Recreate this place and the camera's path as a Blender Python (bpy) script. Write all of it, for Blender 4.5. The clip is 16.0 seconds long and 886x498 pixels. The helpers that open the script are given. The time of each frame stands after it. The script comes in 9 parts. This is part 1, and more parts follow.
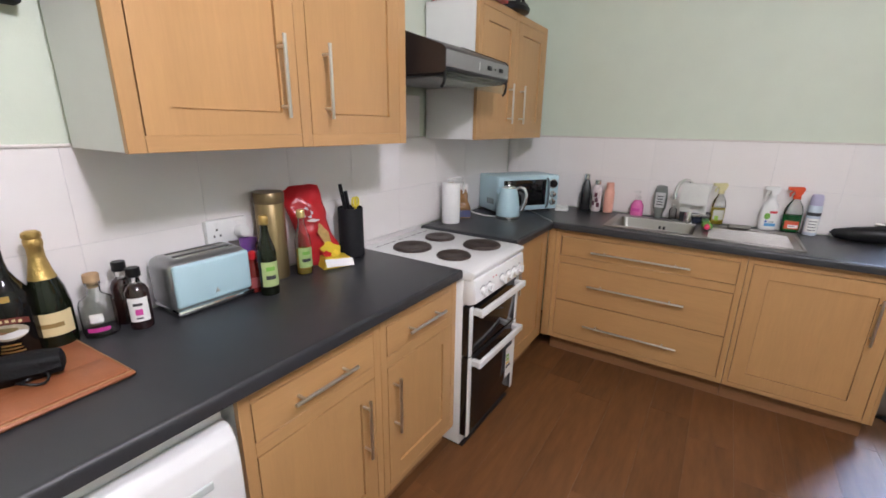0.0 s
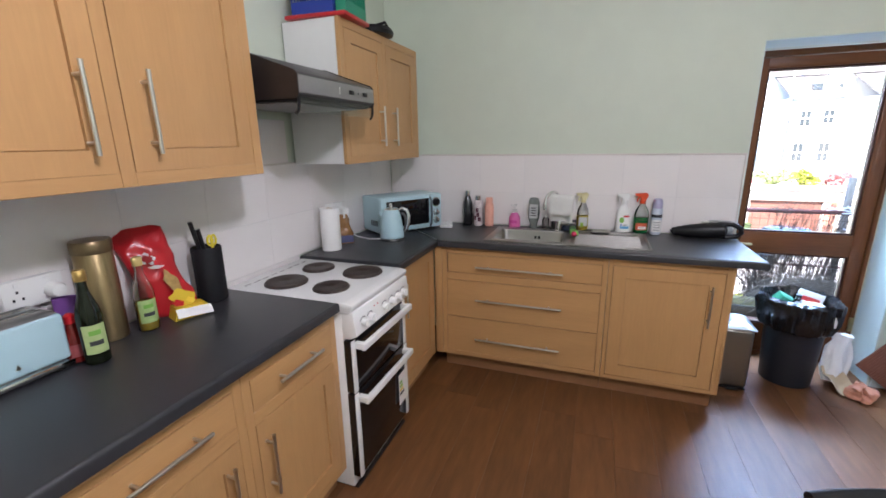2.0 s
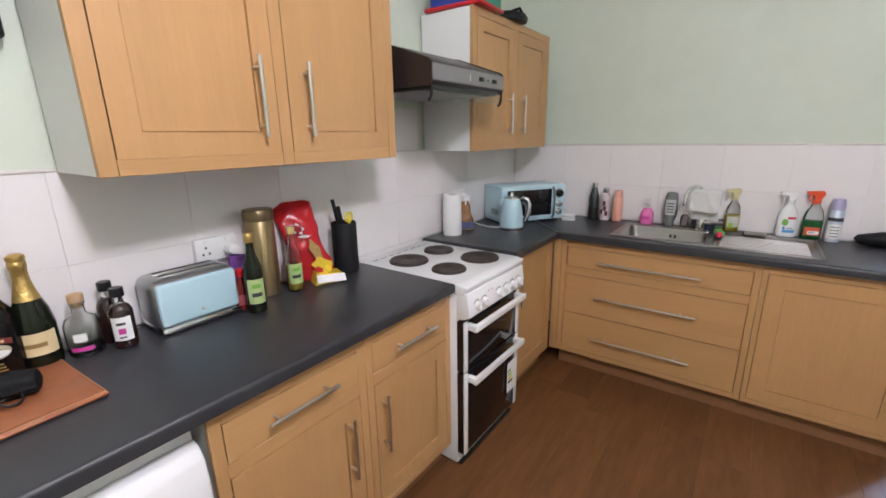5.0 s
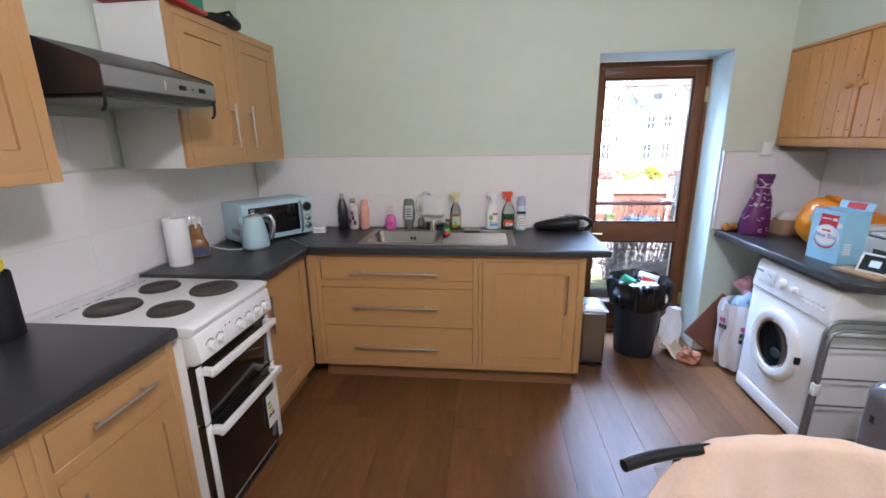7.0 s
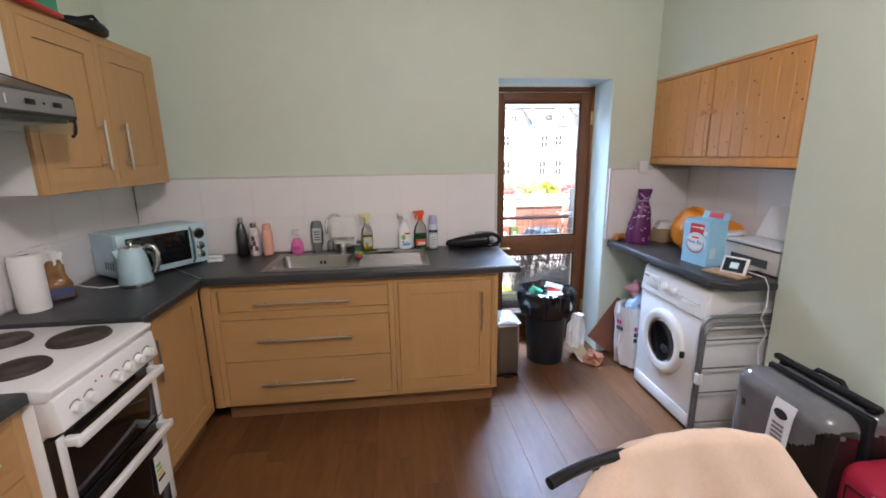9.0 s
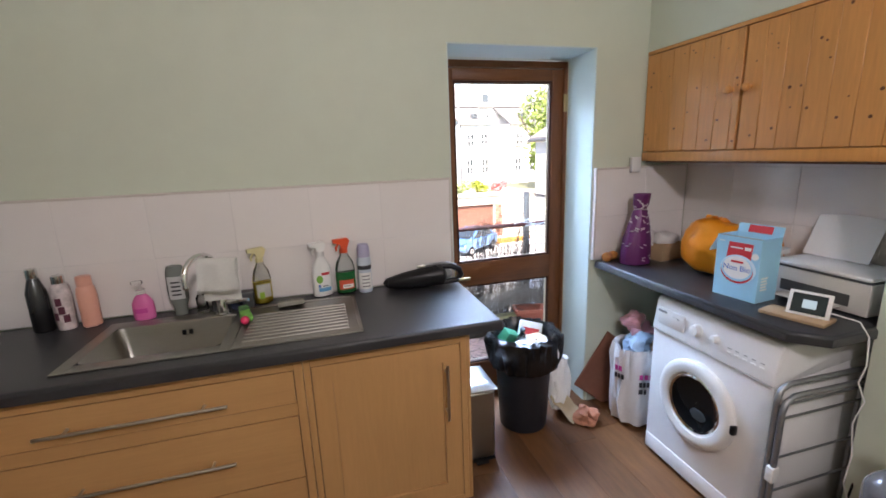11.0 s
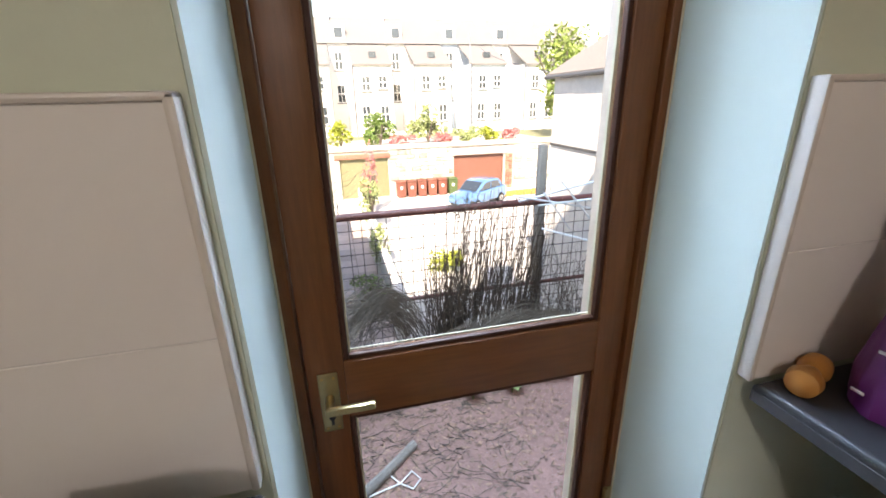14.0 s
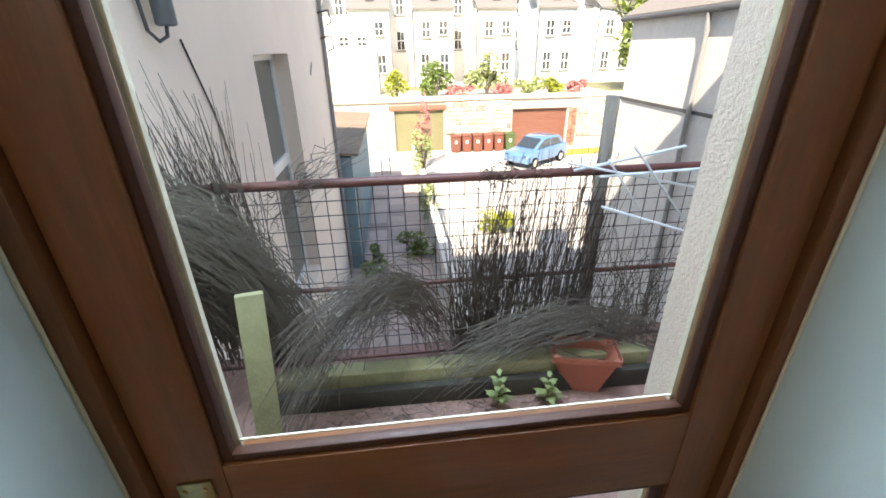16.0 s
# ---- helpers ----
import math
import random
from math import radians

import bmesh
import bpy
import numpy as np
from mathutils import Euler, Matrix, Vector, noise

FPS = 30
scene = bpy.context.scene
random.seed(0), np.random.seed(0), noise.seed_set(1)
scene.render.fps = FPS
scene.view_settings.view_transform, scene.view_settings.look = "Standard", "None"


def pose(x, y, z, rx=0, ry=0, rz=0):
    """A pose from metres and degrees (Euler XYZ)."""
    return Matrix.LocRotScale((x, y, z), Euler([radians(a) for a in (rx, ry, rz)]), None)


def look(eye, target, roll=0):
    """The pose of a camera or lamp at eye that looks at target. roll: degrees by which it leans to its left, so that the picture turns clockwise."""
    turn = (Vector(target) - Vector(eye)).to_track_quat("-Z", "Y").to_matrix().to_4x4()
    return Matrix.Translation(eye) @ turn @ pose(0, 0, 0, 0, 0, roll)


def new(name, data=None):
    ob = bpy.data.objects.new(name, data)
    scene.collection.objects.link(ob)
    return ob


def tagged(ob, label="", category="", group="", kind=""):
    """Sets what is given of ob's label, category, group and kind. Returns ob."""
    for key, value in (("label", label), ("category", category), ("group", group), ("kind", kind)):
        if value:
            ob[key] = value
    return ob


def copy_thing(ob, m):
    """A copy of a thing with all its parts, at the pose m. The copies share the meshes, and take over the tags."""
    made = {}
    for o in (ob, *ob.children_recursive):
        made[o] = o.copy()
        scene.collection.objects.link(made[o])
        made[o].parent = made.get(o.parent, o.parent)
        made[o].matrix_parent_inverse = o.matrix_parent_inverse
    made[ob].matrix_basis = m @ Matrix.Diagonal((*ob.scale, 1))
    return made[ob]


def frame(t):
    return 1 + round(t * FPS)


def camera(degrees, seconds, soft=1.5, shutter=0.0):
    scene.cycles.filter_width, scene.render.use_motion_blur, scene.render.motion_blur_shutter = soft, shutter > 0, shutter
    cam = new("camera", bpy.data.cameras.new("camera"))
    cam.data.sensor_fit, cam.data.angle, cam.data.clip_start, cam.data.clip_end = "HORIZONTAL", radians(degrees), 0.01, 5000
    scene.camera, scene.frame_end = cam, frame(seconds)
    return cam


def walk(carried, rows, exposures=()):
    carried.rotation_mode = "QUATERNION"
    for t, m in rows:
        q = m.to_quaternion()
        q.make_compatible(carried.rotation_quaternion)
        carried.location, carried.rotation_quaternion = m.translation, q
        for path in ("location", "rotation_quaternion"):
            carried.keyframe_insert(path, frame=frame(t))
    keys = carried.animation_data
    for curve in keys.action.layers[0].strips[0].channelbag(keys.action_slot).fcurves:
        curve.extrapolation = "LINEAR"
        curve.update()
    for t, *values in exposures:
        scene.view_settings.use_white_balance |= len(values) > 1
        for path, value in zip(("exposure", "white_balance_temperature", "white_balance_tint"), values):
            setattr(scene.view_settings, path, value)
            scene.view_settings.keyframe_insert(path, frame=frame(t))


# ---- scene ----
cam = camera(92.9, 16.0, soft=1.7)
PATH = [
    (0, (0.442, 0.277, 1.501), (-0.61, 1.884, 0.94), 0.8),
    (0.5, (0.503, 0.235, 1.495), (-0.635, 1.769, 0.902), 0.1),
    (1, (0.532, 0.239, 1.495), (-0.564, 1.809, 0.915), -0.6),
    (1.5, (0.551, 0.291, 1.505), (-0.348, 1.994, 0.967), -0.7),
    (2, (0.529, 0.391, 1.542), (-0.136, 2.211, 1.045), -0.9),
    (2.5, (0.46, 0.457, 1.543), (-0.043, 2.336, 1.079), -1.5),
    (3, (0.426, 0.485, 1.545), (-0.04, 2.379, 1.102), -2.2),
    (3.5, (0.416, 0.487, 1.543), (-0.182, 2.346, 1.11), -2.5),
    (4, (0.454, 0.463, 1.531), (-0.488, 2.167, 1.073), -1.7),
    (4.2, (0.485, 0.427, 1.524), (-0.638, 2.008, 1.035), -1.0),
    (6.3, (0.588, 0.363, 1.508), (-0.567, 1.906, 0.974), -1.0),
    (6.5, (0.622, 0.385, 1.512), (-0.333, 2.068, 1.005), -1.3),
    (7, (0.673, 0.471, 1.545), (0.469, 2.396, 1.043), -0.8),
    (7.5, (0.747, 0.475, 1.553), (1.066, 2.395, 1.092), -0.3),
    (8, (0.731, 0.484, 1.557), (1.098, 2.402, 1.124), -0.6),
    (8.2, (0.716, 0.485, 1.561), (1.03, 2.414, 1.134), -0.6),
    (8.5, (0.691, 0.483, 1.564), (0.927, 2.422, 1.137), -0.8),
    (8.7, (0.666, 0.485, 1.56), (0.873, 2.427, 1.13), -0.8),
    (10.8, (0.728, 1.329, 1.56), (1.187, 3.227, 1.125), -2.3),
    (11, (0.755, 1.446, 1.557), (1.28, 3.326, 1.119), -2.2),
    (11.3, (0.804, 1.638, 1.543), (1.427, 3.485, 1.093), -2.2),
    (11.5, (0.903, 1.752, 1.536), (1.546, 3.589, 1.076), -2.0),
    (12, (1.044, 2.014, 1.536), (1.738, 3.819, 1.026), -2.3),
    (12.5, (1.132, 2.311, 1.498), (1.824, 4.105, 0.95), -1.7),
    (13, (1.311, 2.574, 1.465), (1.93, 4.382, 0.876), -1.9),
    (13.5, (1.462, 2.789, 1.457), (2.009, 4.606, 0.825), -1.4),
    (14, (1.529, 3.006, 1.429), (1.988, 4.832, 0.756), -1.3),
    (14.5, (1.585, 3.15, 1.399), (1.956, 4.975, 0.668), -1.7),
    (15, (1.665, 3.27, 1.39), (1.955, 5.086, 0.603), -1.9),
    (15.5, (1.716, 3.359, 1.376), (1.951, 5.161, 0.54), -1.4),
    (16, (1.741, 3.419, 1.364), (1.939, 5.213, 0.503), -1.0),
]
EXPOSURES = [(0, 2.80, 6150, 19), (2, 2.62, 6000, 19), (3.5, 2.56, 6650, 20), (4.2, 2.68, 6400, 19), (6.5, 2.88, 5950, 19), (7, 2.58, 6050, 20), (8, 2.47, 6400, 21),
             (11, 2.24, 6750, 21), (12.5, 2.17, 7500, 20), (13.3, 2.05, 7750, 19), (14.5, 1.68, 7450, 17), (16, 1.60, 7650, 14)]
walk(cam, [(t, look(eye, target, roll)) for t, eye, target, roll in PATH], EXPOSURES)

# ---- light ----
world = bpy.data.worlds.new("world")
scene.world = world
world.use_nodes = True
wn, wl = world.node_tree.nodes, world.node_tree.links
sky = wn.new("ShaderNodeTexSky")
sky.sky_type, sky.sun_disc = "NISHITA", False
sky.sun_elevation, sky.sun_rotation = radians(45.7), radians(202.6)
wn["Background"].inputs[1].default_value = 0.15
wl.new(sky.outputs[0], wn["Background"].inputs[0])


def lamp(name, kind, power, colour, matrix, size=None, size_y=None):
    data = bpy.data.lights.new(name, kind)
    data.energy, data.color = power, colour
    if kind == "SUN":
        data.angle = radians(0.5)
    elif kind == "AREA":
        data.shape, data.size, data.size_y = "RECTANGLE", size, size_y
    elif size:
        data.shadow_soft_size = size
    ob = new(name, data)
    ob.matrix_world = matrix
    return ob


lamp("sun", "SUN", 5.0, (1.0, 0.95, 0.87), look((-7.5, -18, 20), (0, 0, 0)))
# the bulb of the ceiling pendant
lamp("bulb", "POINT", 17, (0.99, 0.965, 1.0), pose(1.05, 0.55, 2.64), 0.12)
# the open sky above the balcony, seen through the glazed door
lamp("sky_daylight", "AREA", 60, (0.46, 0.69, 1.0), look((1.80, 4.75, 2.85), (1.45, 2.4, 0.2)), 1.5, 0.9)

# ---- materials ----


def mat(name, colour, rough=0.5, metal=0.0, noise_scale=0.0, var=0.0, bump=0.0, bump_scale=60.0, stretch=(1, 1, 1),
        spec=0.5, trans=0.0, coat=0.0, per_object=0.0, sheen=0.0, big=0.0, rough_var=0.0):
    """A surface with fine grain, broad blotches and relief, in object space."""
    m = bpy.data.materials.new(name)
    m.use_nodes = True
    n, l = m.node_tree.nodes, m.node_tree.links
    b = n["Principled BSDF"]
    b.inputs["Base Color"].default_value = (*colour, 1)
    b.inputs["Roughness"].default_value, b.inputs["Metallic"].default_value = rough, metal
    b.inputs["Specular IOR Level"].default_value = spec
    b.inputs["Transmission Weight"].default_value = trans
    b.inputs["Coat Weight"].default_value = coat
    b.inputs["Sheen Weight"].default_value = sheen
    co = n.new("ShaderNodeTexCoord")
    mp = n.new("ShaderNodeMapping")
    mp.inputs["Scale"].default_value = stretch
    if per_object:
        # every piece is cut from another stretch of the grain
        orn = n.new("ShaderNodeObjectInfo")
        off = n.new("ShaderNodeVectorMath")
        off.operation = "MULTIPLY_ADD"
        off.inputs[1].default_value = (37.0, 53.0, 71.0)
        l.new(orn.outputs["Random"], off.inputs[0])
        l.new(co.outputs["Object"], off.inputs[2])
        l.new(off.outputs[0], mp.inputs[0])
    else:
        l.new(co.outputs["Object"], mp.inputs[0])
    value = None

    def noise_node(scale, detail, rough_=0.6):
        t = n.new("ShaderNodeTexNoise")
        t.inputs["Scale"].default_value, t.inputs["Detail"].default_value, t.inputs["Roughness"].default_value = scale, detail, rough_
        l.new(mp.outputs[0], t.inputs["Vector"])
        return t

    def maths(op, a, b_):
        k = n.new("ShaderNodeMath")
        k.operation = op
        for i, v in enumerate((a, b_)):
            if isinstance(v, (int, float)):
                k.inputs[i].default_value = v
            else:
                l.new(v, k.inputs[i])
        return k.outputs[0]

    if var:
        fine = noise_node(noise_scale, 5)
        value = maths("MULTIPLY", maths("SUBTRACT", fine.outputs[0], 0.5), 2 * var)
    if big:
        wide = noise_node(max(noise_scale, 4.0) * 0.12, 3)
        w = maths("MULTIPLY", maths("SUBTRACT", wide.outputs[0], 0.5), 2 * big)
        value = w if value is None else maths("ADD", value, w)
    if per_object:
        oi = n.new("ShaderNodeObjectInfo")
        w = maths("MULTIPLY", maths("SUBTRACT", oi.outputs["Random"], 0.5), 2 * per_object)
        value = w if value is None else maths("ADD", value, w)
    if value is not None:
        hv = n.new("ShaderNodeHueSaturation")
        hv.inputs["Color"].default_value = (*colour, 1)
        l.new(maths("ADD", value, 1.0), hv.inputs["Value"])
        l.new(hv.outputs[0], b.inputs["Base Color"])
    if rough_var:
        rv = noise_node(3.0, 4)
        l.new(maths("ADD", maths("MULTIPLY", maths("SUBTRACT", rv.outputs[0], 0.5), 2 * rough_var), rough), b.inputs["Roughness"])
    if bump:
        t = noise_node(bump_scale, 4)
        bp = n.new("ShaderNodeBump")
        bp.inputs["Strength"].default_value, bp.inputs["Distance"].default_value = bump, 0.01
        l.new(t.outputs[0], bp.inputs["Height"])
        l.new(bp.outputs[0], b.inputs["Normal"])
    return m


def glow(name, colour, strength):
    m = mat(name, colour)
    b = m.node_tree.nodes["Principled BSDF"]
    b.inputs["Emission Color"].default_value, b.inputs["Emission Strength"].default_value = (*colour, 1), strength
    return m


PAINT = mat("pale_green_wall_paint", (0.60, 0.655, 0.540), 0.62, noise_scale=9, var=0.035, big=0.05, bump=0.08, bump_scale=130)
REVEAL = mat("pale_blue_green_gloss_paint", (0.60, 0.70, 0.66), 0.38, noise_scale=6, var=0.04, big=0.05, bump=0.12, bump_scale=16)
CEIL = mat("white_ceiling_paint", (0.80, 0.79, 0.75), 0.8, noise_scale=8, var=0.03, bump=0.05)
TILE = mat("white_glazed_tile", (0.81, 0.772, 0.752), 0.13, noise_scale=7, var=0.02, per_object=0.015, bump=0.015, bump_scale=6, rough_var=0.05)
GROUT = mat("grey_cream_grout", (0.69, 0.665, 0.66), 0.85, noise_scale=40, var=0.15, bump=0.3, bump_scale=200)
BEECH = mat("beech_veneer", (0.490, 0.278, 0.112), 0.36, noise_scale=22, var=0.10, big=0.09, stretch=(6, 6, 0.45), bump=0.03, bump_scale=60, coat=0.06, per_object=0.03)
BEECH_H = mat("beech_veneer_cross", (0.490, 0.278, 0.112), 0.36, noise_scale=22, var=0.10, big=0.09, stretch=(0.45, 6, 6), bump=0.03, bump_scale=60, coat=0.06, per_object=0.03)
GAP = mat("dark_cabinet_gap", (0.16, 0.075, 0.03), 0.8, noise_scale=20, var=0.2)
WORKTOP = mat("charcoal_laminate", (0.030, 0.031, 0.035), 0.30, noise_scale=260, var=0.28, big=0.10, bump=0.16, bump_scale=420, rough_var=0.06)
FLOOR = mat("walnut_vinyl_plank", (0.136, 0.056, 0.0185), 0.42, spec=0.4, noise_scale=8, var=0.50, big=0.45, stretch=(4, 0.6, 1), bump=0.05, bump_scale=30, per_object=0.20, rough_var=0.06)
WHITE = mat("white_enamel", (0.80, 0.80, 0.79), 0.22, noise_scale=12, var=0.015, big=0.02)
WHITE_PLASTIC = mat("white_plastic", (0.78, 0.78, 0.76), 0.38, noise_scale=30, var=0.02)
CARCASS = mat("white_melamine", (0.76, 0.76, 0.73), 0.45, noise_scale=12, var=0.03)
BLACK_GLASS = mat("black_oven_glass", (0.006, 0.006, 0.007), 0.06, spec=0.6, noise_scale=5, var=0.2)
BLACK = mat("black_plastic", (0.009, 0.009, 0.010), 0.38, spec=0.3, noise_scale=40, var=0.2, bump=0.05, bump_scale=150)
BLACK_MATT = mat("matt_black_plastic", (0.011, 0.011, 0.013), 0.62, spec=0.22, noise_scale=60, var=0.25, bump=0.1, bump_scale=200)
CHROME = mat("chrome", (0.78, 0.78, 0.77), 0.10, 1.0, noise_scale=30, var=0.04)
STEEL = mat("brushed_steel", (0.33, 0.32, 0.295), 0.33, 1.0, noise_scale=30, var=0.12, stretch=(1, 18, 18), bump=0.04, bump_scale=120)
NICKEL = mat("satin_nickel", (0.62, 0.60, 0.56), 0.28, 1.0, noise_scale=60, var=0.06)
BRASS = mat("aged_brass", (0.45, 0.36, 0.19), 0.34, 1.0, noise_scale=40, var=0.2)
HOTPLATE = mat("cast_iron_hotplate", (0.040, 0.026, 0.020), 0.55, noise_scale=25, var=0.35, big=0.25, bump=0.12, bump_scale=90)
PINE = mat("varnished_pine", (0.62, 0.29, 0.085), 0.34, noise_scale=16, var=0.22, big=0.12, stretch=(5, 5, 0.4), bump=0.05, bump_scale=50, per_object=0.05, coat=0.15)
# knot brown; also colours the shade under the pine cupboard
KNOT_SHADE = mat("pine_knot_and_shade", (0.13, 0.045, 0.016), 0.4, noise_scale=60, var=0.4)
DOORWOOD = mat("brown_varnished_hardwood", (0.160, 0.056, 0.0175), 0.36, noise_scale=14, var=0.45, big=0.30, stretch=(7, 7, 0.5), bump=0.10, bump_scale=60, spec=0.35)
DOORWOOD_H = mat("brown_varnished_hardwood_cross", (0.165, 0.058, 0.018), 0.36, noise_scale=14, var=0.42, big=0.30, stretch=(0.5, 7, 7), bump=0.10, bump_scale=60, spec=0.35)
DARKBEAD = mat("dark_glossy_bead_varnish", (0.050, 0.017, 0.008), 0.55, noise_scale=20, var=0.4, stretch=(3, 3, 3), spec=0.25)
PUTTY = mat("flaking_cream_paint", (0.62, 0.57, 0.42), 0.7, noise_scale=35, var=0.2, bump=0.3, bump_scale=80)
BLUE = mat("pastel_blue_enamel", (0.45, 0.64, 0.70), 0.24, noise_scale=14, var=0.02, coat=0.2)
DARKGREY = mat("dark_grey_plastic", (0.06, 0.062, 0.065), 0.45, noise_scale=30, var=0.1)
GREY = mat("mid_grey_plastic", (0.25, 0.25, 0.25), 0.45, noise_scale=30, var=0.08)
ALU = mat("dull_grey_tube", (0.30, 0.31, 0.32), 0.4, 0.8, noise_scale=40, var=0.15)
PAPER = mat("white_paper", (0.82, 0.81, 0.79), 0.85, noise_scale=60, var=0.03, bump=0.15, bump_scale=90)
CARD = mat("brown_cardboard", (0.42, 0.28, 0.16), 0.85, noise_scale=30, var=0.10, bump=0.1)
LEATHER = mat("tan_leather", (0.34, 0.115, 0.045), 0.42, noise_scale=40, var=0.18, big=0.12, bump=0.15, bump_scale=240)


def glass(name, colour, rough=0.02):
    m = mat(name, colour, rough, trans=1.0)
    m.node_tree.nodes["Principled BSDF"].inputs["IOR"].default_value = 1.45
    return m


def colour_plastic(name, colour, rough=0.3, var=0.06):
    return mat(name, colour, rough, noise_scale=20, var=var)


PANE = glass("window_glass", (1, 1, 1), 0.0)
PANE.node_tree.nodes["Principled BSDF"].inputs["IOR"].default_value = 1.08
CLEAR = glass("clear_bottle_glass", (0.95, 0.97, 0.95))
DARKBOTTLE = mat("black_bottle_glass", (0.006, 0.005, 0.0045), 0.06, noise_scale=10, var=0.2, spec=0.4)
GREENGLASS = mat("dark_green_bottle_glass", (0.007, 0.010, 0.004), 0.06, noise_scale=10, var=0.2, spec=0.4)
GOLD = mat("gold_foil", (0.62, 0.42, 0.14), 0.36, 0.85, noise_scale=60, var=0.2, bump=0.4, bump_scale=90)
OIL = mat("yellow_cooking_oil", (0.42, 0.29, 0.03), 0.08, noise_scale=6, var=0.1, coat=0.6)
CREAM_LABEL = mat("cream_paper_label", (0.72, 0.58, 0.32), 0.6, noise_scale=50, var=0.1)
RED = colour_plastic("red_plastic_film", (0.50, 0.012, 0.018), 0.28)
ORANGE = mat("orange_carrier_film", (0.78, 0.26, 0.012), 0.30, noise_scale=10, var=0.12, big=0.1, bump=0.25, bump_scale=26)
YELLOW = colour_plastic("yellow_card", (0.72, 0.52, 0.03), 0.5)
LIME = colour_plastic("lime_plastic", (0.30, 0.50, 0.04), 0.4)
GREEN = colour_plastic("green_liquid", (0.015, 0.24, 0.06), 0.15)
PINK = colour_plastic("pink_liquid", (0.72, 0.16, 0.40), 0.15)
PEACH = colour_plastic("peach_metal", (0.80, 0.40, 0.30), 0.35)
PURPLE = mat("purple_wrapping_paper", (0.13, 0.018, 0.12), 0.40, noise_scale=12, var=0.15, bump=0.25, bump_scale=18)
SILVERPRINT = mat("silver_print", (0.74, 0.70, 0.72), 0.3, 0.4)
PALEBLUE = colour_plastic("pale_blue_card", (0.32, 0.62, 0.80), 0.5)
SKYBLUE = colour_plastic("mid_blue_plastic", (0.05, 0.25, 0.60), 0.4)
NAVY = colour_plastic("dark_blue_plastic", (0.015, 0.04, 0.30), 0.35)
TEAL = colour_plastic("green_crate_plastic", (0.015, 0.26, 0.15), 0.35)
TERRACOTTA = mat("terracotta_plastic", (0.42, 0.13, 0.08), 0.6, noise_scale=20, var=0.15)
TOWEL = mat("peach_terry_towel", (0.86, 0.62, 0.46), 0.95, noise_scale=160, var=0.14, big=0.06, bump=0.7, bump_scale=420, sheen=0.5)
WHITECLOTH = mat("white_microfibre_cloth", (0.74, 0.74, 0.70), 0.95, noise_scale=120, var=0.08, bump=0.5, bump_scale=300, sheen=0.3)
BINBAG = mat("black_bin_liner", (0.010, 0.010, 0.011), 0.22, noise_scale=20, var=0.2, bump=0.5, bump_scale=34)
BAGFILM = mat("white_carrier_film", (0.72, 0.72, 0.73), 0.34, noise_scale=14, var=0.05, bump=0.35, bump_scale=28)
CASEGREY = mat("printed_polycarbonate_shell", (0.135, 0.132, 0.142), 0.15, noise_scale=14, var=0.25, big=0.35, coat=0.7)
CASEDARK = mat("black_polycarbonate_print", (0.012, 0.011, 0.012), 0.14, noise_scale=8, var=0.3, coat=0.4)
CASERED = mat("crimson_suitcase_fabric", (0.42, 0.010, 0.045), 0.6, noise_scale=120, var=0.15, bump=0.3, bump_scale=300)
PRINT_DARK = mat("dark_print", (0.03, 0.03, 0.035), 0.6)
PRINT_RED = mat("red_print", (0.60, 0.03, 0.04), 0.5)
PRINT_PINK = mat("magenta_print", (0.55, 0.05, 0.28), 0.5)
PRINT_GREEN = mat("green_print", (0.18, 0.42, 0.06), 0.5)
PRINT_BLUE = mat("blue_print", (0.05, 0.16, 0.50), 0.5)
SCREEN = mat("tablet_screen", (0.02, 0.03, 0.035), 0.08, coat=0.4)

# ---- mesh helpers ----


def box(bm, x0, x1, y0, y1, z0, z1, bevel=0.0, seg=2):
    made = bmesh.ops.create_cube(bm, size=1.0, matrix=Matrix.Translation(((x0 + x1) / 2, (y0 + y1) / 2, (z0 + z1) / 2)) @ Matrix.Diagonal((x1 - x0, y1 - y0, z1 - z0, 1)))
    if bevel:
        edges = list({e for v in made["verts"] for e in v.link_edges})
        bmesh.ops.bevel(bm, geom=edges, offset=bevel, segments=seg, affect="EDGES", profile=0.5)
    return bm


def cyl(bm, p0, p1, r0, r1=None, seg=20, caps=True):
    p0, p1 = Vector(p0), Vector(p1)
    d = p1 - p0
    m = Matrix.Translation((p0 + p1) / 2) @ d.to_track_quat("Z", "Y").to_matrix().to_4x4()
    bmesh.ops.create_cone(bm, cap_ends=caps, segments=seg, radius1=r0, radius2=r0 if r1 is None else r1, depth=d.length, matrix=m)
    return bm


def lathe(bm, profile, at=(0, 0, 0), seg=28, sx=1.0, sy=1.0, close=True, wob=0.0, freq=8.0, seed=0.0):
    """Turns (radius, height) pairs round z; wob crumples it."""
    rings = []
    for r, z in profile:
        ring = []
        for i in range(seg):
            a = 2 * math.pi * i / seg
            k = 1.0
            if wob:
                k += wob * noise.noise((math.cos(a) * freq * 0.3 + seed, math.sin(a) * freq * 0.3, z * freq * 1.2 + seed))
            ring.append(bm.verts.new((at[0] + r * sx * k * math.cos(a), at[1] + r * sy * k * math.sin(a), at[2] + z)))
        rings.append(ring)
    for a, b in zip(rings, rings[1:]):
        for i in range(seg):
            bm.faces.new((a[i], a[(i + 1) % seg], b[(i + 1) % seg], b[i]))
    if close:
        bm.faces.new(list(reversed(rings[0])))
        bm.faces.new(rings[-1])
    return bm


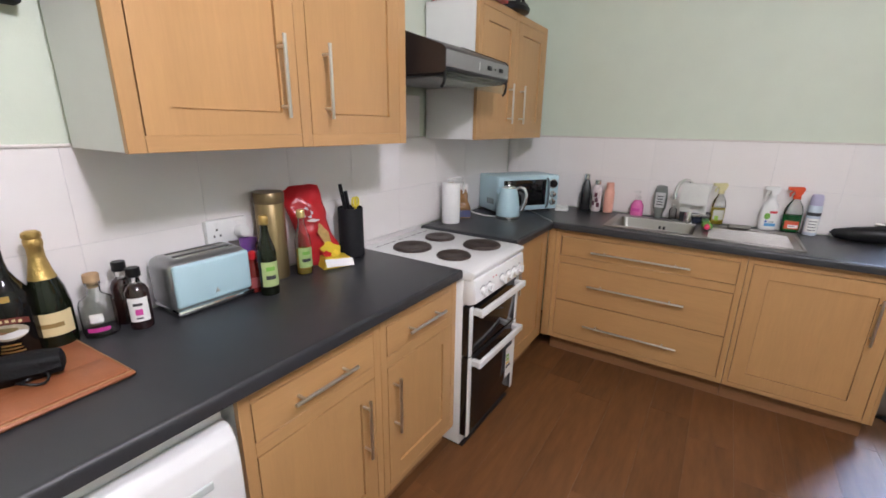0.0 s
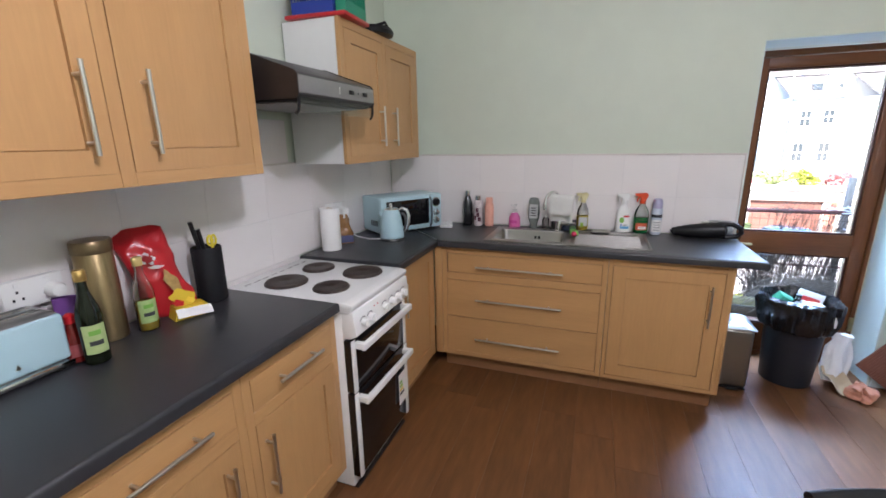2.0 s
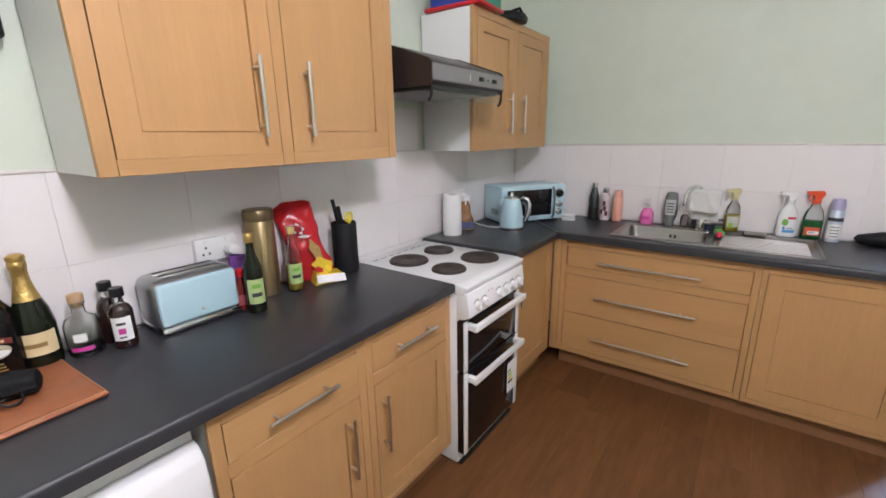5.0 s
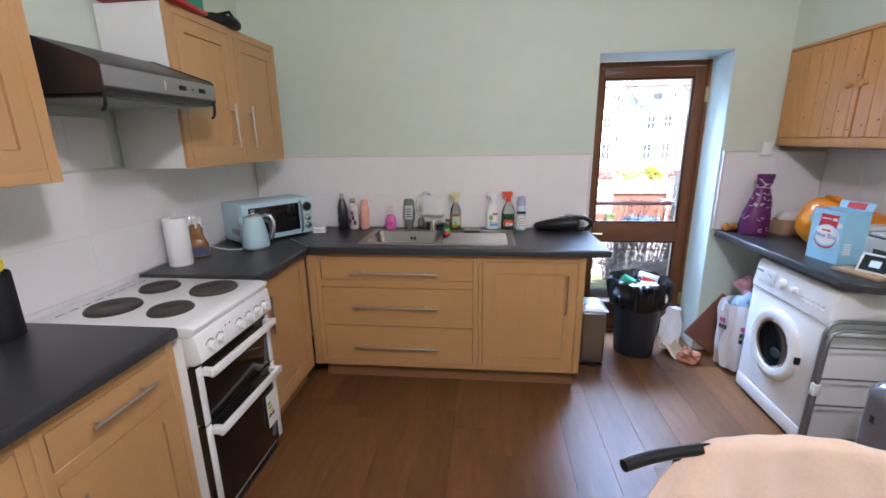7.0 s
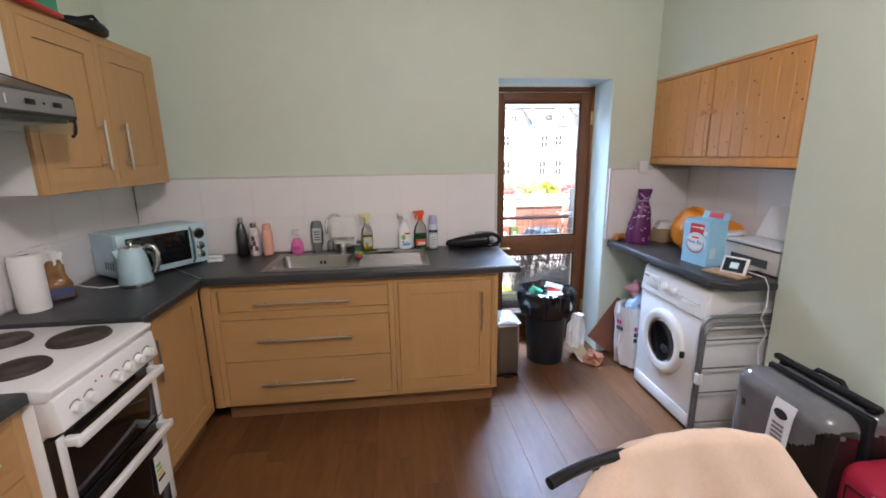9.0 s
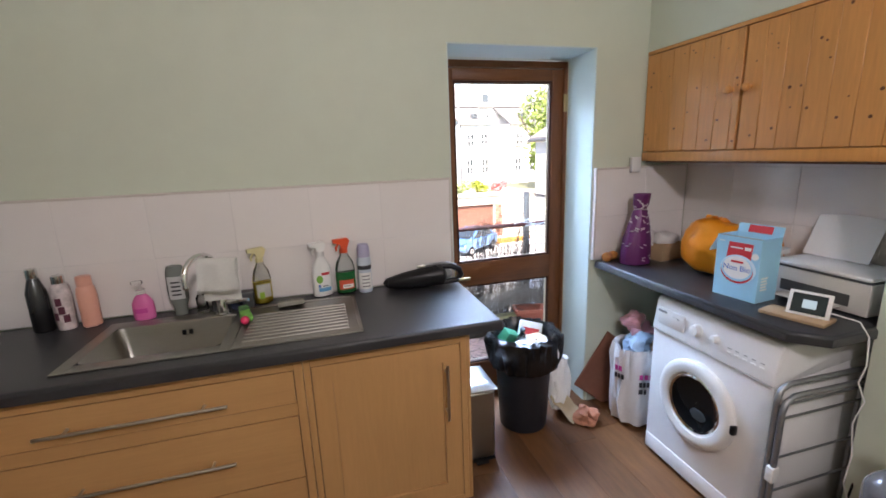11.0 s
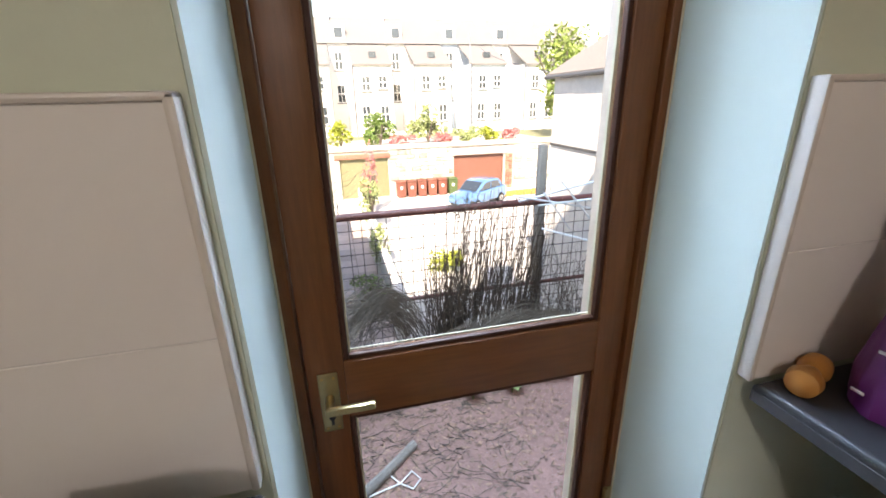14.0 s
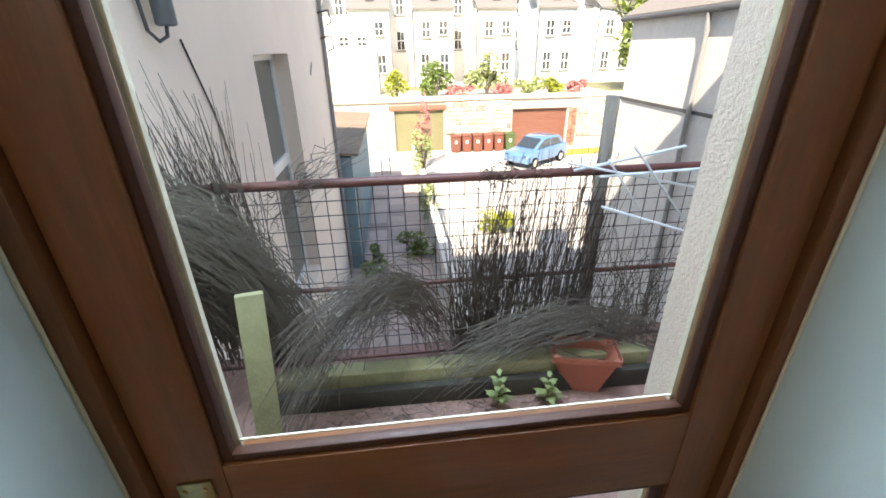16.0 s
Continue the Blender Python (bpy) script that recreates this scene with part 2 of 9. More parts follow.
def tube(bm, pts, r, seg=10, closed=False):
    pts = [Vector(p) for p in pts]
    rings, n = [], len(pts)
    up = Vector((0, 0, 1))
    for i, p in enumerate(pts):
        d = (pts[(i + 1) % n] - pts[i - 1]) if closed else (pts[min(i + 1, n - 1)] - pts[max(i - 1, 0)])
        d.normalize()
        if abs(d.dot(up)) > 0.98:
            up = Vector((1, 0, 0)) if abs(d.x) < 0.9 else Vector((0, 1, 0))
        s = d.cross(up).normalized()
        u = s.cross(d).normalized()
        up = u
        rings.append([bm.verts.new(p + (s * math.cos(2 * math.pi * k / seg) + u * math.sin(2 * math.pi * k / seg)) * r) for k in range(seg)])
    for i in range(n if closed else n - 1):
        a, b = rings[i], rings[(i + 1) % n]
        for k in range(seg):
            bm.faces.new((a[k], b[k], b[(k + 1) % seg], a[(k + 1) % seg]))
    if not closed:
        bm.faces.new(rings[0])
        bm.faces.new(list(reversed(rings[-1])))
    return bm


def ball(bm, at, r, sx=1, sy=1, sz=1, u=16, v=10):
    bmesh.ops.create_uvsphere(bm, u_segments=u, v_segments=v, radius=r, matrix=Matrix.Translation(at) @ Matrix.Diagonal((sx, sy, sz, 1)))
    return bm


def prism(bm, outline, axis, a, b):
    """Extrudes a 2D outline along an axis (0 x, 1 y, 2 z) from a to b."""
    def at(p, k):
        c = list(p)
        c.insert(axis, k)
        return c
    lo, hi = [bm.verts.new(at(p, a)) for p in outline], [bm.verts.new(at(p, b)) for p in outline]
    n = len(outline)
    for i in range(n):
        bm.faces.new((lo[i], lo[(i + 1) % n], hi[(i + 1) % n], hi[i]))
    bm.faces.new(list(reversed(lo)))
    bm.faces.new(hi)
    bmesh.ops.recalc_face_normals(bm, faces=bm.faces[:])
    return bm


def sheet(bm, fn, nu, nv, thick=0.0):
    """A grid fn(u, v) -> point over the unit square, thickened."""
    g = [[bm.verts.new(fn(i / nu, j / nv)) for j in range(nv + 1)] for i in range(nu + 1)]
    faces = [bm.faces.new((g[i][j], g[i + 1][j], g[i + 1][j + 1], g[i][j + 1])) for i in range(nu) for j in range(nv)]
    if thick:
        bmesh.ops.recalc_face_normals(bm, faces=faces)
        bmesh.ops.solidify(bm, geom=faces, thickness=thick)
    return bm


def crumple(bm, amount, freq, seed=0.0):
    for v in bm.verts:
        v.co += noise.noise_vector(v.co * freq + Vector((seed, seed, seed))) * amount
    return bm


def solid(name, bm, material, smooth=40):
    me = bpy.data.meshes.new(name)
    bm.to_mesh(me)
    bm.free()
    if smooth:
        me.polygons.foreach_set("use_smooth", [True] * len(me.polygons))
        me.set_sharp_from_angle(angle=radians(smooth))
    me.materials.append(material)
    return me


def part(name, bm, material, parent, label="", smooth=40):
    ob = new(name, solid(name, bm, material, smooth))
    ob.parent = parent
    return tagged(ob, label)


def thing(name, m, label, category, group="", kind=""):
    ob = new(name)
    ob.matrix_world = m
    ob.empty_display_size = 0.1
    return tagged(ob, label, category, group, kind)


def single(name, bm, material, m, label, category, group="", kind="", smooth=40):
    ob = new(name, solid(name, bm, material, smooth))
    ob.matrix_world = m
    return tagged(ob, label, category, group, kind)


def N():
    return bmesh.new()


def words(name, text, size, material, parent, m):
    """Raised lettering in the built-in font, lying in its own xy plane before m."""
    cu = bpy.data.curves.new(name, "FONT")
    cu.body, cu.size, cu.extrude, cu.align_x, cu.align_y = text, size, 0.0004, "CENTER", "CENTER"
    tmp = new(name, cu)
    me = bpy.data.meshes.new_from_object(tmp)
    bpy.data.objects.remove(tmp)
    me.materials.append(material)
    ob = new(name, me)
    ob.parent, ob.matrix_local = parent, m
    return ob


# ---- the room ----
XW, YW, XR, XA = -1.045, 3.50, 2.55, 2.87     # tile faces west and north, east wall, back of the alcove
YS, ZC = -1.60, 2.95
CT = 0.92                                      # worktop height

bm = N()
box(bm, XW - 0.30, XW - 0.012, YS - 0.2, 3.525, -0.15, ZC)
single("wall_west", bm, PAINT, Matrix(), "pale green painted plaster kitchen wall", "wall", kind="structure")
bm = N()
box(bm, -6.5, 1.39, 3.525, 4.0, -4.4, 7.7)
box(bm, 2.228, 3.4, 3.525, 3.86, -4.4, 5.0)
box(bm, 1.39, 2.228, 3.525, 4.0, 2.08, 9.4)
box(bm, 1.39, 2.228, 3.525, 4.0, -4.4, -0.02)
single("wall_north", bm, PAINT, Matrix(), "pale green painted plaster wall with a deep door opening", "wall", kind="structure")
RENDER = mat("cream_rendered_wall", (0.62, 0.51, 0.41), 0.9, noise_scale=60, var=0.10, big=0.08, bump=0.35, bump_scale=160)
bm = N()
box(bm, 2.215, 8.0, 3.862, 4.02, -4.4, 7.7)
single("wall_outer_skin", bm, RENDER, Matrix(), "cream roughcast outer wall beside the balcony door", "wall", kind="structure")
bm = N()
box(bm, XR, XR + 0.5, YS - 0.2, 2.345, -0.15, ZC)
box(bm, XA, XR + 0.5, 2.345, 3.525, -0.15, ZC)
box(bm, XR, XA, 2.345, 3.525, 2.062, ZC)
single("wall_east", bm, PAINT, Matrix(), "pale green painted wall with a recess for the washing machine", "wall", kind="structure")
bm = N()
box(bm, XW - 0.3, XR + 0.5, YS - 0.3, YS, -0.15, ZC)
single("wall_south", bm, PAINT, Matrix(), "pale green plaster wall behind the walk", "wall", kind="structure")
bm = N()
box(bm, XW - 0.3, XR + 0.5, YS - 0.3, 3.525, ZC, ZC + 0.2)
single("ceiling", bm, CEIL, Matrix(), "plain white painted ceiling", "ceiling", kind="structure")
bm = N()
box(bm, XW - 0.3, XR + 0.5, YS - 0.3, 3.86, -0.15, -0.006)
floor = single("floor", bm, GAP, Matrix(), "walnut-look plank floor, worn to a soft sheen", "floor", kind="structure")

# lining of the door opening, in glossy pale blue-green paint
bm = N()
box(bm, 1.39, 1.396, 3.528, 3.80, 0.0, 2.08)
single("reveal_lining_west", bm, REVEAL, Matrix(), "pale blue-green gloss painted door reveal", "door reveal", kind="structure")
bm = N()
box(bm, 2.222, 2.228, 3.528, 3.80, 0.0, 2.08)
single("reveal_lining_east", bm, REVEAL, Matrix(), "pale blue-green gloss painted door reveal", "door reveal", kind="structure")
bm = N()
box(bm, 1.397, 2.221, 3.528, 3.80, 2.074, 2.08)
single("reveal_lining_top", bm, REVEAL, Matrix(), "pale blue-green gloss painted door head", "door reveal", kind="structure")
bm = N()
box(bm, 2.238, 2.548, 3.511, 3.526, 0.0, 0.09, 0.004)
single("baseboard", bm, REVEAL, Matrix(), "low painted skirting board beside the door", "skirting", kind="structure")


# ---- glazed door ----
def glazed_door():
    d = thing("door_1", pose(0, 3.80, 0), "closed brown varnished door with two glass panes", "door", kind="structure")
    x0, x1, p0, p1 = 1.425, 2.195, 1.517, 2.110
    for name, a, b in (("stile", x0, p0 - 0.012), ("stile", p1 + 0.012, x1)):
        bm = N()
        box(bm, a, b, 0, 0.045, 0.03, 2.02, 0.004)
        part(name, bm, DOORWOOD, d)
    for name, za, zb in (("rail", 1.955, 2.02), ("rail", 0.760, 0.904), ("rail", 0.03, 0.235)):
        bm = N()
        box(bm, p0 - 0.013, p1 + 0.013, 0.001, 0.044, za, zb, 0.003)
        part(name, bm, DOORWOOD_H, d)
    for za, zb in ((0.904, 1.955), (0.235, 0.760)):
        bm = N()
        for a, b, c, e in ((p0 - 0.012, p0, za, zb), (p1, p1 + 0.012, za, zb), (p0, p1, za, za + 0.012), (p0, p1, zb - 0.012, zb)):
            box(bm, a, b, 0.006, 0.022, c, e, 0.003)
        part("glazing_bead", bm, DARKBEAD, d, "dark glossy glazing bead")
        bm = N()
        for a, b, c, e in ((p0 - 0.004, p0 + 0.004, za, zb), (p1 - 0.004, p1 + 0.004, za, zb), (p0, p1, za + 0.0118, za + 0.0140), (p0, p1, zb - 0.016, zb - 0.008)):
            box(bm, a, b, 0.028, 0.031 if e - c < 0.004 else 0.036, c, e)
        part("putty_line", crumple(bm, 0.0015, 40), PUTTY, d, "flaking white putty")
        bm = N()
        box(bm, p0 - 0.006, p1 + 0.006, 0.023, 0.027, za, zb)
        g = part("pane", bm, PANE, d, "clear glass pane", 0)
        g.visible_shadow = False
    # frame
    for a, b in ((1.397, 1.422), (2.198, 2.221)):
        bm = N()
        box(bm, a, b, -0.012, 0.07, 0.0, 2.06, 0.003)
        part("frame_post", bm, DOORWOOD, d)
        bm = N()
        box(bm, a + (0.0 if a < 1.5 else 0.018), b - (0.020 if a < 1.5 else 0.0), -0.015, -0.0125, 0.0, 2.06, 0.001)
        part("caulk_strip", crumple(bm, 0.001, 30), PUTTY, d, "flaking cream painted edge strip")
    bm = N()
    box(bm, 1.4225, 2.1975, -0.012, 0.07, 2.024, 2.06, 0.003)
    part("frame_head", bm, DOORWOOD_H, d)
    bm = N()
    box(bm, 1.397, 2.221, -0.02, 0.10, 0.0, 0.027, 0.004)
    part("threshold", bm, DOORWOOD_H, d, "worn wooden threshold")
    # handle and hinges
    bm = N()
    box(bm, 1.447, 1.489, -0.004, 0.0, 0.735, 0.885, 0.003)
    h = part("handle_plate", bm, BRASS, d, "worn brass backplate with a keyhole")
    bm = N()
    cyl(bm, (1.468, -0.045, 0.822), (1.468, -0.002, 0.822), 0.010)
    box(bm, 1.458, 1.562, -0.056, -0.042, 0.814, 0.831, 0.004)
    part("lever", bm, BRASS, h)
    bm = N()
    cyl(bm, (1.468, -0.006, 0.772), (1.468, -0.0035, 0.772), 0.007)
    box(bm, 1.465, 1.471, -0.006, -0.0035, 0.752, 0.772)
    part("keyhole", bm, BLACK, h)
    for z in (0.745, 0.873):
        for x in (1.456, 1.480):
            bm = N()
            cyl(bm, (x, -0.0055, z), (x, -0.003, z), 0.003, seg=8)
            part("screw", bm, GOLD, h)
    for z in (0.25, 1.78):
        bm = N()
        cyl(bm, (2.197, -0.016, z), (2.197, -0.016, z + 0.10), 0.006, seg=10)
        box(bm, 2.19, 2.216, -0.0155, -0.0125, z, z + 0.10)
        part("hinge", bm, BRASS, d)
    return d


glazed_door()

# ---- cabinets ----


def bar_handle(parent, p0, p1, out=(0, -0.034, 0), r=0.006):
    """A satin bar on two posts."""
    p0, p1, out = Vector(p0), Vector(p1), Vector(out)
    bm = N()
    cyl(bm, p0 + out, p1 + out, r, seg=12)
    for k in (0.14, 0.86):
        q = p0.lerp(p1, k)
        cyl(bm, q, q + out, r * 0.8, seg=10)
    return part("handle", bm, NICKEL, parent, "satin steel bar handle")


def shaker_front(name, parent, x0, x1, z0, z1, frame_w=0.07, y=0.0, across=False, handle=None, panel=True):
    """A framed front with a recessed panel, face at y, 20 mm thick, with a shadow gap round it."""
    bm = N()
    m = BEECH_H if across else BEECH
    box(bm, x0, x1, y, y + 0.020, z0, z1)
    if panel:
        bm.faces.ensure_lookup_table()
        front = min(bm.faces, key=lambda f: f.calc_center_median().y)
        bmesh.ops.inset_region(bm, faces=[front], thickness=frame_w)
        bmesh.ops.inset_region(bm, faces=[front], thickness=0.0004, depth=-0.012)
        bmesh.ops.inset_region(bm, faces=[front], thickness=0.0035)
        bmesh.ops.inset_region(bm, faces=[front], thickness=0.0004, depth=0.005)
    d = part(name, bm, m, parent)
    if handle:
        bar_handle(d, *handle)
    return d


def carcass(parent, w, depth, z0, z1, face=0.030, body=CARCASS, splits=(), bars=(), top=None):
    """Box with a face frame: the frame stands round the fronts, its openings dark behind them."""
    bm = N()
    box(bm, 0.001, w - 0.001, 0.022, depth, z0 + 0.002, top or z1 - 0.002)
    part("body", bm, body, parent)
    bm = N()
    box(bm, 0.004, w - 0.004, 0.0205, 0.0215, z0 + 0.004, z1 - 0.004)
    part("shadow_gap", bm, GAP, parent)
    for a, b in [(0, face), (w - face, w)] + [(s - face / 2, s + face / 2) for s in splits]:
        bm = N()
        box(bm, a, b, 0, 0.0202, z0, z1, 0.0012, 1)
        part("face_stile", bm, BEECH, parent)
    edges = [0] + list(splits) + [w]
    rails = list(bars)
    for c, e in [(z0, z0 + face), (z1 - face, z1)]:
        for i in range(len(edges) - 1):
            a = edges[i] + (face if i == 0 else face / 2)
            b = edges[i + 1] - (face if i == len(edges) - 2 else face / 2)
            rails.append((a, b, c, e))
    for a, b, c, e in rails:
        bm = N()
        box(bm, a + 0.0002, b - 0.0002, 0.0005, 0.0202, c, e, 0.0012, 1)
        part("face_rail", bm, BEECH_H, parent)


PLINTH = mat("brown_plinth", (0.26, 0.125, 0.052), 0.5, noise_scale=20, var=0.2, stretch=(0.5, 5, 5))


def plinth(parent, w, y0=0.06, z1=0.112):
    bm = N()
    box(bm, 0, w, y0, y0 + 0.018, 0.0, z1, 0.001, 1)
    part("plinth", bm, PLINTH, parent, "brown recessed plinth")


UZ0, UZ1 = 0.112, 0.882


def base_drawer_door(m, w, hinge_right, label):
    c = thing("base_cabinet", m, label, "cabinet", "beech base cabinets")
    e = 0.032
    carcass(c, w, 0.57, UZ0, UZ1, e, bars=((e, w - e, 0.664, 0.708), (e, w - e, 0.829, UZ1 - e)))
    shaker_front("drawer_front", c, e + 0.003, w - e - 0.003, 0.711, 0.826, 0.0, across=True, panel=False, handle=((w * 0.5 - 0.117, 0, 0.772), (w * 0.5 + 0.117, 0, 0.772)))
    hx = 0.067 if hinge_right else w - 0.092
    shaker_front("door", c, e + 0.003, w - e - 0.003, UZ0 + e + 0.003, 0.661, 0.090, handle=((hx, 0, 0.383), (hx, 0, 0.614)))
    plinth(c, w)
    return c


LX = -0.447   # faces of the left-hand run
base_drawer_door(pose(LX, 0.735, 0, 0, 0, 90), 0.513, False, "beech base cabinet with one drawer over a shaker door")
base_drawer_door(pose(LX, 1.250, 0, 0, 0, 90), 0.496, True, "narrower beech base cabinet with one drawer over a door")
# corner unit beyond the cooker
c = thing("corner_cabinet", pose(LX, 2.315, 0, 0, 0, 90), "beech corner base cabinet with one tall shaker door", "cabinet", "beech base cabinets")
carcass(c, 0.565, 0.57, UZ0, UZ1, 0.022)
shaker_front("door", c, 0.025, 0.540, UZ0 + 0.025, UZ1 - 0.025, 0.085, handle=((0.072, 0, 0.58), (0.072, 0, 0.78)))
plinth(c, 0.565)
# drawers under the sink
FY = 2.905
c = thing("drawer_cabinet", pose(-0.395, FY, 0), "wide beech sink cabinet with three drawers", "cabinet", "beech base cabinets")
W = 1.022
carcass(c, W, 0.56, UZ0, UZ1, 0.030, bars=((0.030, W - 0.030, 0.655, 0.704), (0.030, W - 0.030, 0.832, UZ1 - 0.030)), top=0.745)
for z0, z1, hz, x0 in ((0.707, 0.829, 0.757, 0.040), (0.398, 0.652, 0.533, 0.033), (UZ0 + 0.033, 0.393, 0.256, 0.033)):
    shaker_front("drawer_front", c, x0, W - 0.033, z0, z1, 0.0, across=True, panel=False, handle=((0.233, 0, hz), (0.773, 0, hz)))
plinth(c, W)
bm = N()
box(bm, -0.0515, -0.001, -0.008, 0.03, UZ0, UZ1, 0.002)
part("corner_post", bm, BEECH, c)
c = thing("end_cabinet", pose(0.629, FY, 0), "beech base cabinet with one shaker door ending the run", "cabinet", "beech base cabinets")
W = 0.612
carcass(c, W, 0.56, UZ0, UZ1, 0.024, bars=((0.024, W - 0.024, 0.834, UZ1 - 0.024),))
shaker_front("door", c, 0.027, W - 0.027, UZ0 + 0.027, 0.831, 0.098, handle=((W - 0.088, 0, 0.527), (W - 0.088, 0, 0.762)))
plinth(c, W)
bm = N()
box(bm, W + 0.0005, W + 0.016, 0.001, 0.56, UZ0, UZ1, 0.001)
part("end_panel", bm, BEECH, c)


def wall_cabinet(m, w, split, label, depth=0.345):
    c = thing("wall_cabinet", m, label, "cabinet", "beech wall cabinets")
    z0, z1 = 1.430, 2.140
    carcass(c, w, depth, z0, z1, 0.040, splits=(split,))
    for a, b, hx in ((0.043, split - 0.023, split - 0.084), (split + 0.023, w - 0.043, split + 0.084)):
        shaker_front("door", c, a, b, z0 + 0.040, z1 - 0.043, 0.088, handle=((hx, 0, z0 + 0.088), (hx, 0, z0 + 0.316)))
    return c


wall_cabinet(pose(-0.690, 0.700, 0, 0, 0, 90), 1.015, 0.505, "beech wall cabinet with two shaker doors above the worktop")
wall_cabinet(pose(-0.708, 2.340, 0, 0, 0, 90), 0.955, 0.470, "beech wall cabinet with crates stored on top", 0.332)


# ---- worktops ----
def worktop(name, outline, label, z1=CT, t=0.040, holes=None):
    bm = N()
    prism(bm, outline, 2, z1 - t, z1)
    top = [e for e in bm.edges if all(abs(v.co.z - z1) < 1e-5 for v in e.verts)]
    bmesh.ops.bevel(bm, geom=top, offset=0.014, segments=4, affect="EDGES", profile=0.5)
    return single(name, bm, WORKTOP, Matrix(), label, "worktop", "charcoal worktops")


near_top = worktop("worktop", [(XW + 0.001, 0.300), (-0.412, 0.300), (-0.412, 1.738), (XW + 0.001, 1.738)], "charcoal laminate worktop with a rounded front edge")
corner_top = worktop("worktop", [(XW + 0.001, 2.300), (-0.412, 2.300), (-0.412, 2.868), (XW + 0.001, 3.499)], "charcoal laminate worktop in the corner beside the cooker")
bm = N()
box(bm, XW + 0.004, -0.424, 0.2965, 0.2995, CT - 0.039, CT - 0.012, 0.001, 1)
part("end_strip", bm, CARCASS, near_top, "bare pale chipboard edge")


# the sink worktop is cut round the sink
def sink_top():
    bm = N()
    o = [(XW + 0.004, 3.499), (-0.408, 2.868), (1.384, 2.868), (1.384, 3.499)]
    h = [(-0.115, 2.965), (0.835, 2.965), (0.835, 3.375), (-0.115, 3.375)]
    z0, z1 = CT - 0.040, CT
    def ring(pts, z):
        return [bm.verts.new((x, y, z)) for x, y in pts]
    ot, ob_, ht, hb = ring(o, z1), ring(o, z0), ring(h, z1), ring(h, z0)
    # west, front, east, back strips
    pairs = ((0, 1, 0, 3), (1, 2, 1, 0), (2, 3, 2, 1), (3, 0, 3, 2))
    for tops, inner, flip in ((ot, ht, False), (ob_, hb, True)):
        for a, b, c_, e in pairs:
            f = (tops[a], tops[b], inner[c_], inner[e])
            bm.faces.new(f if not flip else tuple(reversed(f)))
    for i in range(4):
        j = (i + 1) % 4
        bm.faces.new((ot[j], ot[i], ob_[i], ob_[j]))
        bm.faces.new((ht[i], ht[j], hb[j], hb[i]))
    bmesh.ops.recalc_face_normals(bm, faces=bm.faces[:])
    front = [e for e in bm.edges if all(abs(v.co.z - z1) < 1e-5 and v in ot for v in e.verts)]
    bmesh.ops.bevel(bm, geom=front, offset=0.014, segments=4, affect="EDGES", profile=0.5)
    return single("worktop", bm, WORKTOP, Matrix(), "charcoal laminate worktop cut out round a steel sink", "worktop", "charcoal worktops")


long_top = sink_top()
bm = N()
d = Vector((-0.412 - XW, 2.868 - 3.499, 0)).normalized()
s = Vector((-d.y, d.x, 0)) * 0.004
p, q = Vector((XW + 0.03, 3.475, 0)), Vector((-0.425, 2.885, 0))
prism(bm, [(p + s).to_2d(), (q + s).to_2d(), (q - s).to_2d(), (p - s).to_2d()], 2, CT - 0.003, CT + 0.002)
part("joint_strip", bm, NICKEL, corner_top, "aluminium strip over the mitred joint")
bm = N()
box(bm, 1.384, 1.3865, 2.880, 3.497, CT - 0.038, CT - 0.012)
part("end_trim", bm, NICKEL, long_top, "thin metal edging")
# alcove worktop on the right
alcove_top = worktop("worktop", [(2.245, 3.499), (XA - 0.002, 3.499), (XA - 0.002, 2.348), (2.552, 2.348), (2.545, 2.335), (2.330, 2.335), (2.245, 2.42)], "charcoal laminate worktop above the washing machine")

bm = N()
box(bm, 2.2425, 2.2447, 2.425, 3.494, CT - 0.038, CT - 0.015, 0.0008, 1)
part("front_edge", bm, mat("worn_grey_edge_band", (0.050, 0.050, 0.056), 0.34, noise_scale=60, var=0.3), alcove_top, "worn grey edge band")

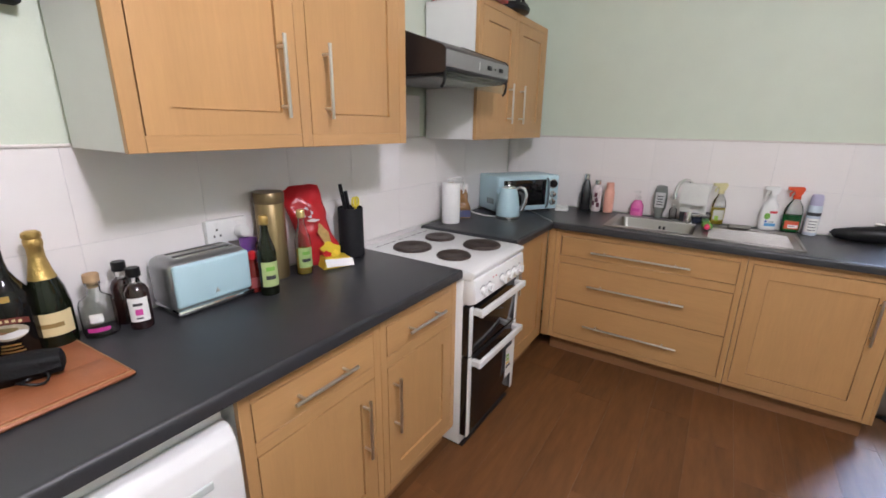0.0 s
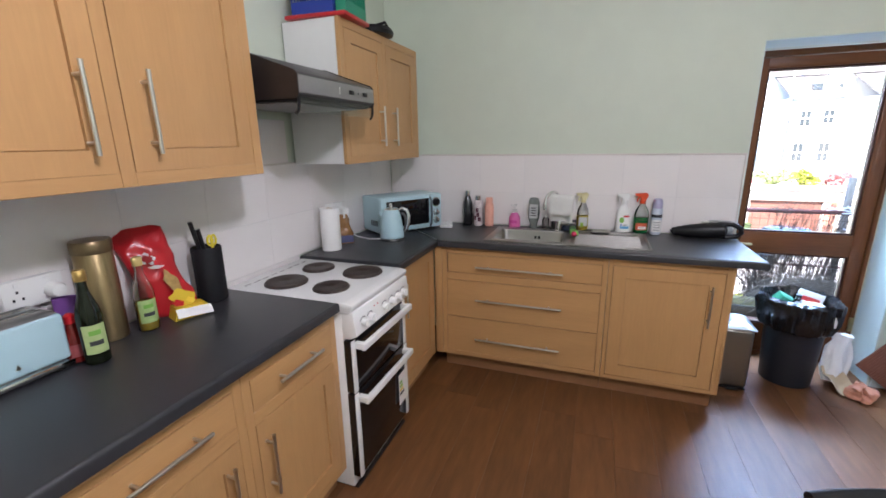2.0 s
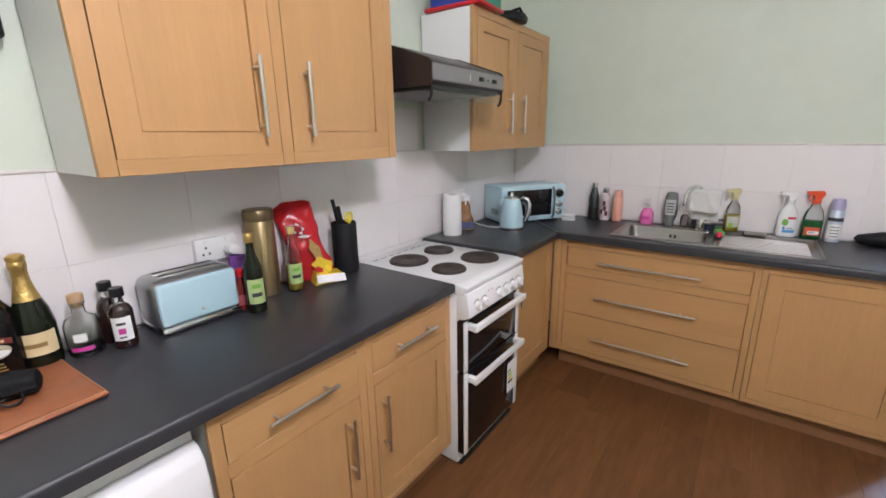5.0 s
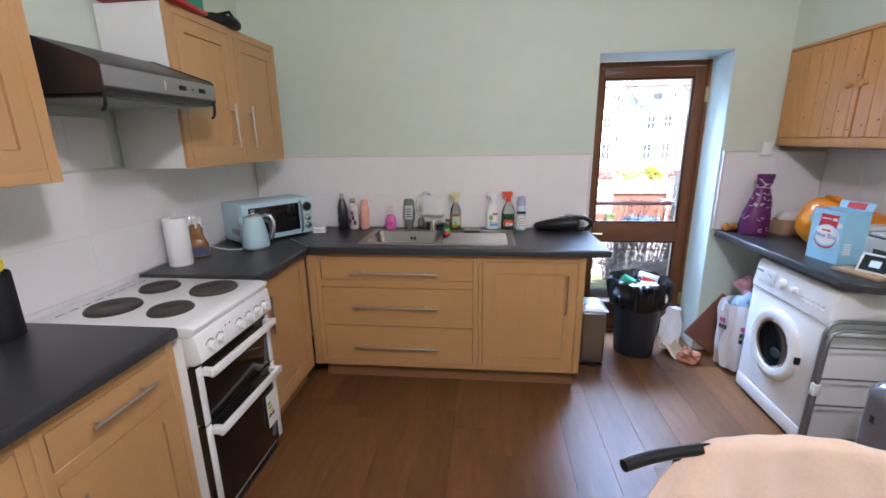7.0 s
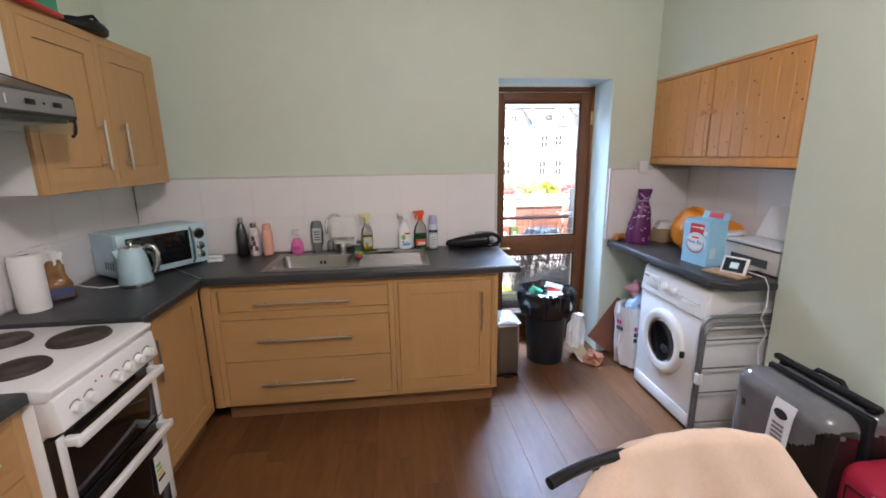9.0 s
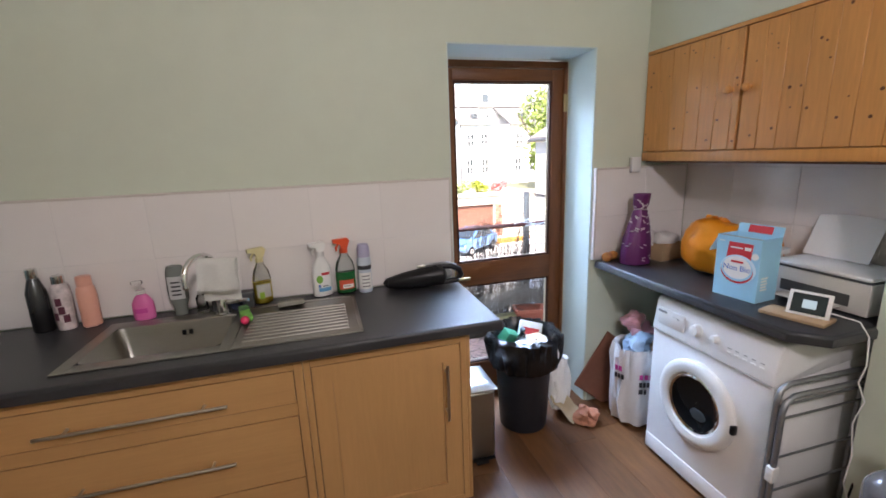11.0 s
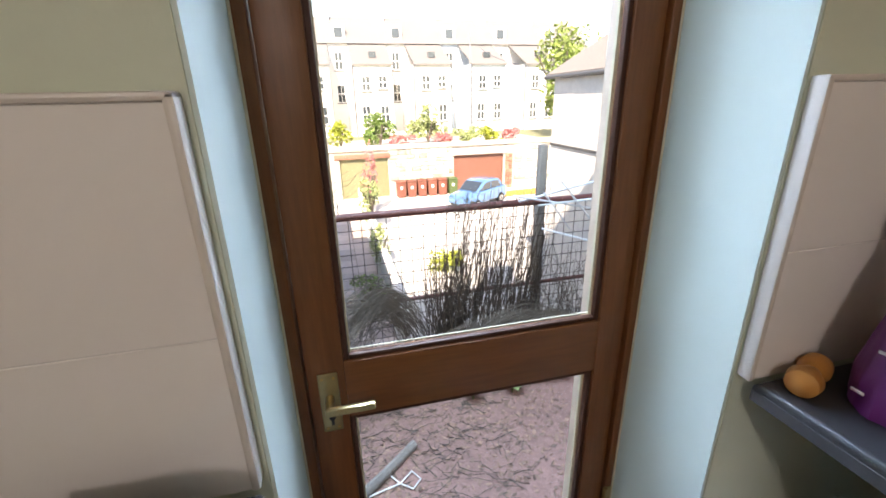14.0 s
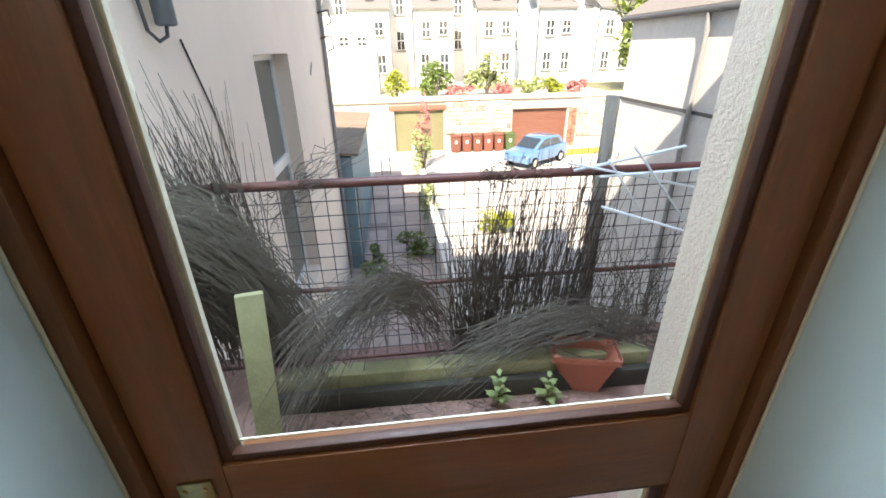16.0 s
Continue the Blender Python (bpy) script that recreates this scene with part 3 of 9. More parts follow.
# ---- cooker ----
def cooker():
    w, d = 0.520, 0.600
    c = thing("electric_cooker", pose(-0.372, 1.752, 0, 0, 0, 90), "white freestanding electric cooker with four hotplates", "cooker")
    bm = N()
    box(bm, 0, w, 0.045, d, 0.012, 0.872, 0.003)
    part("body", bm, WHITE, c)
    bm = N()
    prism(bm, [(-0.012, 0.905), (-0.012, 0.893), (0.005, 0.865), (0.046, 0.865), (0.61, 0.865), (0.64, 0.865), (0.64, 0.912), (0.03, 0.912)], 0, -0.004, w + 0.004)
    bmesh.ops.bevel(bm, geom=bm.edges[:], offset=0.006, segments=3, affect="EDGES", profile=0.5)
    part("hob_top", bm, WHITE, c, "white enamel hob")
    bm = N()
    prism(bm, [(-0.010, 0.872), (0.046, 0.872), (0.046, 0.752), (0.012, 0.752), (-0.022, 0.768)], 0, 0.0, w)
    bmesh.ops.bevel(bm, geom=bm.edges[:], offset=0.004, segments=2, affect="EDGES", profile=0.5)
    cp = part("control_panel", bm, WHITE, c)
    for x in (0.065, 0.125, 0.255, 0.325, 0.390, 0.450):
        bm = N()
        cyl(bm, (x, -0.014, 0.812), (x, -0.034, 0.809), 0.019, 0.016, seg=20)
        box(bm, x - 0.005, x + 0.005, -0.046, -0.030, 0.792, 0.826, 0.002)
        part("knob", bm, WHITE_PLASTIC, cp)
        bm = N()
        cyl(bm, (x, -0.0125, 0.8125), (x, -0.0145, 0.812), 0.025, seg=20)
        part("dial_ring", bm, GREY, cp)
    for x in (0.17, 0.20):
        bm = N()
        cyl(bm, (x, -0.012, 0.842), (x, -0.015, 0.842), 0.004, seg=8)
        part("indicator", bm, RED, cp)
    for x, y, r in ((0.145, 0.185, 0.078), (0.385, 0.165, 0.094), (0.145, 0.430, 0.094), (0.385, 0.425, 0.078)):
        bm = N()
        lathe(bm, [(r + 0.004, 0.912), (r + 0.004, 0.917), (r, 0.919), (r - 0.002, 0.924), (0.018, 0.924), (0.016, 0.9225), (0.001, 0.9225)], (x, y, 0), 36)
        part("hotplate", bm, HOTPLATE, c, "worn dark cast-iron hotplate")
    for x in np.linspace(0.06, 0.46, 8):
        bm = N()
        box(bm, x - 0.018, x + 0.018, 0.575, 0.580, 0.9112, 0.9128)
        part("vent_slot", bm, BLACK, c)
    # doors: two dark glass fronts with white side strips and bars
    for z0, z1, hz in ((0.500, 0.742, 0.715), (0.072, 0.492, 0.462)):
        bm = N()
        box(bm, 0.0, w, 0.010, 0.044, z0, z1, 0.003)
        dr = part("oven_door", bm, BLACK_GLASS, c, "black glass oven door")
        for a, b in ((0.0, 0.030), (w - 0.030, w)):
            bm = N()
            box(bm, a, b, 0.004, 0.0102, z0, z1, 0.002)
            part("door_edge", bm, WHITE, dr)
        bm = N()
        box(bm, 0.018, w - 0.018, -0.046, -0.026, hz - 0.016, hz + 0.016, 0.006)
        for x in (0.022, w - 0.050):
            box(bm, x, x + 0.028, -0.030, 0.010, hz - 0.014, hz + 0.014, 0.004)
        part("door_bar", bm, WHITE_PLASTIC, dr, "white plastic door bar")
    bm = N()
    box(bm, w - 0.115, w - 0.010, 0.0022, 0.0038, 0.180, 0.355)
    st = part("energy_sticker", bm, PAPER, c, "white energy label")
    for i, (m_, l_) in enumerate(((PRINT_GREEN, 0.03), (LIME, 0.036), (YELLOW, 0.042), (PRINT_DARK, 0.05))):
        bm = N()
        box(bm, w - 0.108, w - 0.108 + l_, 0.0012, 0.0021, 0.30 - i * 0.022, 0.314 - i * 0.022)
        part("print_bar", bm, m_, st)
    bm = N()
    box(bm, 0.01, w - 0.01, 0.03, d, 0.0, 0.012)
    part("foot_plinth", bm, BLACK, c)
    return c


cooker()


# ---- hood ----
def cooker_hood():
    w = 0.572
    h = thing("cooker_hood", pose(XW + 0.001, 1.766, 0, 0, 0, 90), "grey and black slim cooker hood under the wall cabinets", "cooker hood")
    # local: x along the wall, y = -(distance from the wall)
    outline = [(-0.002, 1.722), (-0.500, 1.716), (-0.508, 1.722), (-0.508, 1.790), (-0.496, 1.802), (-0.245, 1.892), (-0.002, 1.896)]
    bm = N()
    prism(bm, outline, 0, 0.003, w - 0.003)
    bmesh.ops.bevel(bm, geom=bm.edges[:], offset=0.004, segments=2, affect="EDGES", profile=0.5)
    part("canopy", bm, mat("grey_hood_paint", (0.075, 0.070, 0.070), 0.42, 0.3, noise_scale=60, var=0.1), h)
    for x0 in (0.0, w - 0.003):
        bm = N()
        prism(bm, [(-0.002, 1.706), (-0.500, 1.706), (-0.511, 1.716), (-0.511, 1.792), (-0.498, 1.806), (-0.245, 1.896), (-0.002, 1.900)], 0, x0 - 0.001, x0 + 0.004)
        part("end_cheek", bm, mat("dark_brown_hood_cheek", (0.018, 0.011, 0.009), 0.5, noise_scale=30, var=0.2), h, "dark brown end cheek")
    bm = N()
    box(bm, 0.004, w - 0.004, -0.5135, -0.5075, 1.726, 1.789, 0.002)
    fr = part("front_strip", bm, mat("hood_front_grey", (0.30, 0.295, 0.29), 0.34, 0.6, noise_scale=60, var=0.08), h, "silver grey front strip")
    for x in (0.345, 0.462):
        bm = N()
        box(bm, x, x + 0.036, -0.519, -0.513, 1.748, 1.766, 0.002)
        part("slider", bm, BLACK, fr)
    bm = N()
    box(bm, 0.270, 0.274, -0.5145, -0.513, 1.742, 1.772)
    part("scale_mark", bm, WHITE_PLASTIC, fr)
    bm = N()
    cyl(bm, (0.422, -0.516, 1.757), (0.422, -0.513, 1.757), 0.004, seg=8)
    part("pilot_light", bm, BLACK, fr)
    bm = N()
    box(bm, 0.008, w - 0.008, -0.505, -0.499, 1.714, 1.727, 0.001)
    part("seal_strip", bm, BLACK, fr)
    bm = N()
    box(bm, 0.012, w - 0.012, -0.485, -0.015, 1.700, 1.720, 0.003)
    tray = part("filter_tray", bm, BLACK_MATT, h)
    bm = N()
    box(bm, 0.05, w - 0.05, -0.44, -0.06, 1.694, 1.6995, 0.001)
    part("grease_filter", bm, GREY, tray)
    # clear smoke visor hanging from brackets
    bm = N()
    box(bm, 0.012, w - 0.012, -0.499, -0.496, 1.658, 1.713)
    part("visor", bm, glass("smoked_visor", (0.80, 0.83, 0.81)), h, "clear plastic visor flap")
    for x in (0.003, w - 0.009):
        bm = N()
        tube(bm, [(x + 0.003, -0.503, 1.722), (x + 0.003, -0.505, 1.690), (x + 0.003, -0.500, 1.664), (x + 0.003, -0.487, 1.651)], 0.006, 8)
        part("visor_bracket", bm, BLACK, h)
    return h


cooker_hood()


# ---- sink ----
def sink():
    s = thing("sink", pose(-0.130, 2.950, CT), "stainless steel inset sink with a ribbed drainer", "sink")
    w, d = 0.985, 0.445
    bw = 0.485
    bm = N()
    # rim sheet with the bowl opening
    x1, y0, y1 = bw, 0.055, d - 0.075
    box(bm, 0, 0.045, 0, d, 0.0005, 0.006, 0.002)
    box(bm, 0.045, x1, 0, y0, 0.0005, 0.006, 0.002)
    box(bm, 0.045, x1, y1, d, 0.0005, 0.006, 0.002)
    box(bm, x1, x1 + 0.04, 0, d, 0.0005, 0.006, 0.002)
    part("rim", bm, STEEL, s)
    bm = N()
    a = [(0.045, y0), (x1, y0), (x1, y1), (0.045, y1)]
    rings = []
    for k, z in ((0.0, 0.004), (0.004, -0.01), (0.014, -0.13), (0.035, -0.155), (0.10, -0.160)):
        rings.append([bm.verts.new((min(max(x, 0.045 + k), x1 - k), min(max(y, y0 + k), y1 - k), z)) for x, y in a])
    for p, q in zip(rings, rings[1:]):
        for i in range(4):
            bm.faces.new((p[i], q[i], q[(i + 1) % 4], p[(i + 1) % 4]))
    bm.faces.new(rings[-1])
    vert = [e for e in bm.edges if abs(e.verts[0].co.z - e.verts[1].co.z) > 0.004]
    bmesh.ops.bevel(bm, geom=vert, offset=0.035, segments=5, affect="EDGES", profile=0.5)
    bmesh.ops.recalc_face_normals(bm, faces=bm.faces[:])
    for f in bm.faces:
        f.normal_flip()
    part("bowl", bm, STEEL, s)
    bm = N()
    lathe(bm, [(0.040, 0.0), (0.036, 0.003), (0.020, 0.001), (0.002, 0.001)], (0.265, 0.20, -0.1605))
    part("waste", bm, CHROME, s)
    bm = N()
    for x in (0.275, 0.300):
        box(bm, x, x + 0.014, y1 - 0.014, y1 - 0.004, -0.050, -0.030, 0.002)
    part("overflow_slot", bm, BLACK, s)
    bm = N()
    box(bm, x1 + 0.04, w, 0, d, 0.0005, 0.0035, 0.0012)
    box(bm, x1 + 0.04, w, 0, 0.014, 0.002, 0.0075, 0.002)
    box(bm, w - 0.014, w, 0, d, 0.002, 0.0075, 0.002)
    box(bm, x1 + 0.04, w, d - 0.014, d, 0.002, 0.0075, 0.002)
    part("drainer", bm, STEEL, s)
    for i in range(9):
        y = 0.06 + i * 0.034
        bm = N()
        cyl(bm, (x1 + 0.07, y, 0.0022), (w - 0.05, y, 0.0022), 0.0055, seg=10)
        part("drainer_rib", bm, STEEL, s)
    return s


sink()


def tap():
    t = thing("mixer_tap", pose(0.300, 3.350, CT + 0.006), "chrome swan-neck kitchen mixer tap", "tap")
    bm = N()
    lathe(bm, [(0.030, 0), (0.030, 0.006), (0.024, 0.010), (0.022, 0.07), (0.018, 0.085), (0.012, 0.09)])
    part("base", bm, CHROME, t)
    bm = N()
    pts = [(0, 0, 0.08), (0, 0, 0.20)] + [(-0.045 * (1 - math.cos(a)) * 0.9, -0.075 * (1 - math.cos(a)), 0.20 + 0.075 * math.sin(a)) for a in np.linspace(0.2, math.pi, 10)] + [(-0.080, -0.150, 0.165)]
    tube(bm, pts, 0.0115, 14)
    part("spout", bm, CHROME, t)
    bm = N()
    cyl(bm, (0.02, 0, 0.05), (0.065, -0.01, 0.055), 0.011)
    cyl(bm, (0.060, -0.01, 0.055), (0.115, -0.065, 0.070), 0.009, 0.007)
    part("lever", bm, CHROME, t)
    return t


tap()


# ---- pine wall cupboard ----
def pine_cupboard():
    z0, z1, y0, y1 = 1.478, 2.060, 2.348, 3.520
    c = thing("pine_cupboard", pose(XR - 0.005, y1, 0, 0, 0, -90), "varnished knotty pine wall cupboard with two plank doors", "cupboard")
    w = y1 - y0
    bm = N()
    box(bm, 0.003, w - 0.003, 0.026, 0.318, z0 + 0.002, z1 - 0.002)
    part("body", bm, PINE, c)
    bm = N()
    box(bm, 0, w, 0, 0.025, z0, z0 + 0.048, 0.003)
    part("bottom_rail", bm, PINE, c)
    bm = N()
    box(bm, 0, w, 0.001, 0.025, z1 - 0.018, z1, 0.002)
    part("top_rail", bm, PINE, c)
    # shade below the cupboard, put into the board's dark colour
    bm = N()
    box(bm, 0, w, 0.03, 0.31, z0 - 0.010, z0 + 0.001)
    part("underside", bm, KNOT_SHADE, c, "underside board coloured dark as shade")
    rnd = random.Random(5)
    mid = 0.575
    for a, b, kx in ((0.004, mid - 0.006, mid - 0.045), (mid + 0.006, w - 0.004, mid + 0.040)):
        za, zb = z0 + 0.052, z1 - 0.022
        bm = N()
        box(bm, a, b, 0.014, 0.024, za, zb)
        dr = part("door", bm, PINE, c, "pine plank door with dark knots")
        x = a
        while x < b - 0.01:
            wd = min(rnd.uniform(0.082, 0.098), b - x)
            if b - x - wd < 0.03:
                wd = b - x
            bm = N()
            box(bm, x + 0.0004, x + wd - 0.0004, 0.0, 0.0138, za, zb, 0.0020, 1)
            part("plank", bm, PINE, dr)
            for _ in range(rnd.randint(2, 4)):
                kx_, kz = rnd.uniform(x + 0.012, x + wd - 0.012), rnd.uniform(za + 0.02, zb - 0.02)
                bm = N()
                r = rnd.uniform(0.003, 0.0075)
                lathe(bm, [(r, 0), (r * 0.9, 0.0006), (0.0003, 0.0008)], seg=10, sy=rnd.uniform(0.6, 1.0))
                k = part("knot", bm, KNOT_SHADE, dr)
                k.matrix_local = pose(kx_, 0.0, kz, 90)
            x += wd
        bm = N()
        lathe(bm, [(0.009, 0), (0.008, 0.010), (0.012, 0.016), (0.018, 0.024), (0.016, 0.033), (0.006, 0.038), (0.001, 0.038)], seg=18)
        k = part("knob", bm, PINE, dr, "turned pine knob")
        k.matrix_local = pose(kx, 0.0, 1.79, 90)
    return c


pine_cupboard()


# ---- washing machine ----
def washing_machine():
    w, d, h = 0.600, 0.53, 0.850
    m = thing("washing_machine", pose(2.262, 3.045, 0, 0, 0, -91), "white front-loading washing machine with a round glass door", "washing machine")
    bm = N()
    box(bm, 0, w, 0.010, d, 0.02, h - 0.10, 0.008)
    part("body", bm, WHITE, m)
    bm = N()
    prism(bm, [(0.000, h - 0.165), (0.020, h - 0.02), (0.035, h), (d + 0.01, h), (d + 0.01, h - 0.10), (0.012, h - 0.165)], 0, -0.001, w + 0.001)
    bmesh.ops.bevel(bm, geom=bm.edges[:], offset=0.010, segments=3, affect="EDGES", profile=0.5)
    cp = part("control_panel", bm, WHITE, m)
    tilt = pose(0, 0, 0, 8)
    for x, r in ((0.250, 0.024), (0.345, 0.016)):
        bm = N()
        lathe(bm, [(r * 1.25, 0), (r * 1.2, 0.004), (r, 0.008), (r * 0.92, 0.024), (r * 0.3, 0.027), (0.001, 0.027)], seg=24)
        k = part("dial", bm, WHITE_PLASTIC, cp)
        k.matrix_local = pose(x, 0.012, h - 0.085, 82)
    bm = N()
    box(bm, 0.03, 0.185, 0.002, 0.010, h - 0.125, h - 0.045, 0.003)
    dr = part("detergent_drawer", bm, WHITE_PLASTIC, cp)
    dr.matrix_local = pose(0, 0.0, 0, 0)
    bm = N()
    box(bm, 0.036, 0.085, 0.0, 0.0018, h - 0.066, h - 0.055)
    part("badge_bar", bm, GREY, cp, "small grey maker's mark")
    words("capacity_text", "5kg", 0.026, GREY, cp, pose(0.140, 0.003, h - 0.062, 82))
    for i in range(5):
        bm = N()
        box(bm, 0.400 + i * 0.034, 0.420 + i * 0.034, 0.004, 0.011, h - 0.118, h - 0.108, 0.002)
        part("button", bm, WHITE_PLASTIC, cp)
        bm = N()
        box(bm, 0.402 + i * 0.034, 0.418 + i * 0.034, 0.0075, 0.012, h - 0.096, h - 0.093)
        part("legend_bar", bm, GREY, cp)
    cx, cz = 0.285, 0.435
    bm = N()
    lathe(bm, [(0.195, 0), (0.197, 0.018), (0.188, 0.030), (0.165, 0.036), (0.140, 0.030), (0.134, 0.012), (0.134, 0.0)], seg=48, close=False)
    dr = part("door", bm, WHITE_PLASTIC, m, "white porthole door ring")
    dr.matrix_local = pose(cx, 0.010, cz, 90)
    bm = N()
    lathe(bm, [(0.136, 0.020), (0.128, 0.026), (0.120, 0.022), (0.116, 0.004)], seg=48, close=False)
    part("trim_ring", bm, CHROME, dr, "chrome inner ring")
    bm = N()
    lathe(bm, [(0.122, 0.020), (0.110, 0.016), (0.085, 0.010), (0.045, 0.006), (0.001, 0.005)], seg=40, close=False)
    part("glass_bowl", bm, mat("dark_porthole_glass", (0.008, 0.009, 0.010), 0.12, spec=0.25, noise_scale=4, var=0.3), dr, "dark curved porthole glass")
    # dull grey blob shaped and coloured as a reflection in the porthole
    bm = N()
    ball(bm, (0.02, -0.050, 0.006), 0.046, 1.0, 0.6, 0.12)
    part("wet_laundry_glint", crumple(bm, 0.005, 25), mat("grey_glint_colour", (0.030, 0.040, 0.045), 0.7, noise_scale=20, var=0.3), dr, "grey blob standing in for the glass's reflection")
    bm = N()
    box(bm, 0.185, 0.205, -0.02, 0.02, 0.006, 0.030, 0.005)
    part("latch", bm, BLACK, dr)
    bm = N()
    for x in (0.04, w - 0.04):
        cyl(bm, (x, 0.06, 0.0), (x, 0.06, 0.022), 0.02, seg=12)
    part("foot", bm, BLACK, m)
    bm = N()
    box(bm, 0.004, w - 0.004, 0.006, 0.012, 0.025, 0.105, 0.002)
    part("kick_panel", bm, WHITE, m)
    return m


washing_machine()

# ---- fridge under the worktop's near end ----
f = thing("fridge", pose(-0.450, 0.312, 0, 0, 0, 90), "white under-counter fridge with a rounded top edge", "fridge")
bm = N()
box(bm, 0.0, 0.403, 0.035, 0.55, 0.02, 0.862, 0.006)
part("body", bm, WHITE, f)
bm = N()
prism(bm, [(-0.025, 0.03), (-0.030, 0.72), (-0.022, 0.775), (0.000, 0.805), (0.033, 0.812), (0.033, 0.03)], 0, 0.0, 0.403)
bmesh.ops.bevel(bm, geom=bm.edges[:], offset=0.008, segments=3, affect="EDGES", profile=0.5)
dr = part("door", bm, WHITE, f)
bm = N()
box(bm, 0.05, 0.33, -0.035, -0.025, 0.690, 0.712, 0.004)
part("handle_groove", bm, mat("pale_grey_green_plastic", (0.52, 0.56, 0.54), 0.4), dr, "pale grey moulded grip")
bm = N()
box(bm, 0.12, 0.24, -0.004, -0.0015, 0.790, 0.796)
b_ = part("badge_bar", bm, GREY, dr, "grey maker's mark")
bm = N()
for x in (0.03, 0.35):
    cyl(bm, (x, 0.10, 0), (x, 0.10, 0.022), 0.02, seg=10)
    cyl(bm, (x, 0.50, 0), (x, 0.50, 0.022), 0.02, seg=10)
part("foot", bm, BLACK, f)

# ---- things on the left-hand worktop ----


def at(x, y, z=CT, rz=0.0):
    return pose(x, y, z, 0, 0, rz)


def label_patch(parent, r, z0, z1, a0, a1, material, name="label", out=0.0006, label="", sy=1.0):
    """A curved patch on a round body, from angle a0 to a1 in degrees (0 is +x)."""
    bm = N()
    n = 12
    rows = []
    for i in range(n + 1):
        a = radians(a0 + (a1 - a0) * i / n)
        rows.append([bm.verts.new(((r + out) * math.cos(a), (r + out) * sy * math.sin(a), z)) for z in (z0, z1)])
    for p, q in zip(rows, rows[1:]):
        bm.faces.new((p[0], q[0], q[1], p[1]))
    return part(name, bm, material, parent, label)


def hollow(bm, profile, wall=0.0028, seg=28):
    """A turned vessel with an inner skin, open at the mouth."""
    inner = [(max(r - wall, 0.002), max(z, profile[0][1] + wall)) for r, z in reversed(profile)]
    lathe(bm, [(0.001, profile[0][1])] + profile + inner + [(0.001, profile[0][1] + wall)], seg=seg, close=False)
    bmesh.ops.recalc_face_normals(bm, faces=bm.faces[:])
    return bm


def oval_patch(parent, r, cz, rz, da, material, name, out=0.001, a0=0.0, sy=1.0):
    """An oval print wrapped on a round body, da degrees half wide and rz half high."""
    bm = N()
    def fn(u, v):
        t, k = u * 2 * math.pi, 0.02 + 0.98 * v
        a = radians(a0 + da * k * math.cos(t))
        return ((r + out) * math.cos(a), (r + out) * sy * math.sin(a), cz + rz * k * math.sin(t))
    sheet(bm, fn, 28, 4)
    return part(name, bm, material, parent)


def arc_band(parent, r, cz, rise, hh, da, material, name, out=0.0016):
    """A printed band that bows upward in its middle."""
    bm = N()
    def fn(u, v):
        k = 2 * u - 1
        a = radians(da * k)
        return ((r + out) * math.cos(a), (r + out) * math.sin(a), cz + rise * (1 - k * k) + hh * (v - 0.5))
    sheet(bm, fn, 20, 2)
    return part(name, bm, material, parent)


def cream_liqueur(x, y, rz):
    b = thing("liqueur_bottle", at(x, y, CT, rz) @ Matrix.Diagonal((1.08, 1.08, 1.10, 1)), "black glass liqueur bottle with an oval cream label", "bottle", "bottles on the worktop")
    bm = N()
    lathe(bm, [(0.030, 0), (0.042, 0.004), (0.046, 0.03), (0.047, 0.13), (0.042, 0.160), (0.026, 0.188), (0.0165, 0.210), (0.0135, 0.235), (0.0130, 0.270)])
    part("body", bm, DARKBOTTLE, b)
    bm = N()
    lathe(bm, [(0.0135, 0.262), (0.0145, 0.264), (0.0145, 0.300), (0.013, 0.302)])
    part("cap", bm, BLACK, b)
    oval_patch(b, 0.0472, 0.082, 0.019, 44, mat("brown_cream_label", (0.42, 0.36, 0.26), 0.5, noise_scale=70, var=0.6), "label")
    oval_patch(b, 0.0472, 0.077, 0.009, 38, PAPER, "cream_swirl", 0.0016, 3)
    oval_patch(b, 0.0472, 0.088, 0.006, 30, mat("green_brown_scene", (0.20, 0.15, 0.06), 0.5, noise_scale=90, var=0.6), "landscape_print", 0.0018, -6)
    oval_patch(b, 0.0472, 0.083, 0.003, 18, mat("brown_swirl_print", (0.30, 0.14, 0.07), 0.5), "brown_swirl", 0.0023, -16)
    arc_band(b, 0.0472, 0.101, 0.008, 0.014, 50, mat("dark_red_band", (0.16, 0.026, 0.016), 0.5), "band")
    for k in range(6):
        label_patch(b, 0.0472, 0.0995 + 0.007 * (1 - ((k - 2.5) / 3.2) ** 2), 0.1055 + 0.007 * (1 - ((k - 2.5) / 3.2) ** 2), -34 + k * 12, -27 + k * 12, CREAM_LABEL, "print_bar", 0.0022)
    for k in range(3):
        label_patch(b, 0.0472, 0.034 + k * 0.008, 0.038 + k * 0.008, -26 + 3 * k, 26 - 3 * k, GOLD, "print_line")
    label_patch(b, 0.0425, 0.150, 0.164, -22, -3, GOLD, "gilt_mark", 0.003)
    label_patch(b, 0.0425, 0.150, 0.164, 3, 22, GOLD, "gilt_mark", 0.003)
    return b


cream_liqueur(-0.950, 0.372, -25)
cream_liqueur(-0.972, 0.488, -25)


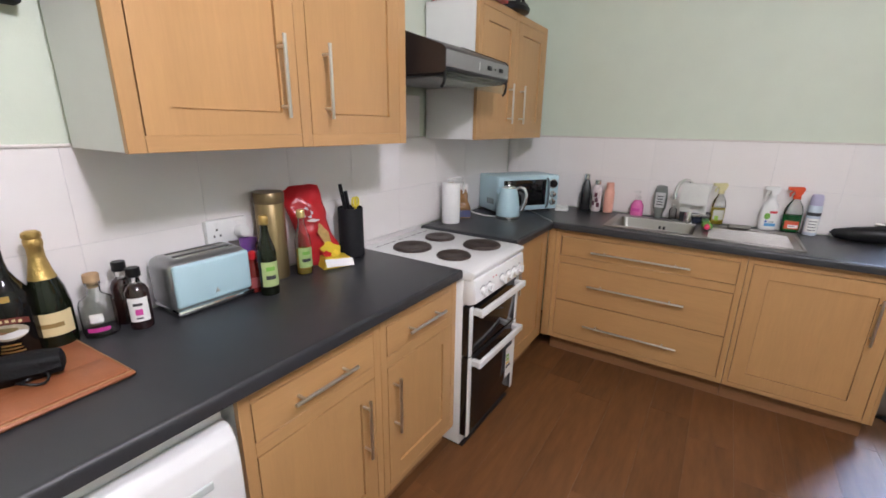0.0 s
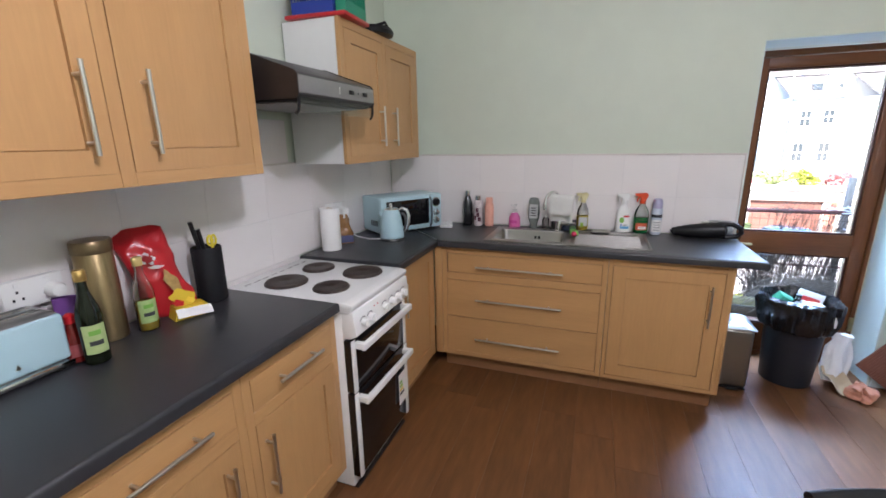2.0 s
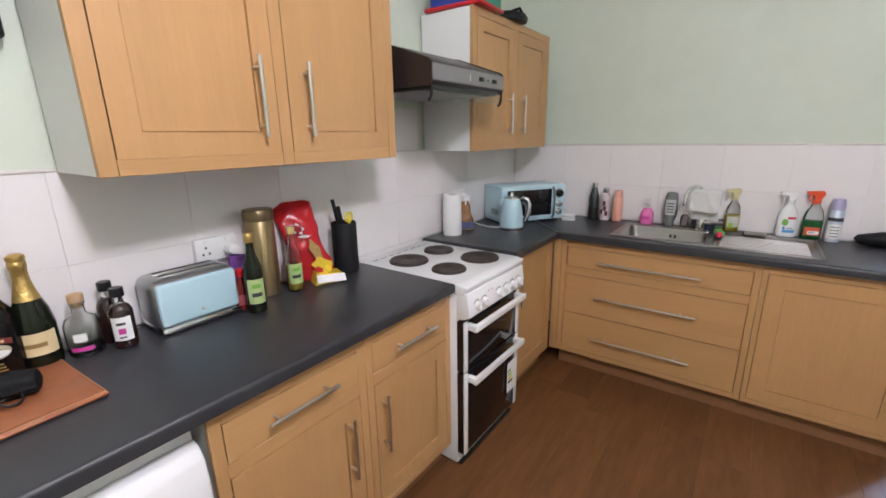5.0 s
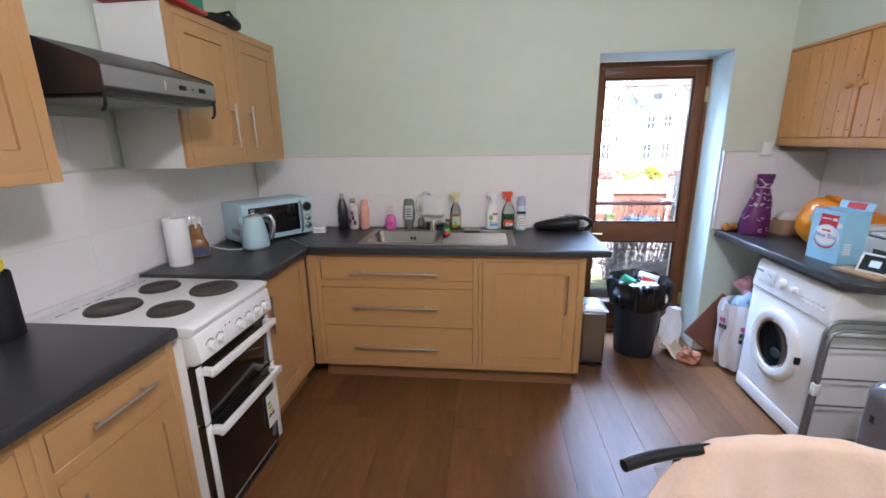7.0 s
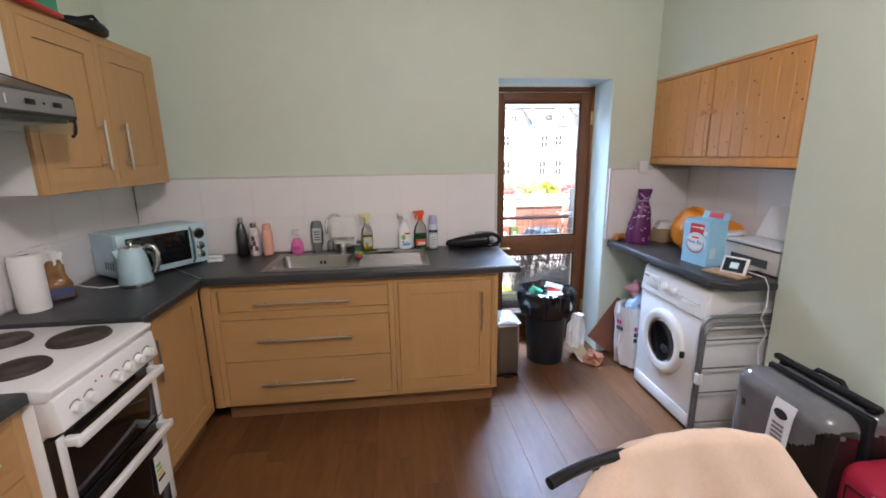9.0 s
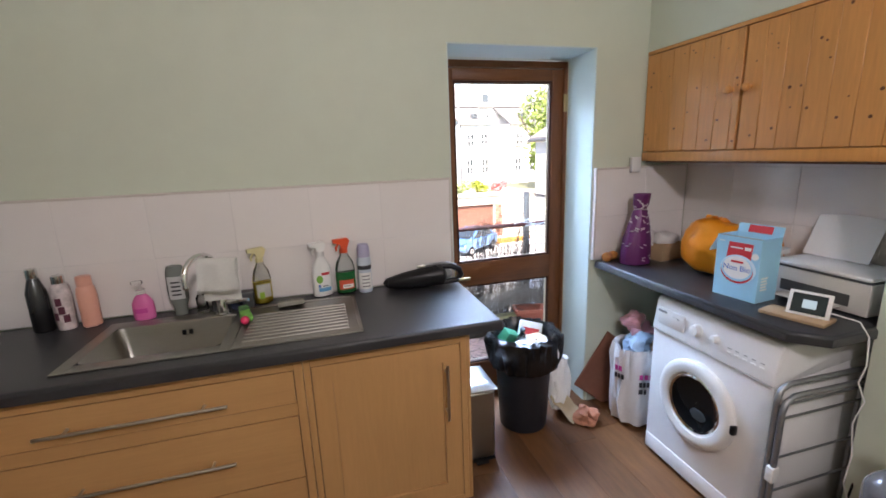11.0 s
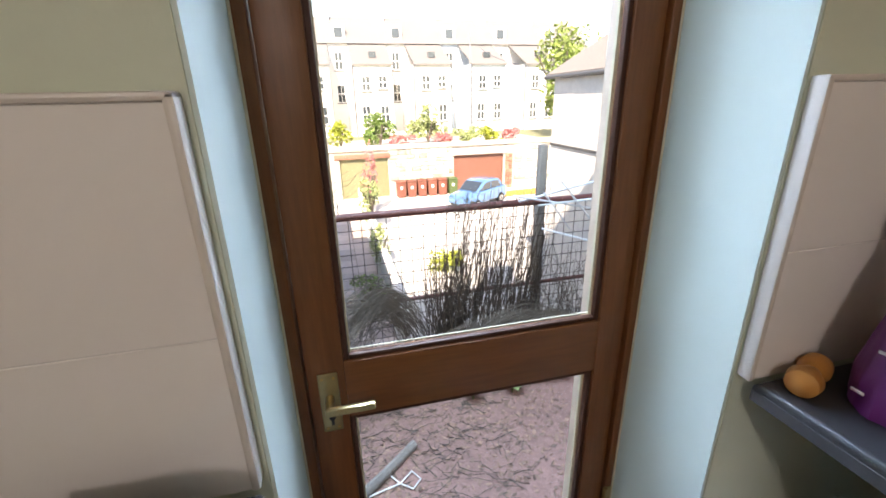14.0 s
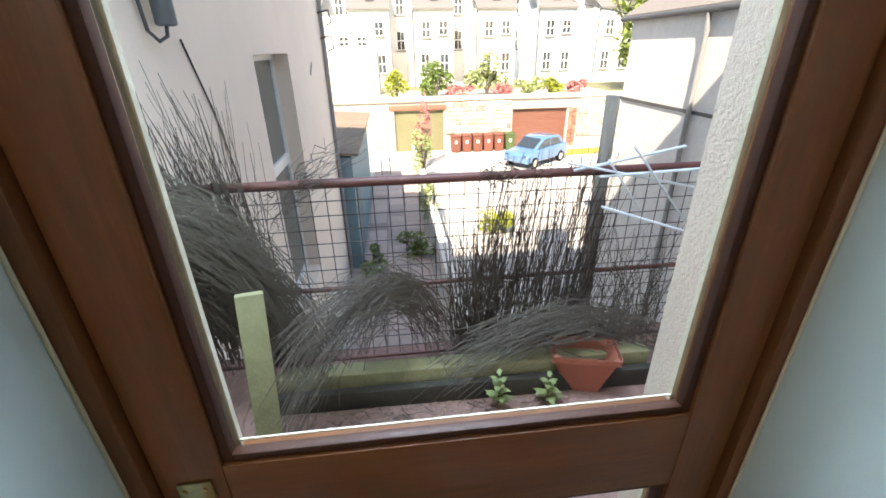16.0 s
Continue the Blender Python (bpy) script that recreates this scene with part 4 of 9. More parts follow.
def sparkling_wine():
    b = thing("sparkling_wine_bottle", at(-0.975, 0.562, CT, -25), "dark green sparkling wine bottle with gold foil neck", "bottle", "bottles on the worktop")
    bm = N()
    lathe(bm, [(0.030, 0), (0.043, 0.004), (0.045, 0.02), (0.045, 0.12), (0.038, 0.165), (0.024, 0.205), (0.016, 0.245), (0.0145, 0.27)])
    part("body", bm, GREENGLASS, b)
    bm = N()
    lathe(bm, [(0.030, 0.193), (0.0245, 0.210), (0.0175, 0.245), (0.0165, 0.275), (0.019, 0.279), (0.019, 0.293), (0.017, 0.297), (0.020, 0.302), (0.019, 0.312), (0.012, 0.317)], wob=0.06, freq=60)
    part("foil", bm, GOLD, b, "crinkled gold foil over cork and neck")
    label_patch(b, 0.0452, 0.045, 0.108, -70, 70, CREAM_LABEL, label="gold-cream paper label")
    label_patch(b, 0.0456, 0.068, 0.080, -38, 38, mat("brown_print", (0.28, 0.17, 0.05), 0.5), "print_line")
    return b


sparkling_wine()


def decanter():
    b = thing("glass_decanter", at(-0.962, 0.655), "clear round glass bottle with a cork stopper", "bottle", "bottles on the worktop")
    bm = N()
    hollow(bm, [(0.030, 0), (0.041, 0.004), (0.043, 0.02), (0.043, 0.090), (0.036, 0.108), (0.018, 0.120), (0.0155, 0.128), (0.0155, 0.148), (0.018, 0.150), (0.0185, 0.156)])
    part("body", bm, CLEAR, b)
    bm = N()
    lathe(bm, [(0.012, 0.140), (0.0125, 0.157), (0.019, 0.158), (0.019, 0.178), (0.017, 0.180)])
    part("stopper", bm, mat("cork_wood", (0.50, 0.33, 0.18), 0.7, noise_scale=60, var=0.2), b)
    label_patch(b, 0.0432, 0.022, 0.034, -60, 10, PRINT_PINK, "print_line")
    label_patch(b, 0.0432, 0.050, 0.075, -45, -5, PAPER, "print_patch")
    return b


decanter()


def cordial(x, y, h=1.0, lab=True):
    b = thing("cordial_bottle", at(x, y, CT, -20), "small dark cordial bottle with a pink-printed white label", "bottle", "bottles on the worktop")
    bm = N()
    lathe(bm, [(0.020, 0), (0.029, 0.003), (0.030, 0.02), (0.030, 0.112 * h), (0.024, 0.128 * h), (0.014, 0.137 * h)], sx=1.0)
    part("body", bm, mat("dark_red_brown_syrup", (0.022, 0.008, 0.008), 0.08, coat=0.5, noise_scale=10, var=0.2), b)
    bm = N()
    lathe(bm, [(0.014, 0.136 * h), (0.013, 0.150 * h), (0.0135, 0.158 * h)])
    part("neck", bm, CLEAR, b)
    bm = N()
    lathe(bm, [(0.016, 0.157 * h), (0.018, 0.159 * h), (0.018, 0.182 * h), (0.016, 0.184 * h)])
    part("cap", bm, BLACK, b)
    if lab:
        label_patch(b, 0.0302, 0.028, 0.100, -55, 45, PAPER, label="white label")
        label_patch(b, 0.0305, 0.048, 0.066, -22, 12, PRINT_PINK, "fruit_print")
        label_patch(b, 0.0305, 0.076, 0.084, -28, 16, PRINT_DARK, "print_line")
        label_patch(b, 0.0305, 0.036, 0.041, -22, 10, PRINT_DARK, "print_line")
    return b


cordial(-0.985, 0.730, 1.04, False)
cordial(-0.915, 0.738)


def toaster():
    t = thing("toaster", at(-0.878, 0.812, CT, 90), "pastel blue two-slot toaster with grey ends", "toaster")
    w, d, h = 0.262, 0.150, 0.178
    bm = N()
    box(bm, 0.0, w, 0.0, d, 0.018, h, 0.030, 5)
    part("shell", bm, mat("satin_grey_metal", (0.33, 0.34, 0.34), 0.32, 0.8, noise_scale=40, var=0.08), t)
    bm = N()
    box(bm, 0.012, w - 0.004, -0.004, 0.020, 0.028, h - 0.012, 0.011, 4)
    part("front_panel", bm, BLUE, t, "pastel blue enamel side")
    bm = N()
    box(bm, 0.012, w - 0.004, d - 0.020, d + 0.004, 0.028, h - 0.012, 0.011, 4)
    part("back_panel", bm, BLUE, t)
    bm = N()
    box(bm, 0.008, w, -0.007, d + 0.007, 0.006, 0.024, 0.006, 2)
    part("base_band", bm, CHROME, t, "chrome base band")
    for y in (0.045, 0.092):
        bm = N()
        box(bm, 0.045, w - 0.035, y, y + 0.024, h - 0.004, h + 0.002, 0.001)
        part("slot", bm, BLACK, t)
        bm = N()
        box(bm, 0.040, w - 0.030, y - 0.004, y - 0.0005, h - 0.002, h + 0.003, 0.001)
        part("slot_trim", bm, CHROME, t)
    bm = N()
    prism(bm, [(0.128, 0.052), (0.135, 0.066), (0.142, 0.052)], 1, -0.006, -0.0038)
    part("badge", bm, NICKEL, t)
    for x in (0.03, w - 0.03):
        for y in (0.015, d - 0.015):
            bm = N()
            cyl(bm, (x, y, 0), (x, y, 0.010), 0.010, seg=12)
            part("foot", bm, BLACK, t)
    return t


toaster()


def socket(m, w, gang, label, plug=True):
    s = thing("wall_socket", m, label, "socket", "white wall sockets")
    bm = N()
    box(bm, 0, w, -0.026, 0.0, 0, 0.086, 0.003)
    part("plate", bm, WHITE_PLASTIC, s)
    for i in range(gang):
        cx = 0.035 + i * 0.075
        for dx, dz in ((0, 0.052), (-0.011, 0.030), (0.011, 0.030)):
            bm = N()
            box(bm, cx + dx - 0.003, cx + dx + 0.003, -0.0265, -0.0255, dz - 0.004, dz + 0.004)
            part("pin_hole", bm, BLACK, s)
        bm = N()
        box(bm, cx - 0.005, cx + 0.005, -0.0295, -0.025, 0.066, 0.079, 0.001)
        part("switch", bm, WHITE_PLASTIC, s)
    if plug:
        bm = N()
        lathe(bm, [(0.024, 0), (0.025, 0.02), (0.019, 0.034), (0.004, 0.037)], seg=20)
        p = part("plug", bm, WHITE_PLASTIC, s)
        p.matrix_local = pose(w - 0.03, -0.026, 0.036, 90)
    return s


socket(pose(XW + 0.0005, 1.012, 1.085, 0, 0, 90), 0.150, 2, "white double wall socket with a plug, above the toaster")
socket(pose(XW + 0.0005, 2.58, 1.085, 0, 0, 90), 0.150, 2, "white double wall socket behind the kitchen roll")
socket(pose(XW - 0.0115, 0.400, 1.445, 0, 0, 90), 0.086, 1, "white switched wall socket above the tiles", False)
bm = N()
box(bm, 0, 0.062, -0.024, 0.0, 0, 0.085, 0.003)
single("wall_switch", bm, WHITE_PLASTIC, pose(2.448, 3.502, 1.418), "small white blank switch box beside the pine cupboard", "switch")


wb = thing("wall_box", pose(XW - 0.0115, 0.525, 1.765, 0, 0, 90), "black plastic box fixed high on the wall", "wall box")
bm = N()
box(bm, 0, 0.135, -0.055, 0, 0, 0.20, 0.006)
part("housing", bm, BLACK_MATT, wb)
bm = N()
box(bm, 0.008, 0.127, -0.058, -0.0545, 0.008, 0.192, 0.002)
part("cover", bm, BLACK, wb)


def sauce_bottle():
    b = thing("sauce_bottle", at(-0.895, 1.092), "red sauce bottle with a red cap", "bottle", "bottles on the worktop")
    bm = N()
    lathe(bm, [(0.018, 0), (0.025, 0.004), (0.026, 0.06), (0.024, 0.085), (0.014, 0.105), (0.012, 0.125)])
    part("body", bm, mat("dark_red_sauce", (0.16, 0.015, 0.012), 0.15, noise_scale=20, var=0.2), b)
    bm = N()
    lathe(bm, [(0.0145, 0.122), (0.0155, 0.125), (0.014, 0.146), (0.006, 0.152)])
    part("cap", bm, RED, b)
    label_patch(b, 0.0262, 0.022, 0.060, -60, 60, mat("dull_red_label", (0.30, 0.06, 0.06), 0.5, noise_scale=50, var=0.5))
    return b


sauce_bottle()


def oil_bottle(x, y, h, body, cap, liquid, lab, label):
    b = thing("oil_bottle", at(x, y, CT, -15), label, "bottle", "bottles on the worktop")
    bm = N()
    (hollow if liquid else lathe)(bm, [(0.022, 0), (0.031, 0.004), (0.032, 0.02), (0.032, h * 0.52), (0.028, h * 0.60), (0.016, h * 0.74), (0.0125, h * 0.82), (0.0125, h * 0.90)])
    part("body", bm, body, b)
    if liquid:
        bm = N()
        lathe(bm, [(0.018, 0.004), (0.0275, 0.007), (0.0288, 0.02), (0.0288, h * 0.40), (0.001, h * 0.40)])
        part("oil", bm, liquid, b, "yellow oil filling half the bottle")
    bm = N()
    lathe(bm, [(0.0145, h * 0.885), (0.0155, h * 0.89), (0.0155, h * 0.985), (0.013, h)])
    part("cap", bm, cap, b)
    label_patch(b, 0.0323, h * 0.13, h * 0.44, -58, 50, lab)
    label_patch(b, 0.0326, h * 0.33, h * 0.38, -30, 22, PRINT_GREEN, "print_line")
    label_patch(b, 0.0326, h * 0.22, h * 0.27, -34, 25, PRINT_DARK, "print_line")
    return b


oil_bottle(-0.832, 1.108, 0.285, GREENGLASS, GOLD, None, mat("pale_green_label", (0.42, 0.52, 0.22), 0.5, noise_scale=50, var=0.25), "dark green olive oil bottle with a gold cap")
oil_bottle(-0.905, 1.318, 0.262, CLEAR, mat("straw_cap", (0.55, 0.42, 0.16), 0.4), OIL, mat("green_print_label", (0.38, 0.52, 0.20), 0.5, noise_scale=60, var=0.5), "clear plastic bottle half full of yellow oil")
# purple packet beside the plug
bm = N()
sheet(bm, lambda u, v: (0.030 * math.sin(u * 6.283) * (1 - 0.5 * v), 0.042 * math.cos(u * 6.283) * (1 - 0.25 * v), 0.17 * v), 24, 10)
crumple(bm, 0.012, 22, 3)
single("food_packet", bm, colour_plastic("violet_film", (0.16, 0.06, 0.25), 0.3), at(-0.985, 1.135, CT + 0.006), "crumpled violet plastic food packet", "packet")
# tall storage tin
t = thing("storage_tin", at(-0.972, 1.232), "tall brushed brass-coloured pasta storage tin", "tin")
bm = N()
lathe(bm, [(0.050, 0), (0.053, 0.003), (0.053, 0.295), (0.051, 0.298)], seg=36)
part("body", bm, mat("dull_bronze_metal", (0.34, 0.25, 0.13), 0.32, 0.9, noise_scale=20, var=0.2, stretch=(8, 8, 0.5)), t)
bm = N()
lathe(bm, [(0.0555, 0.296), (0.056, 0.300), (0.056, 0.330), (0.053, 0.336), (0.02, 0.338)], seg=36)
part("lid", bm, mat("dark_bronze_metal", (0.22, 0.16, 0.09), 0.35, 0.9, noise_scale=30, var=0.2), t)


def snack_bag():
    b = thing("snack_bag", at(-0.955, 1.420, CT, 62), "large shiny red snack bag with yellow print, leaning back", "bag")
    def fn(u, v):
        a = u * 2 * math.pi
        puff = (math.sin(math.pi * min(1, v * 1.02)) ** 0.45) * 0.034 + 0.003
        ww = 0.085 * (0.92 + 0.10 * math.sin(v * 9))
        return (ww * math.cos(a), puff * math.sin(a) * (1.1 if math.sin(a) < 0 else 0.7) + 0.055 * v * v, 0.335 * v)
    bm = N()
    sheet(bm, fn, 36, 26)
    crumple(bm, 0.012, 20, 1.5)
    for v in bm.verts:
        v.co.x += 0.030 - v.co.z * 0.24
        v.co.z = max(v.co.z, 0.0)
    part("bag", bm, RED, b)
    def patch(name, cx, cz, rx, rz, m, dy):
        bm = N()
        def g(u, v):
            rr, a = v, u * 2 * math.pi
            x, z = cx + rx * rr * math.cos(a) * (1 + 0.15 * math.sin(5 * a)), cz + rz * rr * math.sin(a) * (1 + 0.15 * math.cos(4 * a))
            return (x + 0.050 - z * 0.36, -0.047 + dy + 0.12 * max(0, z) * max(0, z) + 0.9 * (x - z * 0.12) ** 2, z)
        sheet(bm, g, 20, 4)
        part(name, bm, m, b)
    corn = mat("corn_brown_print", (0.42, 0.27, 0.09), 0.4, noise_scale=60, var=0.5)
    patch("yellow_print", 0.030, 0.075, 0.040, 0.034, YELLOW, -0.008)
    patch("red_print", 0.006, 0.058, 0.017, 0.014, RED, -0.011)
    patch("yellow_drop", 0.046, 0.062, 0.012, 0.012, mat("bright_yellow_print", (0.85, 0.62, 0.05), 0.4), -0.011)
    patch("brown_print", 0.030, 0.140, 0.020, 0.046, corn, -0.007)
    for k in range(5):
        patch("title_ray", 0.002 + 0.018 * math.cos(k * 1.257), 0.238 + 0.016 * math.sin(k * 1.257), 0.008, 0.008, SILVERPRINT, -0.004)
    patch("title_print", 0.002, 0.238, 0.017, 0.013, mat("dark_red_print", (0.30, 0.010, 0.014), 0.4), -0.007)
    patch("title_bar", 0.014, 0.205, 0.024, 0.006, SILVERPRINT, -0.005)
    return b


snack_bag()
# squashed yellow tea box lying open
b = thing("tea_carton", at(-0.885, 1.452, CT, 70), "torn open yellow and white food carton", "carton")
bm = N()
prism(bm, [(-0.055, 0.0), (0.055, 0.0), (0.060, 0.040), (-0.045, 0.048)], 1, -0.035, 0.035)
part("body", bm, YELLOW, b)
bm = N()
sheet(bm, lambda u, v: (-0.05 + 0.12 * u, -0.036 - 0.018 * v, 0.046 - 0.03 * v - 0.01 * u), 6, 4, 0.001)
part("flap", crumple(bm, 0.004, 30), PAPER, b)


def knife_block():
    b = thing("knife_block", at(-0.935, 1.612), "black round knife block with knives and scissors", "knife block")
    bm = N()
    lathe(bm, [(0.052, 0), (0.056, 0.004), (0.056, 0.222), (0.053, 0.226), (0.050, 0.218), (0.001, 0.214)], seg=36)
    part("body", bm, BLACK_MATT, b)
    for x, y, dx, dy, h in ((-0.010, -0.020, -0.006, -0.020, 0.115), (0.004, -0.012, -0.002, -0.014, 0.085)):
        bm = N()
        tube(bm, [(x, y, 0.215), (x + dx * 0.5, y + dy * 0.5, 0.215 + h * 0.5), (x + dx, y + dy, 0.215 + h)], 0.0085, 10)
        part("knife_handle", bm, BLACK, b)
    bm = N()
    for s in (-1, 1):
        pts = [(0.012, 0.022 + s * 0.008 + 0.012 * math.cos(a), 0.247 + 0.020 * math.sin(a)) for a in np.linspace(0, 2 * math.pi, 14)[:-1]]
        tube(bm, pts, 0.0045, 8, True)
    tube(bm, [(0.012, 0.022, 0.232), (0.012, 0.022, 0.205)], 0.006, 8)
    part("scissor_handle", bm, colour_plastic("yellow_plastic", (0.75, 0.62, 0.03), 0.35), b, "yellow scissor handles")
    return b


knife_block()
# leather portfolio with a folded umbrella on it
p = thing("leather_portfolio", pose(-0.790, 0.430, CT, 0, 0, 4), "tan leather zip portfolio lying flat", "portfolio")
bm = N()
box(bm, -0.155, 0.155, -0.20, 0.175, 0.001, 0.013, 0.006, 3)
part("body", bm, LEATHER, p)
bm = N()
box(bm, 0.035, 0.148, -0.195, 0.160, 0.0125, 0.020, 0.003, 2)
part("flap", bm, LEATHER, p)
bm = N()
tube(bm, [(-0.15, 0.169, 0.0145), (0.15, 0.169, 0.0145)], 0.0012, 6)
tube(bm, [(0.149, -0.19, 0.0135), (0.149, 0.17, 0.0135)], 0.0014, 6)
part("stitching", bm, mat("pale_thread", (0.45, 0.25, 0.12), 0.8), p)
u = thing("folding_umbrella", pose(-0.800, 0.455, CT + 0.0205, 0, 0, 70), "black folded compact umbrella in its sleeve", "umbrella")
bm = N()
lathe(bm, [(0.016, -0.085), (0.029, -0.078), (0.033, -0.03), (0.031, 0.03), (0.027, 0.068), (0.012, 0.074)], wob=0.30, freq=26)
o = part("sleeve", bm, mat("black_nylon", (0.007, 0.007, 0.008), 0.6, spec=0.2, noise_scale=100, var=0.2, bump=0.3, bump_scale=120), u)
o.matrix_local = pose(0, 0, 0.027, 0, 90)
bm = N()
tube(bm, [(0.02 + 0.026 * math.cos(a), -0.042 + 0.022 * math.sin(a), 0.010 + 0.006 * math.sin(2 * a)) for a in np.linspace(0, 6.283, 16)[:-1]], 0.003, 6, True)
part("wrist_strap", bm, BLACK, u)

# ---- things in the far corner ----
k = thing("kitchen_roll", at(-0.945, 2.478), "white kitchen paper roll standing upright", "kitchen roll")
bm = N()
lathe(bm, [(0.056, 0.0), (0.057, 0.003), (0.057, 0.247), (0.055, 0.25), (0.021, 0.25), (0.020, 0.235), (0.020, 0.0)], seg=36, close=False)
part("roll", bm, PAPER, k)
bm = N()
lathe(bm, [(0.0195, 0.0), (0.0195, 0.249)], seg=20, close=False)
part("core", bm, CARD, k)
b = thing("snack_packet", at(-0.958, 2.640, CT, 40), "half empty brown and gold snack packet, folded shut", "packet")
bm = N()
sheet(bm, lambda u, v: (0.058 * math.cos(6.283 * u) * (1 - 0.55 * v ** 2), 0.040 * math.sin(6.283 * u) * (1 - 0.8 * v), 0.185 * v), 28, 14)
for v in crumple(bm, 0.012, 24, 7).verts:
    v.co.z = max(v.co.z, 0)
part("body", bm, mat("brown_gold_film", (0.26, 0.13, 0.045), 0.25, noise_scale=24, var=0.7), b)
bm = N()
sheet(bm, lambda u, v: (0.050 * math.cos(3.14 * u + 3.14), -0.043 + 0.010 * v, 0.01 + 0.045 * v), 10, 4, 0.001)
part("blue_band", bm, mat("dark_blue_film", (0.015, 0.02, 0.10), 0.3), b)
bm = N()
sheet(bm, lambda u, v: (-0.035 + 0.07 * u, -0.004 + 0.01 * math.sin(9 * u), 0.165 + 0.055 * v), 8, 5, 0.001)
part("clip_top", crumple(bm, 0.008, 40, 2), PAPER, b, "crumpled pale packet top")


def kettle():
    k = thing("kettle", at(-0.708, 2.812, CT, 12), "pastel blue conical electric kettle with a chrome handle", "kettle")
    bm = N()
    lathe(bm, [(0.078, 0), (0.080, 0.006), (0.080, 0.018), (0.076, 0.020)], seg=36)
    part("base", bm, CHROME, k)
    bm = N()
    lathe(bm, [(0.077, 0.021), (0.079, 0.026), (0.074, 0.08), (0.062, 0.155), (0.052, 0.195), (0.046, 0.200)], seg=36)
    part("body", bm, BLUE, k)
    bm = N()
    lathe(bm, [(0.047, 0.198), (0.045, 0.206), (0.030, 0.212), (0.010, 0.214), (0.008, 0.220), (0.012, 0.226), (0.012, 0.234), (0.006, 0.238)], seg=28)
    part("lid", bm, CHROME, k)
    bm = N()
    pts = [(0.045, 0, 0.190), (0.072, 0, 0.206), (0.100, 0, 0.198), (0.114, 0, 0.165), (0.112, 0, 0.115), (0.100, 0, 0.075), (0.092, 0, 0.060)]
    tube(bm, pts, 0.011, 12)
    part("handle", bm, CHROME, k)
    bm = N()
    tube(bm, [(0.066, 0, 0.175), (0.090, 0, 0.160), (0.096, 0, 0.110), (0.082, 0, 0.062)], 0.008, 10)
    part("handle_inner", bm, DARKGREY, k)
    bm = N()
    prism(bm, [(-0.050, 0.198), (-0.080, 0.190), (-0.064, 0.150), (-0.058, 0.150)], 1, -0.018, 0.018)
    part("spout", bm, BLUE, k)
    return k


kettle()
bm = N()
tube(bm, [(-0.75, 2.83, CT + 0.004), (-0.80, 2.79, CT + 0.004), (-0.86, 2.77, CT + 0.004), (-0.900, 2.79, CT + 0.004), (-0.95, 2.80, CT + 0.006), (-1.00, 2.78, CT + 0.03), (XW + 0.02, 2.74, 1.10), (XW + 0.03, 2.70, 1.13)], 0.0035, 8)
single("kettle_cable", bm, WHITE_PLASTIC, Matrix(), "white kettle cable running to the wall socket", "cable")


def microwave():
    m = thing("microwave", pose(-0.818, 2.868, CT, 0, 0, 56), "pastel blue retro microwave with a dark glass door", "microwave")
    w, d, h = 0.500, 0.268, 0.257
    bm = N()
    box(bm, 0, w, 0.012, d, 0.012, h, 0.010, 3)
    part("body", bm, BLUE, m)
    bm = N()
    box(bm, 0.002, w - 0.098, -0.006, 0.0118, 0.016, h - 0.004, 0.006, 2)
    dr = part("door", bm, BLUE, m)
    bm = N()
    box(bm, 0.045, w - 0.112, -0.0085, -0.0055, 0.050, h - 0.028, 0.004)
    part("door_glass", bm, BLACK_GLASS, dr)
    bm = N()
    tube(bm, [(w - 0.103, -0.010, 0.030), (w - 0.103, -0.030, 0.050), (w - 0.103, -0.034, 0.13), (w - 0.103, -0.030, h - 0.040), (w - 0.103, -0.010, h - 0.02)], 0.007, 10)
    part("door_handle", bm, mat("blue_grey_handle", (0.12, 0.16, 0.18), 0.35), dr)
    bm = N()
    box(bm, w - 0.096, w - 0.002, -0.006, 0.0118, 0.016, h - 0.004, 0.006, 2)
    cp = part("control_panel", bm, BLUE, m)
    for z, r, mt in ((0.195, 0.026, BLACK), (0.120, 0.019, CHROME), (0.066, 0.019, CHROME)):
        bm = N()
        lathe(bm, [(r, 0), (r, 0.010), (r * 0.85, 0.020), (0.001, 0.022)], seg=24)
        k = part("knob", bm, mt, cp)
        k.matrix_local = pose(w - 0.048, -0.006, z, 90)
        bm = N()
        lathe(bm, [(r * 1.35, 0), (r * 1.3, 0.002), (r * 1.02, 0.002)], seg=24, close=False)
        k = part("knob_ring", bm, CHROME, cp)
        k.matrix_local = pose(w - 0.048, -0.006, z, 90)
    for i in range(4):
        bm = N()
        box(bm, -0.0012, 0.001, 0.05 + i * 0.026, 0.062 + i * 0.026, 0.06, 0.10)
        part("side_vent", bm, DARKGREY, m)
    for x in (0.04, w - 0.04):
        for y in (0.04, d - 0.04):
            bm = N()
            cyl(bm, (x, y, 0), (x, y, 0.014), 0.012, seg=12)
            part("foot", bm, BLACK, m)
    return m


microwave()
b = thing("butter_dish", at(-0.500, 3.290, CT, 10), "small white lidded butter dish", "dish")
bm = N()
box(bm, -0.045, 0.045, -0.030, 0.030, 0, 0.020, 0.006)
part("base", bm, WHITE_PLASTIC, b)
bm = N()
box(bm, -0.043, 0.043, -0.028, 0.028, 0.021, 0.040, 0.006)
part("lid", bm, CARCASS, b)


